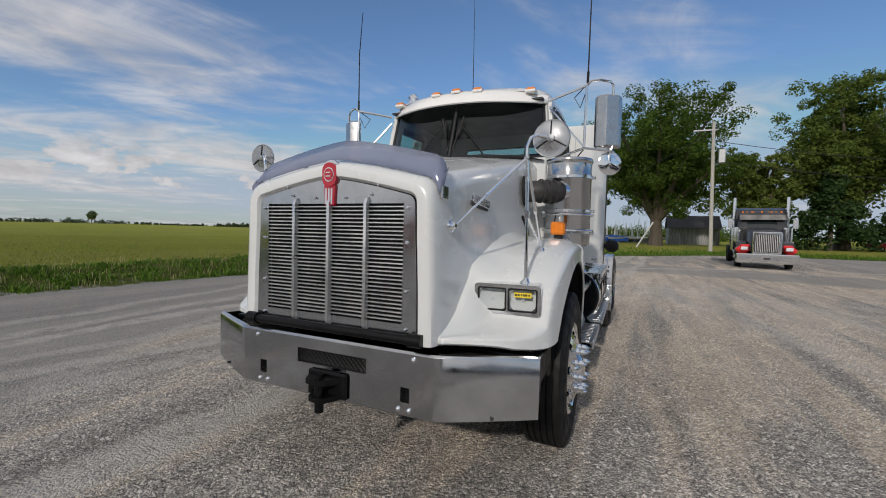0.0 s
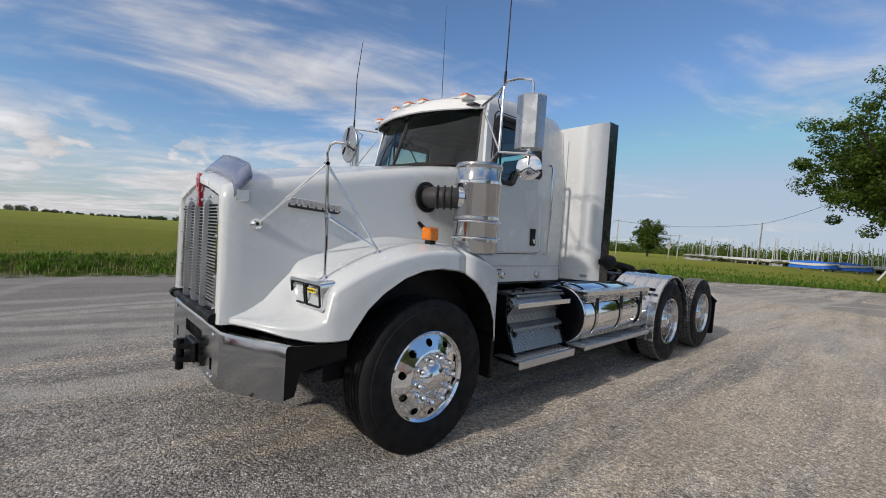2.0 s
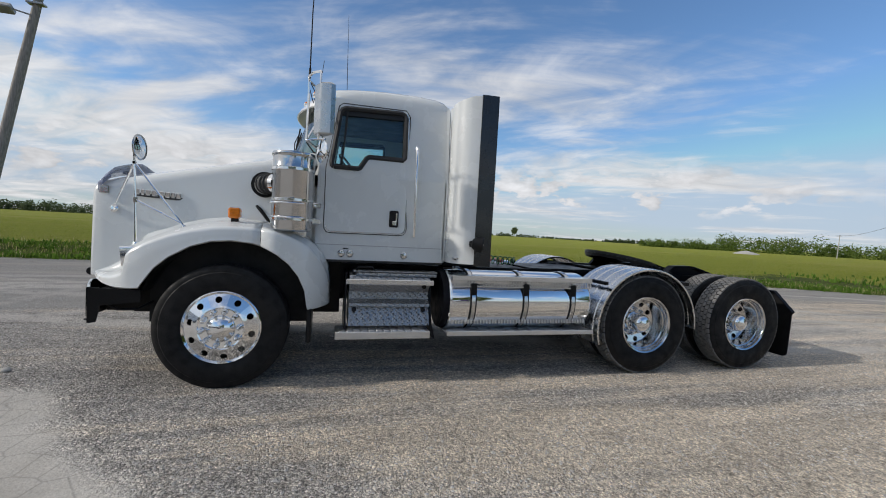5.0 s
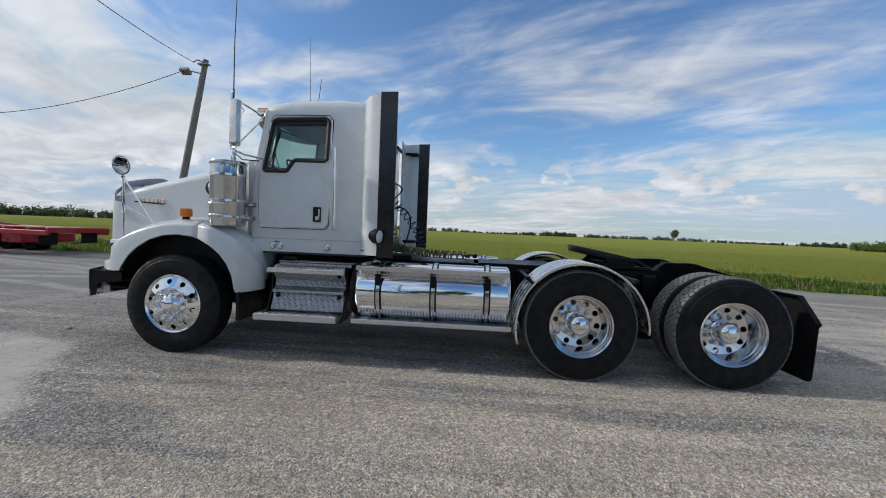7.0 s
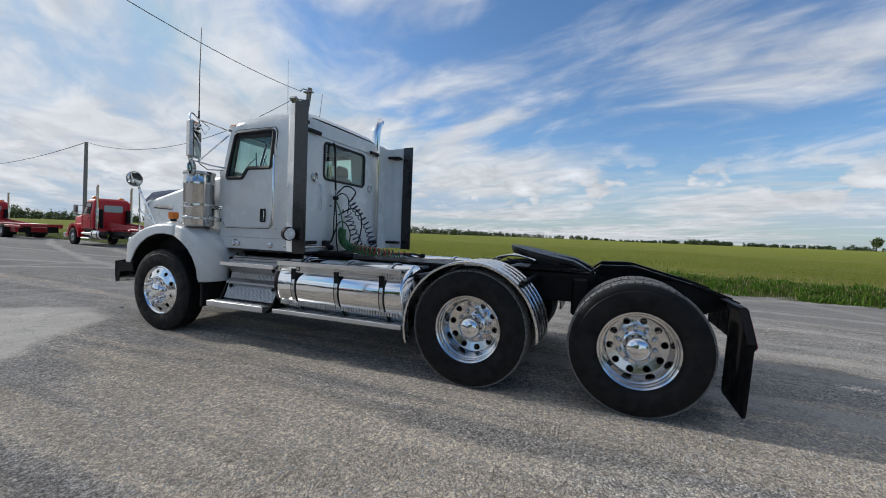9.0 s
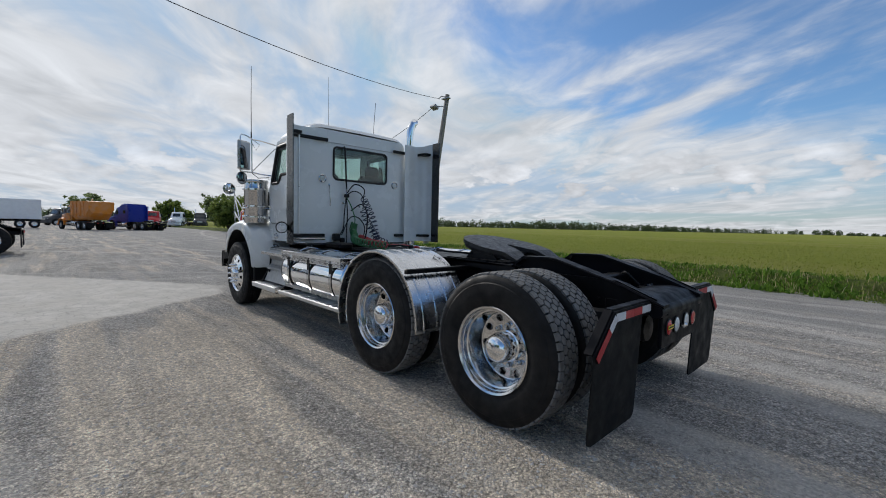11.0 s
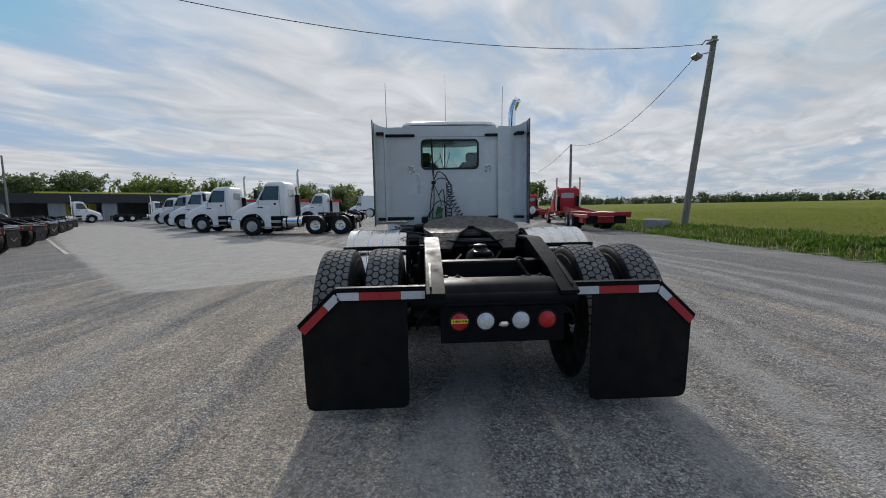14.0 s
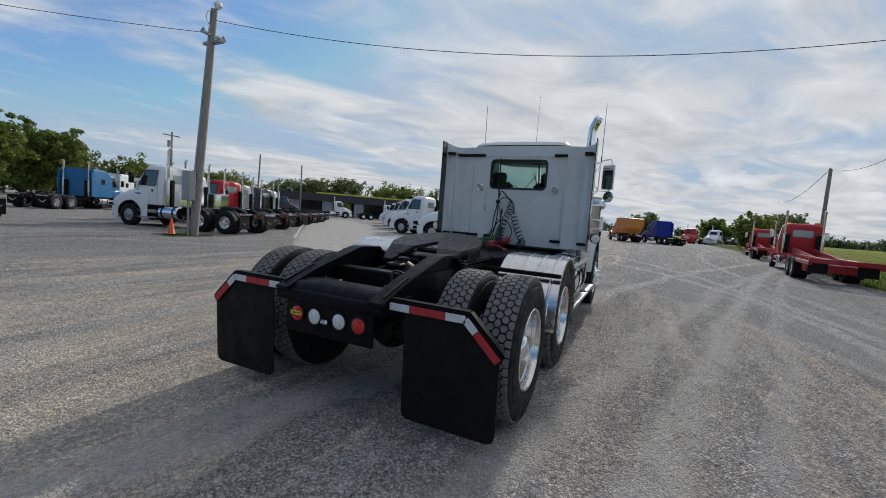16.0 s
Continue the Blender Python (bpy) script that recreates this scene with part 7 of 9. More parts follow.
def suzie_lines():
    stick = Geo().tube([(1.965, -0.30, 2.455), (1.985, -0.295, 2.42), (1.995, -0.285, 2.1), (2.0, -0.275, 1.86)], [0.012, 0.014, 0.012, 0.012], 8)
    ob = part("hose_holder", stick, M_plastic, truck, "black sprung hose holder on the cab back")
    part("spring", coil([(2.0, -0.275, 1.86), (2.0, -0.272, 1.78)], 8, 0.012, 0.003), M_steel, ob)
    part("hose_clip", Geo().box(1.98, 2.03, -0.31, -0.24, 1.735, 1.785, 0.01), M_plastic, ob)
    part("green_hose", Geo().tube(smooth_path([(2.0, -0.28, 1.75), (2.03, -0.22, 1.62), (2.04, -0.16, 1.45), (2.05, -0.17, 1.36)], 20), 0.008, 6), M_green_hose, truck, "green air hose")
    part("green_hose", coil([(2.05, -0.17, 1.37), (2.06, -0.20, 1.28), (2.1, -0.20, 1.20), (2.28, -0.30, 1.14), (2.6, -0.34, 1.11), (3.0, -0.26, 1.09)], 30, 0.046, 0.0075), M_green_hose, truck, "coiled green air hose lying on the deck")
    part("red_hose", coil([(2.02, -0.05, 1.16), (2.2, -0.06, 1.13), (2.45, -0.14, 1.11), (2.75, -0.12, 1.09)], 22, 0.042, 0.0085), M_red_hose, truck, "coiled red air hose lying on the deck")
    part("blue_cable", coil([(2.0, 0.0, 1.58), (2.03, 0.05, 1.42), (2.06, 0.13, 1.26), (2.1, 0.2, 1.14), (2.3, 0.2, 1.09)], 11, 0.05, 0.007), M_blue_hose, truck, "dark coiled trailer cable")
    for pts in ([(2.0, -0.275, 1.77), (2.02, -0.17, 1.83), (2.03, -0.06, 1.80), (2.02, 0.0, 1.70), (2.0, 0.0, 1.58)], [(2.0, -0.28, 1.75), (2.02, -0.32, 1.5), (2.03, -0.34, 1.3), (2.02, -0.42, 1.15)],
                [(2.02, -0.36, 1.2), (2.03, -0.24, 1.44), (2.04, -0.1, 1.45), (2.05, 0.0, 1.32), (2.05, -0.02, 1.15)], [(2.0, -0.275, 1.76), (2.02, -0.27, 1.5), (2.05, -0.30, 1.25), (2.1, -0.33, 1.08)]):
        part("air_line", Geo().tube(smooth_path(pts, 24), 0.008, 6), M_plastic, truck, "black looping air line")
    part("coupling", Geo().tube([(3.0, -0.26, 1.09), (3.06, -0.12, 1.10), (3.1, 0.02, 1.075)], 0.012, 6).box(3.08, 3.14, 0.0, 0.05, 1.05, 1.10, 0.01), M_plastic, truck)
    part("coupling", Geo().tube([(2.75, -0.12, 1.09), (2.9, 0.10, 1.09), (3.0, 0.2, 1.06)], 0.012, 6).box(2.98, 3.05, 0.18, 0.23, 1.04, 1.08, 0.01), M_red_hose, truck)
    part("blue_cable", coil([(2.06, -0.03, 1.74), (2.18, -0.03, 1.60), (2.34, -0.05, 1.42), (2.42, -0.06, 1.24), (2.48, -0.06, 1.12)], 13, 0.045, 0.007), M_blue_hose, truck, "dark coiled cable hanging behind the fairing")
    for pts in ([(2.0, -0.27, 1.80), (2.10, -0.20, 1.92), (2.18, -0.10, 1.86), (2.06, -0.03, 1.74)], [(2.0, -0.20, 1.55), (2.18, -0.14, 1.64), (2.30, -0.12, 1.5), (2.24, -0.10, 1.2), (2.1, -0.1, 1.06)]):
        part("air_line", Geo().tube(smooth_path(pts, 24), 0.009, 6), M_plastic, truck, "black looping air line")
    part("junction_box", Geo().box(1.955, 2.03, -0.48, -0.38, 1.12, 1.22, 0.015).box(1.955, 2.02, -0.36, -0.30, 1.10, 1.16, 0.01), M_plastic, truck)
    for y, z in ((-0.30, 1.66), (-0.03, 1.62), (-0.52, 1.9)):
        part("cab_button", Geo().lathe([(0, 0.018), (0.008, 0.016), (0.010, 0.0)], (1.945, y, z), (1, 0, 0), 12), M_steel, truck)
    part("wall_rod", Geo().tube([(1.955, -0.52, 1.90), (1.965, -0.52, 1.88), (1.965, -0.51, 1.62), (1.955, -0.51, 1.6)], 0.006, 6), M_steel, truck)


chassis()
for side in (-1, 1):
    fuel_tank(side)
    step_box(side)
fifth_wheel()
wheel_covers()
suzie_lines()


# ---- parked trucks ----
def paint(name, col, dirt=0.15):
    return material(name, col, 0.34, 0, 0.15, spec=0.35, grain=0.04, grain_scale=3, dirt_amount=dirt, dirt=(0.35, 0.33, 0.30), dirt_scale=1.2)


P_white = paint("fleet white", (0.80, 0.81, 0.81), 0.06)
P_cream = paint("dull white", (0.58, 0.58, 0.57))
P_red = paint("fire red paint", (0.48, 0.010, 0.018), 0.06)
P_blue = paint("royal blue paint", (0.012, 0.03, 0.30), 0.05)
P_teal = paint("teal blue paint", (0.018, 0.15, 0.34), 0.06)
P_purple = paint("purple paint", (0.07, 0.03, 0.16))
P_orange = paint("orange truck paint", (0.62, 0.20, 0.012), 0.35)
P_dark = paint("charcoal paint", (0.035, 0.036, 0.042))
P_redrail = paint("red deck frame paint", (0.34, 0.012, 0.02), 0.12)
M_window = material("dark window glass", (0.02, 0.025, 0.028), 0.08, 0, 0.5, spec=0.7)
# opaque pane: daylight seen through the cab is put into its pale green
M_seethrough_pane = material("opaque pane paled for light seen through", (0.30, 0.38, 0.36), 0.06, 0, 0.6, spec=0.7)
M_silver = material("dull aluminium sheet", (0.48, 0.49, 0.50), 0.35, 0.9, grain=0.1, grain_scale=6)

far_tyre = Geo().lathe([(-0.13, 0.27), (-0.14, 0.36), (-0.13, 0.48), (-0.11, 0.51), (0.11, 0.51), (0.13, 0.48), (0.14, 0.36), (0.13, 0.27)], n=28).mesh("tyre", M_tyre)
far_disc = Geo().lathe([(-0.125, 0.30), (-0.105, 0.27), (-0.10, 0.20), (-0.12, 0.16), (-0.12, 0.11), (-0.17, 0.09), (-0.18, 0.0)], n=28).mesh("wheel", M_silver)
far_deep = Geo().lathe([(-0.125, 0.30), (-0.105, 0.27), (-0.0, 0.25), (0.02, 0.2), (0.02, 0.12), (-0.09, 0.10), (-0.10, 0.0)], n=28).mesh("wheel", M_alu)


def add_wheel(parent, x, y, s, deep):
    w = part("wheel", far_deep if deep else far_disc, None, parent, "aluminium truck wheel")
    w.matrix_basis = pose(x, y, 0.50, 0, 17 * x, 0 if s < 0 else 180)
    part("tyre", far_tyre, None, w)
    return w


def parked_truck(at, rz, col, label, sleeper=0.0, wb=5.2, stack=1, aero=True, deck="fifth", name="semi_truck", long_nose=0.0, hood_col=None, tall=3.42):
    """A parked conventional truck; its front axle is at the given place and it points to its own -x."""
    t = thing(name, label, "truck", at, rz, "parked trucks")
    n = long_nose
    # bonnet with wings
    g = Geo()
    if aero:
        rows = []
        for x in (-1.14, -1.11, -1.04, -0.92, -0.78, -0.64, -0.55, -0.42, -0.25, 0.0, 0.25, 0.42, 0.55, 0.63, 0.635, 0.80, 0.98):
            w, zs, zt = lerp_table(((-1.14, 0.72, 0.93, 1.0), (-1.11, 0.88, 0.98, 1.12), (-1.04, 1.0, 1.03, 1.26), (-0.92, 1.07, 1.08, 1.38), (-0.64, 1.12, 1.17, 1.55), (-0.25, 1.13, 1.25, 1.74), (0.25, 1.12, 1.30, 1.90), (0.63, 1.09, 1.32, 1.92), (0.98, 1.05, 1.26, 1.90)), x)
            zl = 0.88 if x < -0.63 else 0.53 + math.sqrt(max(0.0, 0.63 ** 2 - x * x)) if x < 0.632 else 0.36
            zl = min(zl, zs - 0.03)
            half = [(-w, zl), (-w - 0.01, (zl + zs) / 2), (-w, zs)]
            half += [(-w + (w - 0.02) * (1 - math.cos(a) ** 0.85), zs + (zt - zs) * math.sin(a) ** 0.62) for a in np.linspace(0.12, 1.45, 11)]
            rows.append([(x, y, z) for y, z in half + [(0, zt)] + [(-y, z) for y, z in half[::-1]]])
        g.loft(rows, False)
        g.add(rows[0], [tuple(range(len(rows[0])))])
    else:
        for x, w, zt in ((-1.05 - n, 0.56, 1.72), (-1.0 - n, 0.60, 1.78), (0.2, 0.66, 1.90), (0.95, 0.78, 1.98)):
            half = [(-w - 0.02, 0.85), (-w, zt - 0.12), (-w * 0.9, zt - 0.03), (-w * 0.6, zt), (0, zt + 0.02)]
            row = [(x, y, z) for y, z in half + [(-y, z) for y, z in half[-2::-1]]]
            rows = rows + [row] if x > -1.05 - n else [row]
        g.loft(rows, False)
    hood = part("hood", g, hood_col or col, t, "painted bonnet", 50)
    for s in (-1, 1):
        arch = [(0.02 + 0.62 * math.cos(a), 0.56 + 0.62 * math.sin(a)) for a in np.linspace(-0.1, math.pi + 0.1, 14)]
        outer = [(0.02 + 0.76 * math.cos(a), 0.58 + 0.74 * math.sin(a)) for a in np.linspace(math.pi + 0.1, -0.1, 14)]
        if not aero:
            part("front_fender", Geo().prism(arch + outer, "y", s * 0.72, s * 1.12), hood_col or col, t)
        part("arch_liner", Geo().box(-0.55, 0.6, s * 0.5, s * 0.74, 0.5, 1.1), M_plastic, t)
        add_wheel(t, 0.0, s * 1.0, s, False)
    if aero:
        skirt = part("bumper", Geo().prism([(-1.20, 0.46), (-1.16, 0.36), (-0.66, 0.31), (-0.64, 0.87), (-1.14, 0.885), (-1.20, 0.82)], "y", -0.80, 0.80).loft([[(x, y, z) for x, z in ((min(f + 0.06, -0.64), 0.35), (f, 0.42), (f - 0.015, 0.62), (f, 0.84), (f + 0.03, 0.88), (-0.63, 0.87), (-0.63, 0.32))] for f, y in ((-1.19, -0.79), (-1.15, -0.93), (-1.06, -1.04), (-0.92, -1.10), (-0.74, -1.12))]).loft([[(x, y, z) for x, z in ((min(f + 0.06, -0.64), 0.35), (f, 0.42), (f - 0.015, 0.62), (f, 0.84), (f + 0.03, 0.88), (-0.63, 0.87), (-0.63, 0.32))] for f, y in ((-1.19, 0.79), (-1.15, 0.93), (-1.06, 1.04), (-0.92, 1.10), (-0.74, 1.12))]), col, t, "deep rounded painted front bumper", 30)
        part("bumper_gap", Geo().box(-1.17, -0.645, -1.085, 1.085, 0.875, 0.905), M_plastic, skirt)
        for s in (-1, 1):
            part("side_vent", Geo().box(0.30, 0.62, s * 1.075, s * 1.10, 1.47, 1.53, 0.01), M_plastic, t)
            lip = [(0.02 + r_ * math.cos(a), 0.56 + r_ * math.sin(a)) for r_, w_ in ((0.585, 1), (0.635, -1)) for a in np.linspace(-0.1, math.pi + 0.1, 14)[::w_]]
            part("arch_lip", Geo().prism(lip, "y", s * 0.74, s * 1.126), M_plastic, t, "black wheel-arch edge")
    else:
        part("bumper", Geo().box(-1.30 - n, -1.05 - n, -1.12, 1.12, 0.42, 0.72, 0.06), M_chrome, t, "front bumper")
    part("grille", Geo().box(-1.16 - n, -1.10 - n, -0.42, 0.42, 0.80, 1.25 if aero else 1.70, 0.03), M_silver, t, "bright grille")
    for s in (-1, 1):
        part("headlight", Geo().box(-1.12 - n, -0.95 - n, s * 0.70, s * 0.98, 0.88, 1.04, 0.03) if not aero else Geo().box(-1.09, -0.9, s * 0.72, s * 0.97, 0.98, 1.13, 0.03), M_clear, t, "clear headlight")
    setback = 0.68 if aero else 0.0

    def cpart(name, geo, mat, parent, label="", smooth=35):
        return part(name, geo.moved(Matrix.Translation((-setback, 0, 0))), mat, parent, label, smooth)

    # cab
    rows = []
    for z, x0, x1, w, r in ((1.0, 0.85, 2.42, 1.02, 0.06), (1.8, 0.90, 2.45, 1.04, 0.08), (1.95, 0.96, 2.45, 1.03, 0.10), (2.30, 1.14, 2.45, 0.985, 0.12), (2.60, 1.30, 2.44, 0.945, 0.14), (2.72, 1.36, 2.42, 0.915, 0.17), (2.80, 1.44, 2.38, 0.86, 0.2), (2.85, 1.56, 2.30, 0.76, 0.22), (2.875, 1.72, 2.16, 0.58, 0.2)):
        rows.append([(x, y, z) for x, y in rounded(x0, x1, -w, w, r, 4)])
    cabo = cpart("cab", Geo().loft(rows), col, t, "painted cab", 40)
    visor = [(1.40 + 0.05 * (y / 0.86) ** 2, y) for y in np.linspace(-0.86, 0.86, 9)]
    cpart("sun_visor", Geo().loft([[(x + 0.02, y, 2.70), (x - 0.20, y, 2.585), (x - 0.19, y, 2.57), (x + 0.03, y, 2.66)] for x, y in visor]), col, cabo, "painted visor over the windscreen", 40)
    for k in range(5):
        cpart("marker_lamp", Geo().box(1.47, 1.57, -0.62 + k * 0.3, -0.56 + k * 0.3, 2.80, 2.85, 0.012), M_amber, cabo)
    rows = []
    for y in np.linspace(-0.86, 0.86, 7):
        rows.append([(0.965 + 0.06 * (y / 0.86) ** 4, y * 1.04, 2.0), (1.10 + 0.06 * (y / 0.86) ** 4, y * 1.015, 2.26), (1.265 + 0.07 * (y / 0.86) ** 4, y * 0.965, 2.57)])
    cpart("windscreen", Geo().loft(rows, False), M_window, cabo, "dark windscreen")
    for s in (-1, 1):
        cpart("window", Geo().loft([[(1.12, s * 1.043, 1.90), (2.10, s * 1.043, 1.90), (2.10, s * 0.960, 2.56), (2.08, s * 0.957, 2.58), (1.46, s * 0.957, 2.58)], [(1.12, s * 1.0, 1.90), (2.10, s * 1.0, 1.90), (2.10, s * 0.92, 2.56), (2.08, s * 0.92, 2.58), (1.46, s * 0.92, 2.58)]]), M_window, cabo, "dark door window")
        cpart("door_seam", Geo().tube([(1.06, s * 1.038, 1.1), (1.06, s * 1.042, 1.8), (1.42, s * 0.955, 2.62), (2.14, s * 0.955, 2.62), (2.17, s * 1.042, 1.8), (2.17, s * 1.03, 1.1)], 0.009, 4), M_seal, cabo)
        cpart("window_rubber", Geo().tube([(1.12, s * 1.046, 1.895), (2.10, s * 1.046, 1.895), (2.105, s * 0.964, 2.56), (2.08, s * 0.960, 2.585), (1.45, s * 0.960, 2.585), (1.12, s * 1.046, 1.895)], 0.016, 5), M_seal, cabo)
        cpart("sill", Geo().box(0.98, 2.45, s * 0.9, s * 1.045, 0.96, 1.03), M_plastic, cabo, "black cab sill")
        cpart("door_handle", Geo().box(1.84, 1.96, s * 1.03, s * 1.055, 1.62, 1.72, 0.01), M_plastic, cabo)
        mr = cpart("side_mirror", Geo().box(0.98, 1.10, s * 1.22, s * 1.44, 1.95, 2.45, 0.03), M_plastic if aero else M_alu, t, "tall door mirror")
        for za in (2.0, 2.4):
            cpart("mirror_arm", Geo().tube([(1.12, s * 1.0, za + 0.01), (1.04, s * 1.32, za)], 0.015, 6), M_plastic, mr)
    end = 2.45
    if sleeper:
        rows = []
        for z, w, k in ((1.0, 1.16, 0.0), (2.5, 1.18, 0.0), (tall - 0.12, 1.14, 0.05), (tall, 1.05, 0.15)):
            rows.append([(2.05 + k * 2.2 + (0.0 if z < 2.8 else 0.35 if z < tall - 0.06 else 0.6), -w, z), (2.05 + sleeper + 0.4, -w, z), (2.05 + sleeper + 0.4, w, z), (2.05 + k * 2.2 + (0.0 if z < 2.8 else 0.35 if z < tall - 0.06 else 0.6), w, z)])
        sl = cpart("sleeper", Geo().loft(rows), col, t, "tall sleeper box", 25)
        for s in (-1, 1):
            cpart("window", Geo().box(2.9, 3.3, s * 1.17, s * 1.195, 2.0, 2.4, 0.01), M_window, sl)
            cpart("fairing", Geo().box(2.4 + sleeper, 2.75 + sleeper, s * 1.14, s * 1.20, 1.0, tall - 0.22, 0.02), col, sl)
        end = 2.45 + sleeper
    else:
        cpart("window", Geo().prism(rounded(-0.48, 0.48, 2.06, 2.46, 0.07), "x", 2.44, 2.462), M_seethrough_pane, cabo, "opaque rear cab window, paled for the light seen through it")
    # chassis
    tail = wb + 1.45
    part("frame_rail", Geo().box(-0.9, tail, -0.46, -0.38, 0.68, 0.95, 0.01).box(-0.9, tail, 0.38, 0.46, 0.68, 0.95, 0.01).box(tail - 0.1, tail, -0.46, 0.46, 0.7, 0.92, 0.01).box(1.0, 3.0, -0.5, 0.5, 0.6, 1.0, 0.03), M_black, t, "black chassis")
    for x in (wb - 0.66, wb + 0.66):
        for s in (-1, 1):
            add_wheel(t, x, s * 1.09, s, True)
            add_wheel(t, x, s * 0.76, s, True)
    for s in (-1, 1):
        tank = Geo().lathe([(2.25, 0.0), (2.26, 0.27), (2.3, 0.30), (3.25, 0.30), (3.29, 0.27), (3.3, 0.0)], (0, s * 0.82, 0.70), (1, 0, 0), 26)
        cpart("fuel_tank", tank, M_chrome, t, "round polished fuel tank")
        cpart("step", Geo().box(1.05, 2.15, s * 0.70, s * 1.12, 0.42, 0.47, 0.01).box(1.05, 2.15, s * 0.70, s * 1.06, 0.66, 0.80, 0.01), M_silver, t, "cab steps")
        cpart("step_backing", Geo().box(1.0, 2.2, s * 0.5, s * 0.92, 0.42, 0.97, 0.02), M_black, t)
        for x_ in (2.45, 3.05):
            cpart("tank_strap", Geo().lathe([(x_, 0.0), (x_, 0.312), (x_ + 0.07, 0.312), (x_ + 0.07, 0.0)], (0, s * 0.82, 0.70), (1, 0, 0), 26), M_black, t)
    if stack:
        for s in ((-1, 1) if stack == 2 else (1,) if stack == 1 else (-1,)):
            cpart("exhaust_pipe", Geo().cyl((end + 0.15, s * 0.88, 1.0), (end + 0.15, s * 0.88, 2.25), 0.085, 16).tube([(end + 0.15, s * 0.88, 2.2), (end + 0.15, s * 0.88, 3.5), (end + 0.24, s * 0.88, 3.64)], 0.062, 12), M_chrome, t, "upright chrome exhaust stack")
            cpart("exhaust_guard", Geo().box(end + 0.03, end + 0.27, s * 0.62, s * 0.80, 0.95, 2.2, 0.02), M_black, t, "black bracket behind the cab")
    if deck == "fifth":
        plate = [(wb + 0.45 * math.cos(a), 0.45 * math.sin(a)) for a in np.linspace(0.5, 5.78, 20)]
        part("fifth_wheel", Geo().prism(plate, "z", 1.12, 1.17).box(wb - 0.3, wb + 0.3, -0.4, 0.4, 0.95, 1.12, 0.02), M_fifth, t, "black fifth-wheel plate")
        for s in (-1, 1):
            part("tail_ramp", Geo().prism([(wb + 0.5, 0.95), (wb + 0.55, 1.10), (wb + 0.8, 1.10), (tail, 0.84), (tail, 0.78)], "y", s * 0.36, s * 0.46), M_black, t)
    for s in (-1, 1):
        part("mud_flap", Geo().box(tail - 0.06, tail - 0.03, s * 0.56, s * 1.22, 0.25, 0.90, 0.01), M_flap, t, "black mud flap")
        part("flap_bar", Geo().box(tail - 0.03, tail + 0.0, s * 0.45, s * 1.22, 0.86, 0.94, 0.01), M_chrome, t)
        if deck == "fifth":
            mark = [(0.66, 0.62), (0.89, 0.44), (1.12, 0.62), (1.12, 0.66), (0.89, 0.48), (0.66, 0.66)]
            part("flap_mark", Geo().prism([(s * u, v) for u, v in mark], "x", tail - 0.03, tail - 0.024), M_chrome, t, "bright V on the mud flap")
        part("tail_lamp", Geo().lathe([(0, 0.05), (0.012, 0.05), (0.016, 0.0)], (tail, s * 0.25, 0.8), (1, 0, 0), 14), M_red, t)
    return t, tail, end


# row of white tractors standing broadside
parked_truck((-14.9, -9.5, 0), 90, P_white, "white aerodynamic day-cab tractor parked broadside", stack=1, wb=4.0)
parked_truck((-19.2, -14.3, 0), 90, P_white, "white aerodynamic day-cab tractor behind another", stack=1, wb=4.0)
parked_truck((-25.5, -19.0, 0), 90, P_white, "white day-cab truck in the row", stack=1, wb=4.0)
parked_truck((-32.5, -24.0, 0), 90, P_cream, "dull white day-cab truck in the row", stack=1, wb=4.0)
parked_truck((-40.0, -29.5, 0), 90, P_white, "white truck at the end of the row", stack=1, wb=4.0)
parked_truck((-33.5, -11.6, 0), 90, P_white, "white day-cab truck parked farther back", stack=1, wb=4.0)
# row of tractors seen from behind their tails
first_row = parked_truck((-3.7, -19.9, 0), 103, P_white, "white tractor with twin exhaust pipes by a pole", stack=2, wb=4.6, aero=True)[0]
for s_ in (-1, 1):
    part("tool_box", Geo().box(2.75, 3.55, s_ * 0.50, s_ * 1.08, 1.02, 1.75, 0.04), M_chrome, first_row, "polished box behind the cab")
for k_, (pc, pl) in enumerate(((P_white, "white tractor in a row of parked trucks"), (P_red, "red tractor in a row of parked trucks"), (P_cream, "pale grey tractor in a row of parked trucks"), (P_dark, "dark tractor in a row of parked trucks"), (P_white, "white tractor at the end of a row"))):
    parked_truck((-7.2 - 3.9 * k_, -24.2 - 2.75 * k_, 0), 103, pc, pl, stack=2, wb=6.4, aero=k_ % 2 == 0)
parked_truck((2.6, -27.3, 0), 93, P_purple, "purple tractor with chrome mud flap bars", stack=2, wb=4.9, aero=False)
parked_truck((-11.0, -39.0, 0), 32, P_teal, "teal sleeper tractor with a tall cab", sleeper=1.6, wb=6.3, stack=2, tall=3.1)
parked_truck((-15.5, -44.5, 0), 32, P_white, "white sleeper tractor behind a teal one", sleeper=1.4, wb=6.2, stack=2, tall=3.2)
parked_truck((-20.5, -49.5, 0), 32, P_white, "white sleeper tractor far back", sleeper=1.4, wb=6.2, stack=2, tall=3.2)
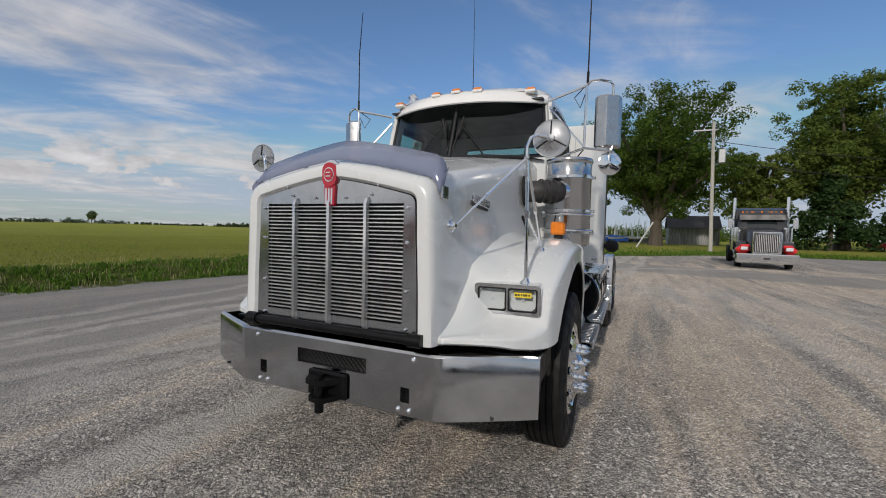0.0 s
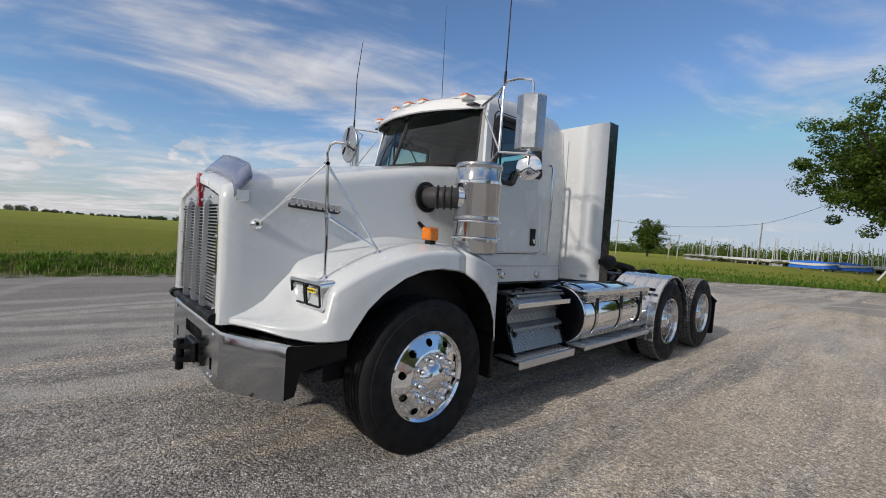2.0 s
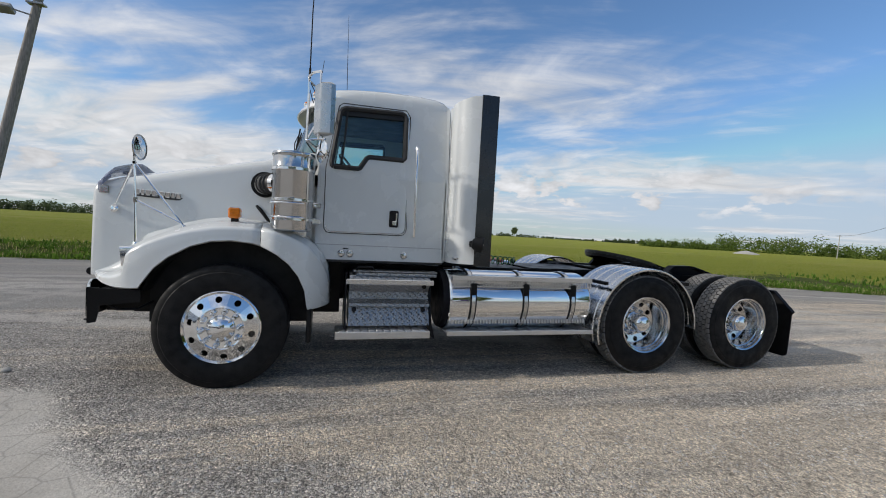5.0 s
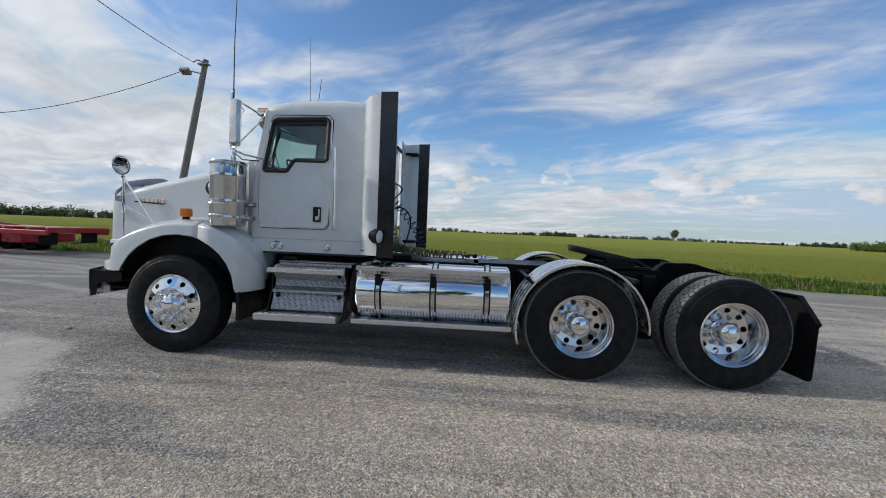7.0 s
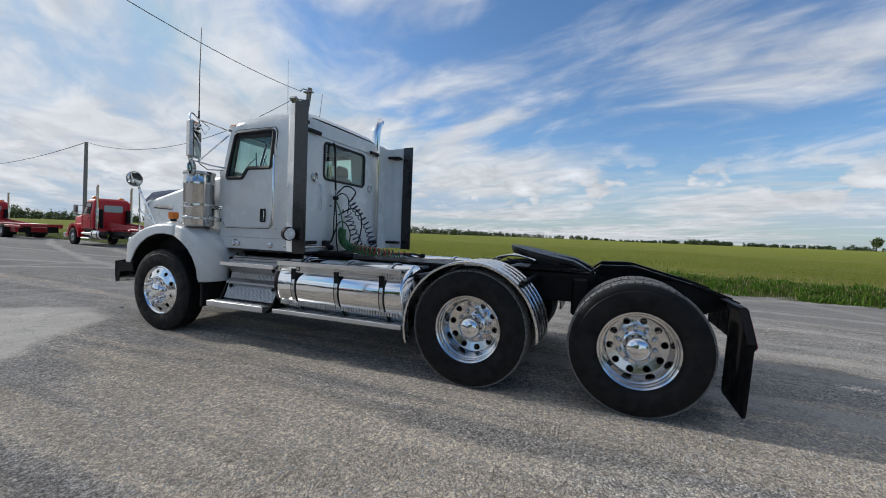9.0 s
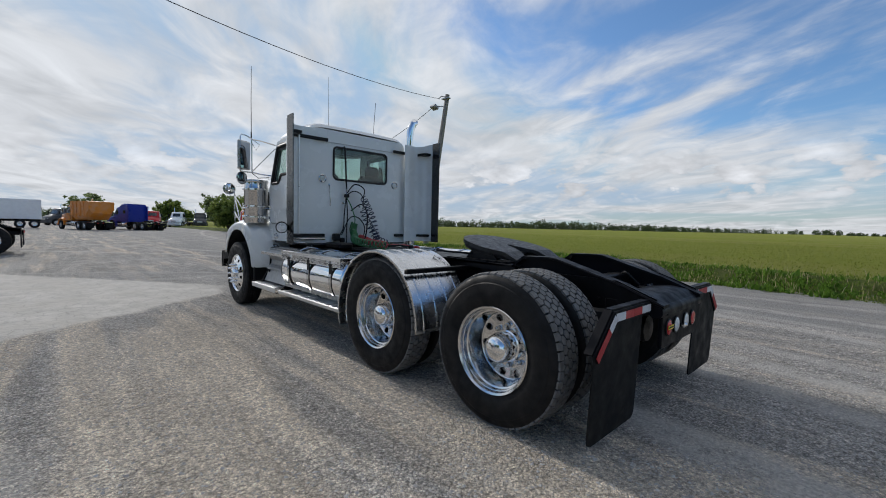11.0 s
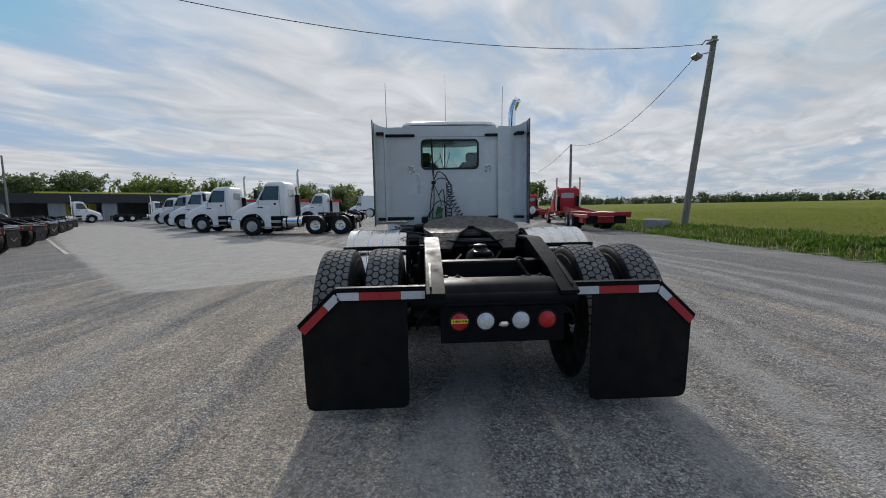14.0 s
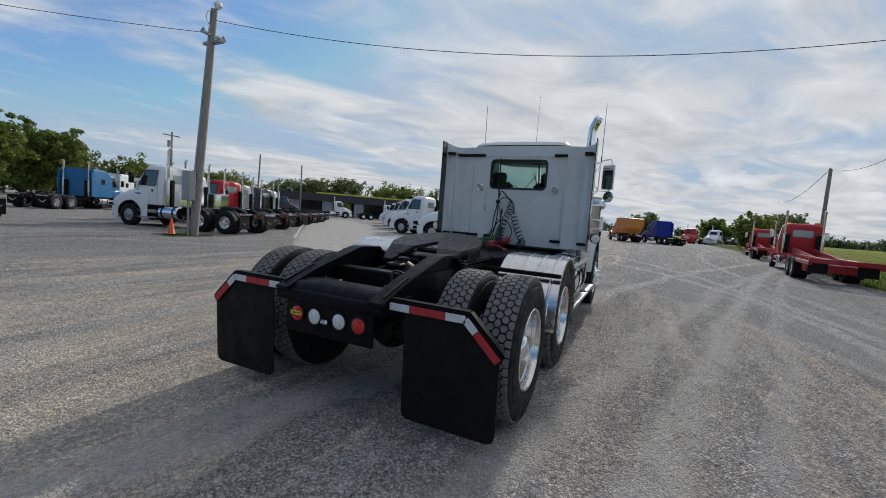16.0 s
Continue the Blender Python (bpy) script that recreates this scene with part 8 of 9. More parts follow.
# far end of the yard
parked_truck((-59.0, 3.3, 0), 27, P_blue, "royal blue sleeper tractor far down the yard", sleeper=1.1, wb=4.9, stack=0, tall=3.2)
for (px_, py_, pr, pc, pl) in ((-84, 14.0, 150, P_white, "white truck facing the yard"), (-82, 10.0, 160, P_red, "red truck at the far fence"), (-86, 18.5, 165, P_dark, "dark truck at the far fence"), (-80, -14.5, 90, P_white, "white truck beyond a trailer"), (-88, -3.0, 120, P_dark, "dark truck behind others"),
                               (-50, -45.5, -43, P_white, "white truck by the workshop"), (-56.5, -39.5, -43, P_white, "white truck by the workshop"), (-63.0, -33.5, -43, P_cream, "pale truck by the workshop"), (-43.5, -51.5, -43, P_dark, "dark truck by the workshop")):
    parked_truck((px_, py_, 0), pr, pc, pl, stack=1, wb=5.0, aero=True)


def dump_truck():
    t, tail, end = parked_truck((-59.2, -1.3, 0), 20, P_orange, "orange dump truck with a rusty tipping body", stack=1, wb=4.9, aero=False, deck="none", name="dump_truck")
    rows = []
    for x, z0, z1, w in ((2.6, 1.35, 3.2, 1.2), (3.0, 1.15, 3.25, 1.22), (6.0, 1.15, 3.25, 1.22), (6.7, 1.9, 3.2, 1.2)):
        rows.append([(x, -w * 0.75, z0), (x, -w, z0 + 0.5), (x, -w, z1), (x, w, z1), (x, w, z0 + 0.5), (x, w * 0.75, z0)])
    bed = part("dump_body", Geo().loft(rows), P_orange, t, "orange tipping body", 20)
    for x in (3.2, 4.0, 4.8, 5.6):
        for s in (-1, 1):
            part("rib", Geo().box(x, x + 0.1, s * 1.2, s * 1.27, 1.5, 3.2, 0.01), P_orange, bed)


def rollback(at, rz, label):
    """A red truck with a low bare deck frame and warning lights on the roof."""
    t, tail, end = parked_truck(at, rz, P_red, label, stack=2, wb=8.2, aero=False, deck="none", name="flatbed_truck")
    d = Geo()
    for s in (-1, 1):
        d.box(2.7, 12.4, s * 0.40, s * 0.52, 0.92, 1.10, 0.02)
        d.prism([(3.0, 1.1), (3.1, 1.42), (8.6, 1.12), (8.6, 1.08)], "y", s * 0.40, s * 0.50)
    for x in (3.2, 5.0, 6.8, 8.6, 10.2, 11.4, 12.3):
        d.box(x, x + 0.12, -1.15, 1.15, 0.96, 1.06, 0.01)
    d.box(9.4, 12.45, -1.18, -1.06, 0.80, 0.98, 0.02).box(9.4, 12.45, 1.06, 1.18, 0.80, 0.98, 0.02).box(12.35, 12.5, -1.18, 1.18, 0.90, 1.10, 0.02)
    bed = part("deck_frame", d, P_redrail, t, "low red steel deck frame")
    t.scale = (0.88, 0.88, 0.88)
    part("tool_box", Geo().box(9.9, 10.9, -1.0, 1.0, 0.45, 0.82, 0.03), P_redrail, bed, "red box under the deck")
    for s in (-1, 1):
        part("rear_flap", Geo().box(11.9, 11.95, s * 0.45, s * 1.1, 0.45, 0.92, 0.01), M_flap, bed)
        part("beacon", Geo().box(1.75, 1.95, s * 0.55, s * 0.80, 2.80, 2.98, 0.03), M_amber, t, "amber roof beacon")
    return t


dump_truck()
rollback((-21.7, 9.85, 0), -7, "red flatbed truck with a bare low deck frame")
rollback((-39.5, 12.0, 0), -7, "second red flatbed truck ahead of the first")


def box_trailer(at, rz):
    t = thing("box_trailer", "long white box trailer on black wheels", "trailer", at, rz)
    body = part("trailer_body", Geo().box(-3.4, 3.4, -1.25, 1.25, 1.05, 3.45, 0.05), P_white, t, "white ribbed trailer side")
    for k in range(13):
        part("rib", Geo().box(-3.2 + k * 0.52, -3.16 + k * 0.52, 1.25, 1.27, 1.1, 3.4), P_cream, body)
    part("trailer_frame", Geo().box(-3.3, 3.3, -0.5, 0.5, 0.8, 1.05, 0.02), M_black, t)
    part("cooling_unit", Geo().box(-3.95, -3.42, -0.95, 0.95, 2.2, 3.4, 0.06), M_silver, t, "grey cooling unit on the front wall")
    for x in (1.5, 2.75):
        for s in (-1, 1):
            add_wheel(t, x, s * 1.05, s, True)
    part("landing_leg", Geo().box(-2.0, -1.9, -0.7, -0.6, 0.0, 0.95).box(-2.0, -1.9, 0.6, 0.7, 0.0, 0.95), M_black, t)


box_trailer((-64.5, -7.4, 0), 92)


def flame_truck():
    """Black long-nosed truck with red wings across the yard."""
    t, tail, end = parked_truck((22.2, -7.5, 0), -8, P_dark, "black long-nosed sleeper truck with bright red wings", sleeper=1.2, wb=6.3, stack=0, aero=False, long_nose=0.25, hood_col=P_dark, tall=3.12)
    for s in (-1, 1):
        part("exhaust_pipe", Geo().cyl((2.0, s * 1.14, 0.8), (2.0, s * 1.14, 2.2), 0.10, 18).tube([(2.0, s * 1.14, 2.2), (2.0, s * 1.14, 3.0), (2.0, s * 1.14, 3.62)], 0.07, 14), M_chrome, t, "tall straight chrome exhaust stack")
    for s in (-1, 1):
        part("red_wing", Geo().box(-1.18, 0.1, s * 0.66, s * 1.15, 0.72, 1.06, 0.12).box(-1.15, -0.55, s * 0.60, s * 1.0, 1.0, 1.14, 0.05), material("bright red paint", (0.75, 0.02, 0.025), 0.3, 0, 0.5), t, "bright red front wing")
        part("air_cleaner", Geo().cyl((0.75, s * 1.0, 1.25), (0.75, s * 1.0, 2.0), 0.2, 20), M_chrome, t, "chrome air cleaner")
    part("grille_frame", Geo().box(-1.45, -1.38, -0.55, 0.55, 0.72, 1.75, 0.04), M_chrome, t, "tall chrome grille surround")
    part("grille_mesh", Geo().box(-1.47, -1.44, -0.46, 0.46, 0.80, 1.64, 0.01), M_grille_mesh, t)
    for k in range(14):
        part("grille_bar", Geo().box(-1.478, -1.47, -0.44 + k * 0.066, -0.42 + k * 0.066, 0.82, 1.62, 0.002), M_brushed, t)
    part("chrome_bumper", Geo().box(-1.60, -1.45, -1.18, 1.18, 0.28, 0.72, 0.04), M_chrome, t, "deep chrome bumper")
    part("number_plate", Geo().box(-1.615, -1.60, -0.12, 0.12, 0.46, 0.56), M_ink, t)
    part("sun_visor", Geo().prism([(1.0, 2.66), (0.92, 2.40), (0.95, 2.40), (1.3, 2.66)], "y", -0.95, 0.95), P_dark, t, "black drop visor")
    for k in range(5):
        part("marker_lamp", Geo().box(1.42, 1.54, -0.84 + k * 0.4, -0.76 + k * 0.4, 2.76, 2.86, 0.02), M_amber, t)


flame_truck()


def pickup(at, rz, col, label, category="pickup"):
    t = thing("pickup_truck", label, category, at, rz)
    rows = []
    for x, z0, z1 in ((-2.6, 0.5, 0.95), (-2.5, 0.45, 1.05), (-1.2, 0.42, 1.12), (-0.6, 0.42, 1.72), (0.6, 0.42, 1.75), (0.9, 0.42, 1.15), (2.6, 0.45, 1.15), (2.65, 0.5, 1.1)):
        rows.append([(x, -0.95, z0), (x, -0.97, min(1.0, z1)), (x, -0.78 if z1 > 1.3 else -0.93, z1), (x, 0.78 if z1 > 1.3 else 0.93, z1), (x, 0.97, min(1.0, z1)), (x, 0.95, z0)])
    body = part("body", Geo().loft(rows), col, t, "painted body", 25)
    for s in (-1, 1):
        part("window", Geo().prism([(-0.95, 1.12), (-0.55, 1.60), (0.55, 1.62), (0.7, 1.15)], "y", s * 0.80, s * 0.90), M_window, t)
        for x in (-1.7, 1.6):
            w = part("wheel", Geo().lathe([(-0.11, 0.22), (-0.09, 0.1), (-0.1, 0.0)], n=20), M_alu, t)
            w.matrix_basis = pose(x, s * 0.86, 0.36, 0, 0, 0 if s < 0 else 180)
            part("tyre", Geo().lathe([(-0.11, 0.21), (-0.12, 0.32), (-0.09, 0.36), (0.09, 0.36), (0.12, 0.32), (0.11, 0.21)], n=24), M_tyre, w)
    return t


pickup((78, -36, 0), 95, P_red, "red pickup parked under trees")
pickup((79, -43, 0), 92, P_red, "red pickup parked beside another")


# ---- poles and wires ----
M_pole = material("weathered pole wood", (0.26, 0.24, 0.21), 0.85, grain=0.35, grain_scale=5, stretch=(8, 8, 0.6), bump=0.3, bump_scale=20)
M_wire = material("black cable", (0.015, 0.015, 0.016), 0.5)
M_galv = material("galvanised metal", (0.35, 0.36, 0.37), 0.45, 0.8, grain=0.12, grain_scale=14)
M_conc = material("cast concrete", (0.36, 0.35, 0.33), 0.85, grain=0.15, grain_scale=8, bump=0.3, bump_scale=30)


M_pale_pole = material("pale bleached pole", (0.42, 0.40, 0.36), 0.85, grain=0.25, grain_scale=5, stretch=(8, 8, 0.6), bump=0.2, bump_scale=20)


def pole(base, top, r0=0.15, r1=0.10, label="weathered wooden utility pole", wood=None):
    t = thing("utility_pole", label, "pole", base)
    d = Vector(top) - Vector(base)
    part("shaft", Geo().tube([d * -0.03, d * 0.3, d * 0.7, d], [r0, r0 * 0.9, (r0 + r1) * 0.5, r1], 14), wood or M_pole, t)
    return t, d


def sagging(a, b, sag, n=24):
    a, b = Vector(a), Vector(b)
    return [a.lerp(b, k / n) - Vector((0, 0, sag * 4 * (k / n) * (1 - k / n))) for k in range(n + 1)]


def overhead_wire(a, b, sag, r=0.012):
    ob = part("overhead_wire", Geo().tube(sagging(a, b, sag), r, 5), M_wire, None)
    return tagged(ob, "black overhead cable hanging between poles", "cable")


def build_poles():
    top_r = Vector((-8.36, 11.61, 8.10))
    t, d = pole((-9.85, 11.62, 0.3), top_r, 0.16, 0.11, "leaning wooden pole with a floodlight at the field edge")
    lamp = part("floodlight", Geo().box(-0.75, -0.35, -0.16, 0.16, -0.10, 0.06, 0.03, 0, Matrix.Translation(d + Vector((-0.15, -0.25, -0.55))) @ Matrix.Rotation(radians(-30), 4, "X")), M_galv, t, "grey floodlight")
    part("lamp_arm", Geo().tube([d + Vector((0, 0, -0.6)), d + Vector((-0.5, -0.22, -0.55))], 0.025, 8), M_galv, t)
    part("cross_plate", Geo().box(d.x - 0.25, d.x + 0.2, d.y - 0.2, d.y + 0.05, d.z - 0.25, d.z - 0.19, 0.01), M_galv, t)
    part("insulator", Geo().tube([d + Vector((0, -0.05, -0.15)), d + Vector((-0.2, -0.25, -0.1)), d + Vector((-0.35, -0.3, -0.22))], 0.03, 8), M_galv, t)
    block = thing("concrete_block", "weathered concrete block at the foot of a pole", "block", (-10.9, 10.9, 0.1), 20)
    part("block", Geo().box(-0.55, 0.55, -0.3, 0.3, -0.1, 0.5, 0.05), M_conc, block)
    # pole in the yard with a meter box and a lamp
    top_l = Vector((-2.42, -13.78, 8.75))
    t, d = pole((-2.05, -14.08, 0), top_l, 0.17, 0.12, "wooden pole with a grey meter box and a lamp")
    part("meter_box", Geo().box(0.12, 0.38, -0.25, 0.25, 1.35, 2.5, 0.03), M_galv, t, "grey electrical box")
    part("conduit", Geo().tube([Vector((0.17, -0.02, 0)) + d * 0.28, Vector((0.15, 0.0, 0)) + d * 0.6, Vector((0.12, 0.0, 0)) + d * 0.92], 0.035, 10).cyl((0.24, 0.0, 0.0), (0.24, 0.0, 1.35), 0.04, 10), M_galv, t)
    part("lamp_head", Geo().lathe([(0.0, 0.05), (0.15, 0.16), (0.3, 0.10), (0.36, 0.0)], d + Vector((-0.12, 0.0, 0.05)), (-0.2, 0, 1), 16), M_clear, t, "round yard lamp")
    part("cross_arm", Geo().box(d.x - 0.5, d.x + 0.5, d.y - 0.05, d.y + 0.05, d.z - 1.05, d.z - 0.95, 0.01).box(d.x - 0.1, d.x + 0.1, d.y - 0.5, d.y + 0.5, d.z - 1.3, d.z - 1.2, 0.01), M_galv, t)
    for k in (-1, 1):
        part("insulator", Geo().lathe([(0, 0.05), (0.06, 0.06), (0.10, 0.03), (0.14, 0.0)], d + Vector((0.42 * k, 0, -0.95)), (0, 0, 1), 10), M_galv, t)
    part("service_loop", Geo().tube(smooth_path([d + Vector((0, 0, -0.35)), d + Vector((0.3, 0.15, -0.2)), d + Vector((0.45, 0.2, -0.5)), d + Vector((0.2, 0.1, -0.8))], 20), 0.012, 5), M_wire, t)
    # far poles
    top_2 = Vector((-28.7, 13.1, 6.75))
    pole((-28.9, 13.1, 0.2), top_2, 0.13, 0.10, "far wooden pole beside red trucks")
    pole((-49, -55, 0), (-49, -55, 9.0), 0.15, 0.1, "wooden utility pole behind parked trucks")
    pole((-37, -52, 0), (-37.3, -52, 9.0), 0.15, 0.1, "wooden utility pole behind parked trucks")
    t, d = pole((-30, -62, 0), (-30, -62, 11), 0.16, 0.11, "utility pole with a transformer behind trucks")
    part("transformer", Geo().cyl((0.35, 0, 8.8), (0.35, 0, 9.7), 0.25, 14), M_galv, t)
    part("cross_arm", Geo().box(-1.2, 1.2, -0.06, 0.06, 10.4, 10.55, 0.01), M_pole, t)
    t, d = pole((46.5, -9.0, 0), (46.6, -8.75, 13.1), 0.19, 0.13, "pale utility pole with a transformer box by the road", M_pale_pole)
    part("transformer", Geo().box(-0.25, 0.25, -0.85, -0.25, 8.9, 10.3, 0.05), M_galv, t, "pale grey transformer box")
    part("cross_arm", Geo().box(-0.05, 0.05, -0.2, 2.0, 12.2, 12.32, 0.01), M_galv, t)
    part("guy_wire", Geo().tube([(0.0, 0.2, 8.5), (9.0, 6.0, 0.3)], 0.02, 5), M_wire, t)
    brace = thing("pole_brace", "pale leaning guy stake in the grass", "stake", (55, -3.2, 0))
    part("stake", Geo().tube([(0, 0.9, 0), (0.2, -0.9, 3.2)], 0.09, 8), P_cream, brace)
    for x, y, h in ((98.2, 43.0, 8.6), (154, 87, 7.4), (103, 32.6, 5.6), (102.6, 30.6, 5.6), (96.8, 14.4, 8.2)):
        t, d = pole((x, y, 0), (x + 0.1, y - 0.2, h), 0.13, 0.09, "far wooden pole beside the road", M_pale_pole if x > 97 else M_pole)
        if x != 96.8:
            part("cross_arm", Geo().box(-0.05, 0.05, -0.9, 0.9, h - 0.42, h - 0.3, 0.01), M_pole, t)
    overhead_wire(top_l + Vector((0, 0, -0.4)), top_r + Vector((-0.35, -0.3, -0.2)), 1.15)
    overhead_wire(top_l + Vector((0, 0, -0.9)), (22, -42, 11), 1.4)
    overhead_wire(top_r + Vector((-0.6, -0.3, -0.5)), top_2, 1.3, 0.014)
    overhead_wire(top_2, (-70, 20, 7.5), 0.8, 0.02)
    overhead_wire((46.6, -8.75, 12.2), (96.8, 14.4, 7.9), 1.0, 0.03)
    overhead_wire((96.8, 14.4, 7.9), (98.2, 43.0, 8.3), 1.0, 0.03)
    overhead_wire((46.6, -8.75, 11.2), (70, -60, 11), 1.6, 0.03)
    overhead_wire((46.6, -8.75, 9.2), (70, -62, 9), 1.6, 0.035)
    overhead_wire((98.2, 43.0, 8.3), (154, 87, 7.1), 0.9, 0.035)
    sign = thing("road_sign", "grey back of a diamond road sign on a post", "sign", (66, 20.0, 0), 18)
    part("post", Geo().box(-0.03, 0.03, -0.03, 0.03, 0, 2.75, 0.005), M_galv, sign)
    part("sign_plate", Geo().prism([(0.0, 1.75), (0.48, 2.23), (0.0, 2.71), (-0.48, 2.23)], "x", 0.032, 0.045), M_galv, sign)


build_poles()

cone = thing("traffic_cone", "worn orange traffic cone beside a pole", "cone", (-1.35, -14.35, 0))
part("cone_body", Geo().lathe([(0.03, 0.15), (0.05, 0.13), (0.62, 0.03), (0.63, 0.0)], axis=(0, 0, 1), n=18), material("orange plastic", (0.75, 0.12, 0.02), 0.5), cone)
part("cone_base", Geo().box(-0.2, 0.2, -0.2, 0.2, 0.0, 0.035, 0.01), M_plastic, cone)
rock = thing("stone", "pale stone lying on the gravel", "stone", (-1.79, -0.52, 0.0))
rg_ = Geo()
rr_ = np.random.RandomState(2)
pts_ = []
for i_ in range(5):
    ring_ = []
    for k_ in range(9):
        a_ = 2 * math.pi * k_ / 9
        q_ = 0.034 * math.sin(math.pi * (i_ + 0.6) / 5.2) * rr_.uniform(0.8, 1.2)
        ring_.append((q_ * math.cos(a_) * 1.3, q_ * math.sin(a_), -0.008 + 0.011 * i_))
    pts_.append(ring_)
part("stone_body", rg_.loft(pts_), M_conc, rock, smooth=60)


line = thing("painted_line", "worn white line painted along the concrete drive", "marking", (0, 0, 0))
la_, lb_ = Vector((-5.6, -12.3, 0)), Vector((-31.0, -36.0, 0))
lw_ = Vector((lb_.y - la_.y, la_.x - lb_.x, 0)).normalized() * 0.06
M_line = material("worn road paint", (0.55, 0.54, 0.50), 0.8, grain=0.3, grain_scale=9, dirt_amount=0.6, dirt=(0.32, 0.31, 0.29), dirt_scale=4)
for k_ in range(14):
    p_, q_ = la_.lerp(lb_, k_ / 14), la_.lerp(lb_, (k_ + 0.93) / 14)
    ring_ = []
    for v_ in (p_ - lw_, p_ + lw_, q_ + lw_, q_ - lw_):
        ring_.append(Vector((v_.x, v_.y, float(ground_height(v_.x, v_.y)) + 0.014)))
    part("line_piece", Geo().loft([[v_ - Vector((0, 0, 0.03)) for v_ in ring_], ring_]), M_line, line)


# ---- buildings ----
def workshop():
    t = thing("workshop", "long low grey workshop with open service bays", "building", (-59.7, -55.4, 0), -43)
    wall = material("grey metal cladding", (0.30, 0.31, 0.32), 0.6, grain=0.1, grain_scale=1.5, stretch=(1, 1, 0.2))
    dark = material("dark fascia", (0.035, 0.036, 0.04), 0.6)
    L, h = 46.0, 3.75
    bays = [(-21.5 + k * 6.2, -17.2 + k * 6.2) for k in range(7)]
    g = Geo()
    g.sheet([(-L / 2, 0), (L / 2, 0), (L / 2, h), (-L / 2, h)], [[(a, 0.02), (a, 2.95), (b, 2.95), (b, 0.02)] for a, b in bays], lambda u, v: (u, 4.0, v), (0, -0.3, 0))
    g.box(-L / 2, L / 2, -7.3, -7.0, 0, h).box(-L / 2, -L / 2 + 0.3, -7, 4, 0, h).box(L / 2 - 0.3, L / 2, -7, 4, 0, h)
    part("wall", g, wall, t, "grey clad wall with open bays")
    part("roof", Geo().box(-L / 2 - 0.4, L / 2 + 0.4, -7.5, 4.5, h, h + 0.3, 0.03).box(-L / 2 - 0.4, L / 2 + 0.4, 4.3, 4.55, h - 0.9, h + 0.5, 0.03), dark, t, "flat roof with a dark fascia")
    part("roof_trim", Geo().box(-L / 2, L * 0.1, 4.2, 4.6, h + 0.5, h + 0.75, 0.02), P_label, t, "yellow-green roof trim")
    part("red_roof", Geo().box(-L / 2 - 26, -L / 2 - 0.5, -5, 3, 3.0, 3.5, 0.05), P_red, t, "red roof of the next shed")
    part("annex_wall", Geo().box(-L / 2 - 25.5, -L / 2 - 1, -4.5, 2.5, 0, 3.0, 0.02), P_cream, t)
    for k in (-12.0, -2.0, 9.0):
        part("roof_vent", Geo().tube([(k, 1, h + 0.2), (k, 1, h + 1.1), (k + 0.4, 1, h + 1.3), (k + 0.8, 1, h + 1.0)], 0.16, 8), M_galv, t, "bent roof vent")
    for k in (1, 3):
        part("bay_curtain", Geo().box(bays[k][0] + 0.2, bays[k][1] - 0.2, 1.0, 1.1, 0.1, 2.8, 0.02), P_red if k == 1 else P_label, t, "coloured door inside a bay")


P_label = paint("yellow-green trim paint", (0.55, 0.52, 0.05))
workshop()


def old_shed():
    t = thing("old_shed", "weathered pale timber shed with a dark roof", "shed", (88, -12.5, 0), 0)
    wood = material("silvered boards", (0.30, 0.31, 0.31), 0.85, grain=0.5, grain_scale=2.2, stretch=(1, 5, 0.35), dirt_amount=0.6, dirt=(0.10, 0.10, 0.10), dirt_scale=1.2)
    wall = part("wall", Geo().box(0, 6, -4.2, 4.2, 0, 3.2), wood, t, "silvered timber wall", smooth=0)
    for k in range(24):
        y = -4.2 + k * 0.35
        part("board", Geo().box(-0.06 + 0.02 * (k % 2), 0.0, y, y + 0.335, 0, 3.2), wood, wall)
    part("roof", Geo().prism([(-0.5, 3.1), (3.0, 5.4), (6.5, 3.1), (3.0, 5.6)], "y", -4.5, 4.5).prism([(-0.5, 3.1), (6.5, 3.1), (3.0, 5.4)], "y", -4.2, 4.2), material("dark shingles", (0.05, 0.05, 0.058), 0.85, grain=0.3, grain_scale=4), t, "dark pitched roof", smooth=0)


old_shed()


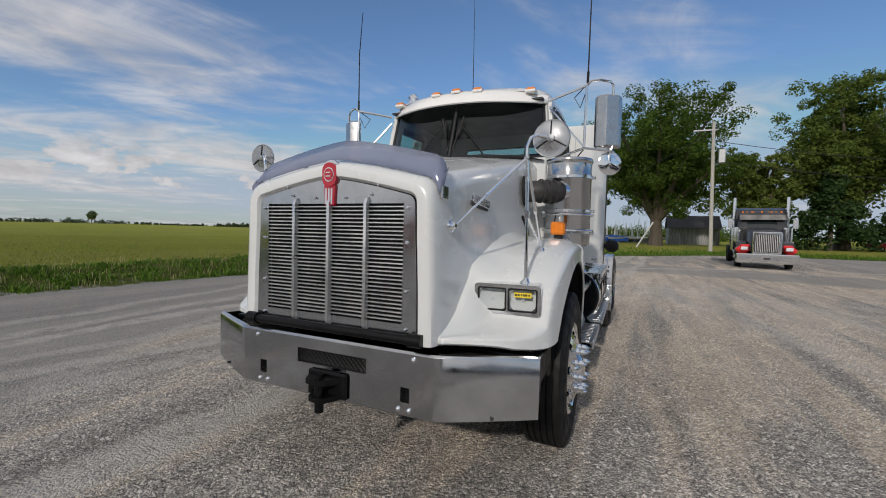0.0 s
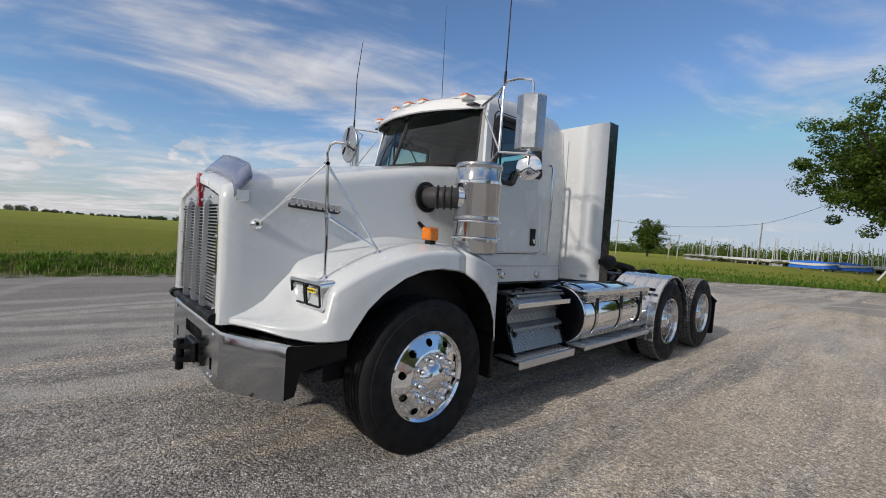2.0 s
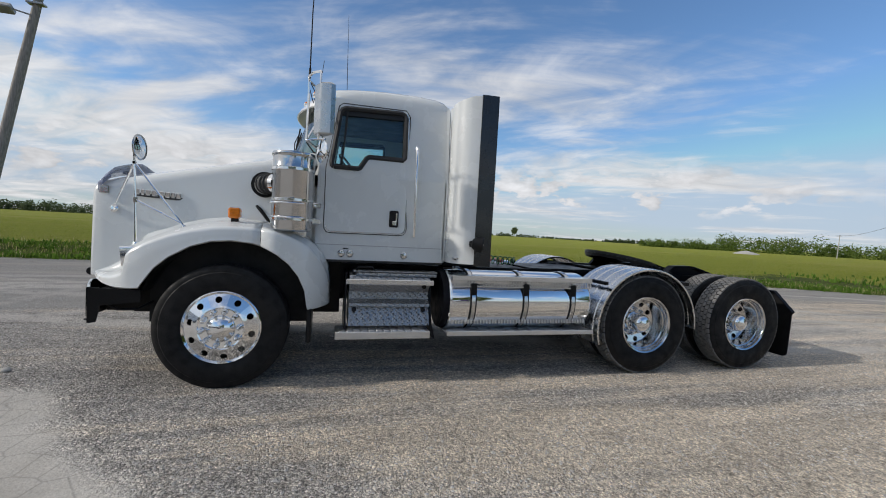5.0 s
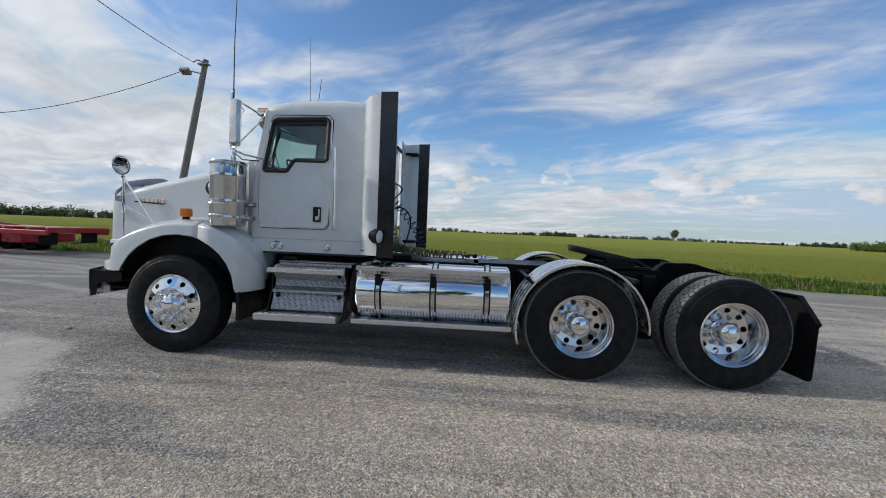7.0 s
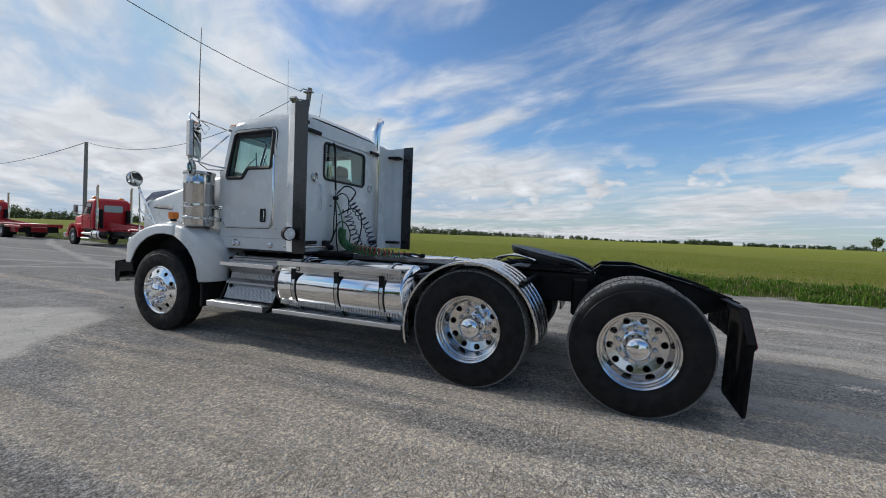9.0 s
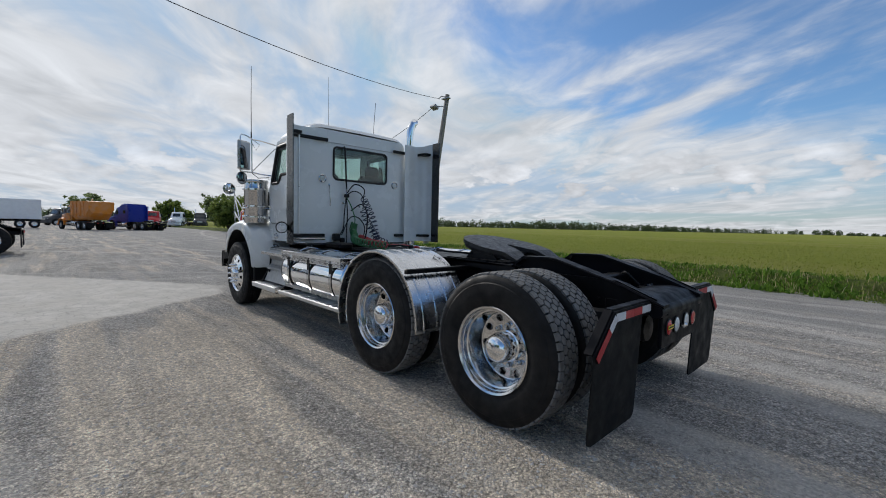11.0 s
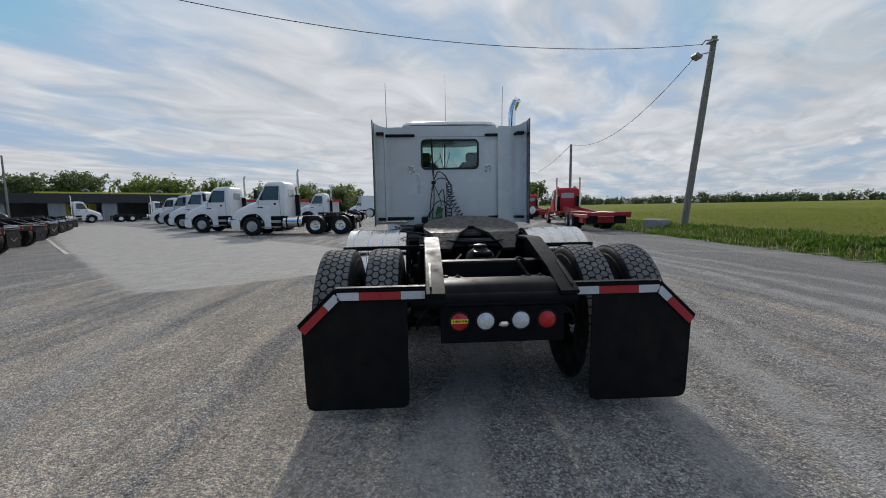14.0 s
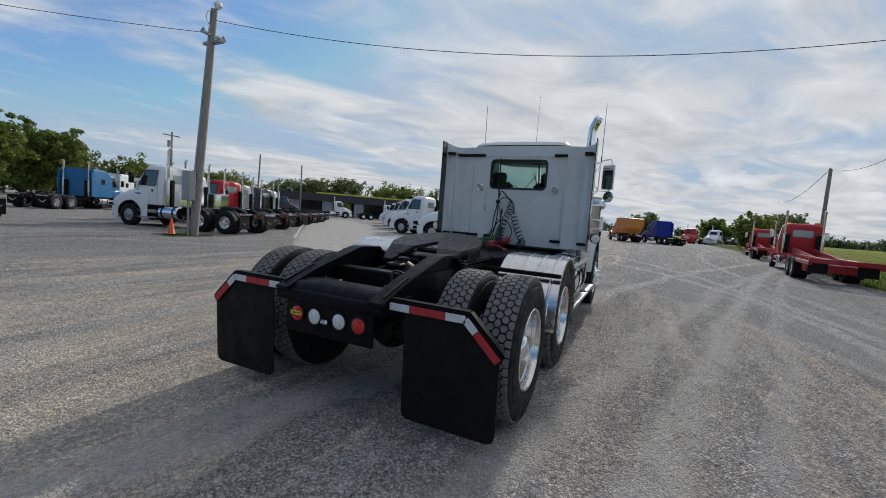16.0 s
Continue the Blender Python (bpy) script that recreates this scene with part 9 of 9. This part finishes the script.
# ---- boat yard ----
def build_boats():
    rnd = random.Random(4)
    hull_w = paint("boat white", (0.66, 0.67, 0.68))
    tarp = material("blue tarpaulin", (0.02, 0.14, 0.55), 0.55, grain=0.2, grain_scale=2)
    mast = material("aluminium mast", (0.62, 0.63, 0.62), 0.4, 0.6)

    def boat(at, rz, h, covered):
        t = thing("sailing_boat", "small white sailing boat under a blue cover" if covered else "small white sailing boat with a bare mast on land", "boat", at, rz, "boats in the yard")
        rows = []
        for x, w, z0, z1 in ((-3.0, 0.05, 0.95, 1.25), (-2.0, 0.6, 0.6, 1.2), (0, 1.0, 0.4, 1.1), (2.0, 0.95, 0.5, 1.1), (2.8, 0.8, 0.7, 1.1)):
            rows.append([(x, 0, z0), (x, -w, (z0 + z1) / 2), (x, -w, z1), (x, w, z1), (x, w, (z0 + z1) / 2)])
        part("hull", Geo().loft(rows), hull_w, t)
        for x in (-1.4, 1.4):
            part("cradle", Geo().box(x - 0.1, x + 0.1, -0.8, 0.8, 0, 0.5), M_galv, t)
        if covered:
            part("cover", Geo().loft([[(-2.9, -0.3, 0.4), (-2.8, 0, 1.30), (-2.9, 0.3, 0.4)], [(-1.4, -1.10, 0.3), (-1.4, 0, 1.38), (-1.4, 1.10, 0.35)], [(0, -1.25, 0.25), (0, 0, 1.55), (0, 1.25, 0.3)], [(2.8, -1.0, 0.3), (2.8, 0, 1.32), (2.8, 1.0, 0.35)]], False), tarp, t, "blue tarpaulin cover")
        part("mast", Geo().tube([(-0.4, 0, 1.0), (-0.4 + rnd.uniform(-0.15, 0.15), rnd.uniform(-0.2, 0.2), h)], 0.045, 5), mast, t, "bare aluminium mast")

    for k in range(96):
        u = (k / 95) ** 1.25
        boat((96 + 16 * rnd.random() + 8 * u, -6 + 36 * u + rnd.uniform(-0.8, 0.8), 0), rnd.uniform(-20, 120), rnd.uniform(3.4, 5.6), False)
    for x, y in ((84, 5.2), (85, 1.6)):
        boat((x, y, 0), rnd.uniform(78, 98), rnd.uniform(4.0, 5.0), True)


build_boats()


# ---- trees and woods ----
M_bark = material("tree bark", (0.085, 0.068, 0.05), 0.9, grain=0.4, grain_scale=6, stretch=(3, 3, 0.7), bump=0.5, bump_scale=14)
M_leaf = leaf_material("summer leaves", (0.035, 0.070, 0.012), (0.13, 0.20, 0.036))
M_leaf_mid = leaf_material("sunlit leaves", (0.055, 0.098, 0.018), (0.185, 0.25, 0.055))
# olive green, lightened further to carry haze over the backlit yard trees
M_leaf_olive = leaf_material("olive leaves", (0.10, 0.14, 0.032), (0.24, 0.30, 0.075))
M_needle = leaf_material("dark needles", (0.022, 0.055, 0.018), (0.075, 0.13, 0.042))
M_woods = leaf_material("distant woods", (0.055, 0.08, 0.038), (0.12, 0.155, 0.075))
# far leaves: the haze in front of them is mixed into this paler green
M_leaf_hazy = leaf_material("leaves paled for haze", (0.11, 0.145, 0.06), (0.25, 0.30, 0.125))


def leaf_cloud(name, centres, radii, count, size, mat, seed, parent, label=""):
    """Leaves gathered round many clump centres, each a bent card."""
    rnd = np.random.RandomState(seed)
    centres, radii = np.asarray(centres), np.asarray(radii)
    pick = rnd.randint(0, len(centres), count)
    d = rnd.normal(0, 1, (count, 3))
    d /= np.linalg.norm(d, axis=1)[:, None]
    r = rnd.uniform(0.25, 1.0, count) ** 0.5
    p = centres[pick] + d * (radii[pick] * r)[:, None] * np.array([1, 1, 0.75])
    # leaves lie roughly along the skin of their clump
    n = d * 0.9 + np.array([0, 0, 0.45]) + rnd.normal(0, 0.5, (count, 3))
    a = np.cross(n, rnd.normal(0, 1, (count, 3)))
    a /= np.linalg.norm(a, axis=1)[:, None]
    b = np.cross(n, a)
    b /= np.linalg.norm(b, axis=1)[:, None]
    s = (size * rnd.uniform(0.55, 1.3, count))[:, None]
    a, b = a * s, b * s * 0.62
    v = np.stack([p - a, p - b * 0.9, p + a, p + b * 0.9], 1).reshape(-1, 3)
    f = (np.arange(count)[:, None] * 4 + np.arange(4)).tolist()
    me = bpy.data.meshes.new(name)
    me.from_pydata(v.tolist(), [], f)
    me.materials.append(mat)
    ob = new(name, me)
    ob.parent = parent
    if label:
        ob["label"] = label
    return ob


def tree(at, height, spread, seed, label, leaves=9000, size=0.34, mat=None, low=0.22, trunk=0.55, full=1.0):
    """A broad tree with forking limbs and clumped leaves."""
    rnd = random.Random(seed)
    t = thing("tree", label, "tree", at)
    g = Geo()
    fork = height * low * 1.1
    g.tube([(0, 0, -0.3), (0.05, 0, fork * 0.5), (0.1, 0.05, fork)], [trunk * 1.25, trunk * 0.95, trunk * 0.85], 10)
    centres, radii = [], []
    for k in range(16):
        a = 2 * math.pi * (k + rnd.uniform(-0.3, 0.3)) / 16 * 3.4
        reach = spread * rnd.uniform(0.45, 0.92)
        top = height * rnd.uniform(0.42, 0.92) if k > 2 else height * rnd.uniform(0.85, 0.97)
        if k <= 2:
            reach *= 0.4
        tip = Vector((reach * math.cos(a), reach * math.sin(a), top))
        mid = Vector((tip.x * 0.45 + rnd.uniform(-0.5, 0.5), tip.y * 0.45 + rnd.uniform(-0.5, 0.5), fork + (top - fork) * 0.55))
        path = smooth_path([(0.1, 0.05, fork * 0.9), mid, tip], 8)
        g.tube(path, [trunk * 0.55 * (1 - 0.88 * i / 8) for i in range(9)], 7)
        for i in range(3, 9):
            for _ in range(5):
                q = path[i] + Vector((rnd.gauss(0, 1), rnd.gauss(0, 1), rnd.gauss(0.1, 0.75))) * spread * 0.155
                q.z = max(q.z, height * low * 0.75)
                centres.append(tuple(q))
                radii.append(spread * rnd.uniform(0.07, 0.17) * full)
    part("trunk", g, M_bark, t, "grey-brown forking trunk")
    leaf_cloud("crown", centres, radii, leaves, size, mat or M_leaf, seed, t, "dense green leaves with gaps of sky")
    return t


def conifer(at, height, spread, seed, label):
    rnd = random.Random(seed)
    t = thing("conifer", label, "tree", at)
    part("trunk", Geo().tube([(0, 0, -0.2), (0, 0, height * 0.6), (0, 0, height)], [0.35, 0.2, 0.03], 8), M_bark, t)
    centres, radii = [], []
    for k in range(90):
        u = (k / 90) ** 0.9
        r = spread * (1 - u) * rnd.uniform(0.4, 1.0)
        a = rnd.uniform(0, 6.283)
        centres.append((r * math.cos(a), r * math.sin(a), height * (0.10 + 0.88 * u) - 0.1 * r))
        radii.append(spread * (0.10 + 0.22 * (1 - u)))
    leaf_cloud("crown", centres, radii, 9000, 0.29, M_needle, seed, t, "drooping dark green boughs")


tree((70, -5.2, 0), 24.0, 12.6, 1, "broad old roadside tree with a thick forking trunk", 90000, 0.19, low=0.15, trunk=0.95)
tree((76, -19.5, 0), 15.0, 6.0, 2, "olive-green tree behind a truck", 26000, 0.23, M_leaf_olive, low=0.08)
tree((78, -30.5, 0), 27.0, 11.0, 3, "very tall spreading tree beside the road", 80000, 0.22, M_leaf_mid, low=0.14, trunk=0.9)
tree((84, -46.0, 0), 28.0, 12.0, 33, "very tall spreading tree behind conifers", 24000, 0.36, M_leaf_mid, low=0.16, trunk=0.9)
tree((92, -60.0, 0), 27.0, 12.0, 13, "tall tree behind others", 12000, 0.5)
conifer((72, -27.0, 0), 12.0, 5.5, 4, "dark bushy conifer by the road")
conifer((74, -36.5, 0), 13.0, 6.0, 5, "dark bushy conifer beside another")
conifer((80, -49.0, 0), 12.0, 6.0, 6, "dark bushy conifer behind parked cars")
tree((100, 36.2, 0), 8.9, 4.3, 7, "small round tree by the road", 9000, 0.22, low=0.10, trunk=0.28, full=1.25)
tree((331, 700, 0), 19.0, 7.0, 8, "lone tree far out in the field", 2600, 0.9, M_leaf_hazy, trunk=0.6)
tree((-51, 13.6, 0), 4.4, 2.4, 9, "bushy tree at the end of the field edge", 6500, 0.20, M_leaf_olive, low=0.03, trunk=0.2)
tree((-96, 26, 0), 7.0, 5.5, 10, "tree behind parked trucks", 6500, 0.36, M_leaf_hazy, low=0.03)
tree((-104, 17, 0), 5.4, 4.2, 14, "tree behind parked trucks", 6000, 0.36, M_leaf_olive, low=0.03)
tree((-110, 3, 0), 6.0, 4.5, 15, "tree far behind the yard", 6000, 0.36, M_leaf_hazy, low=0.03)
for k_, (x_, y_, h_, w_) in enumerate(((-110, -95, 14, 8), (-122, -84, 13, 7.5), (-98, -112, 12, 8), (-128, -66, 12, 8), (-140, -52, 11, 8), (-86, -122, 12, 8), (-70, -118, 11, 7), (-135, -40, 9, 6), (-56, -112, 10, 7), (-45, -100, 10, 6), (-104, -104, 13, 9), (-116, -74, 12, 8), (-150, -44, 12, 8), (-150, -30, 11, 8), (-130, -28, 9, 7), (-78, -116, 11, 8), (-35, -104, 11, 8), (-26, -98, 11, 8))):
    tree((x_, y_, 0), h_ * 0.82, w_, 20 + k_, "rounded green tree behind the workshop", 9500, 0.42, M_leaf_hazy if k_ % 2 == 0 else M_leaf_olive, low=0.04, full=1.4)
for k_, (x_, y_, h_, w_) in enumerate(((3, -66, 17, 7), (-6, -72, 15, 6.5), (10, -62, 18, 7), (-14, -78, 12, 6), (-24, -84, 11, 6))):
    tree((x_, y_, 0), h_, w_, 40 + k_, "tall green tree at the edge of the yard", 15000, 0.32, M_leaf_olive, low=0.05)


def far_woods():
    """A low band of distant trees along the horizon."""
    rnd = random.Random(12)
    far, close = ([], []), ([], [])
    for k in range(3000):
        az = rnd.uniform(-12, 205)
        a = radians(az)
        wob = 0.5 + 0.5 * math.sin(az * 0.31) * math.sin(az * 0.113 + 1.0)
        dist = 620 + 420 * (0.5 + 0.5 * math.sin(az * 0.19 + 2.0)) + rnd.uniform(-20, 20)
        if az < 48:
            dist = rnd.uniform(170, 210) if az < 18 else rnd.uniform(215, 245)
        gap = math.sin(az * 0.9) + math.sin(az * 2.3 + 1)
        if 48 < az < 100 and gap < -0.9 and rnd.random() < 0.8:
            continue
        if 92 < az < 115:
            wob = max(wob, 1.15)
        if az > 115:
            wob = 1.15 + 0.6 * max(0.0, math.sin(az * 1.9) * math.sin(az * 0.47))
            dist = 600 + 50 * math.sin(az * 0.3) + rnd.uniform(-20, 20)
        crown = math.sin(az * 7.3) + math.sin(az * 11.9 + 2) + math.sin(az * 23.1)
        tall = (3.5 + 8.5 * wob) * (0.74 + 0.10 * crown) * rnd.uniform(0.7, 1.0)
        if az < 48:
            tall = (5.6 + 0.7 * crown + (2.4 if 31 < az < 40 else -1.8 if az >= 40 else 0.0)) * rnd.uniform(0.6, 1.0)
        for z in (0.15, 0.45, 0.74):
            put = close if az < 48 else far
            put[0].append((dist * math.cos(a), dist * math.sin(a), tall * z))
            put[1].append(tall * rnd.uniform(0.22, 0.36) + 0.6)
    ob = leaf_cloud("far_woods", *far, 84000, 1.15, M_woods, 77, None)
    tagged(ob, "low uneven band of distant trees along the field's horizon", "woods", kind="stuff")
    ob = leaf_cloud("roadside_woods", *close, 52000, 0.42, M_leaf_mid, 78, None)
    tagged(ob, "green wood behind the boat yard and the meadow", "woods", kind="stuff")


far_woods()


def chain_fence():
    t = thing("fence", "low wire fence with thin posts at the yard's end", "fence", (-98, 0, 0))
    for k in range(24):
        part("post", Geo().cyl((0, -12 + k * 1.8, 0), (0, -12 + k * 1.8, 1.8), 0.04, 6), M_galv, t)
    for z in (0.6, 1.2, 1.75):
        part("rail", Geo().tube([(0, -12, z), (0, 29.4, z)], 0.02, 4), M_galv, t)


chain_fence()


def spoil_heap():
    t = thing("gravel_heap", "small pale heap of gravel in the field", "heap", (110, 81.5, 0))
    rows = []
    for z, r in ((-0.1, 2.6), (0.3, 2.0), (0.6, 1.2), (0.85, 0.5), (0.9, 0.1)):
        rows.append([(r * math.cos(a) * (1 + 0.12 * math.sin(3 * a + z)), 1.4 * r * math.sin(a), z) for a in np.linspace(0, 6.283, 19)[:-1]])
    part("heap_body", Geo().loft(rows), M_conc, t, smooth=60)


spoil_heap()
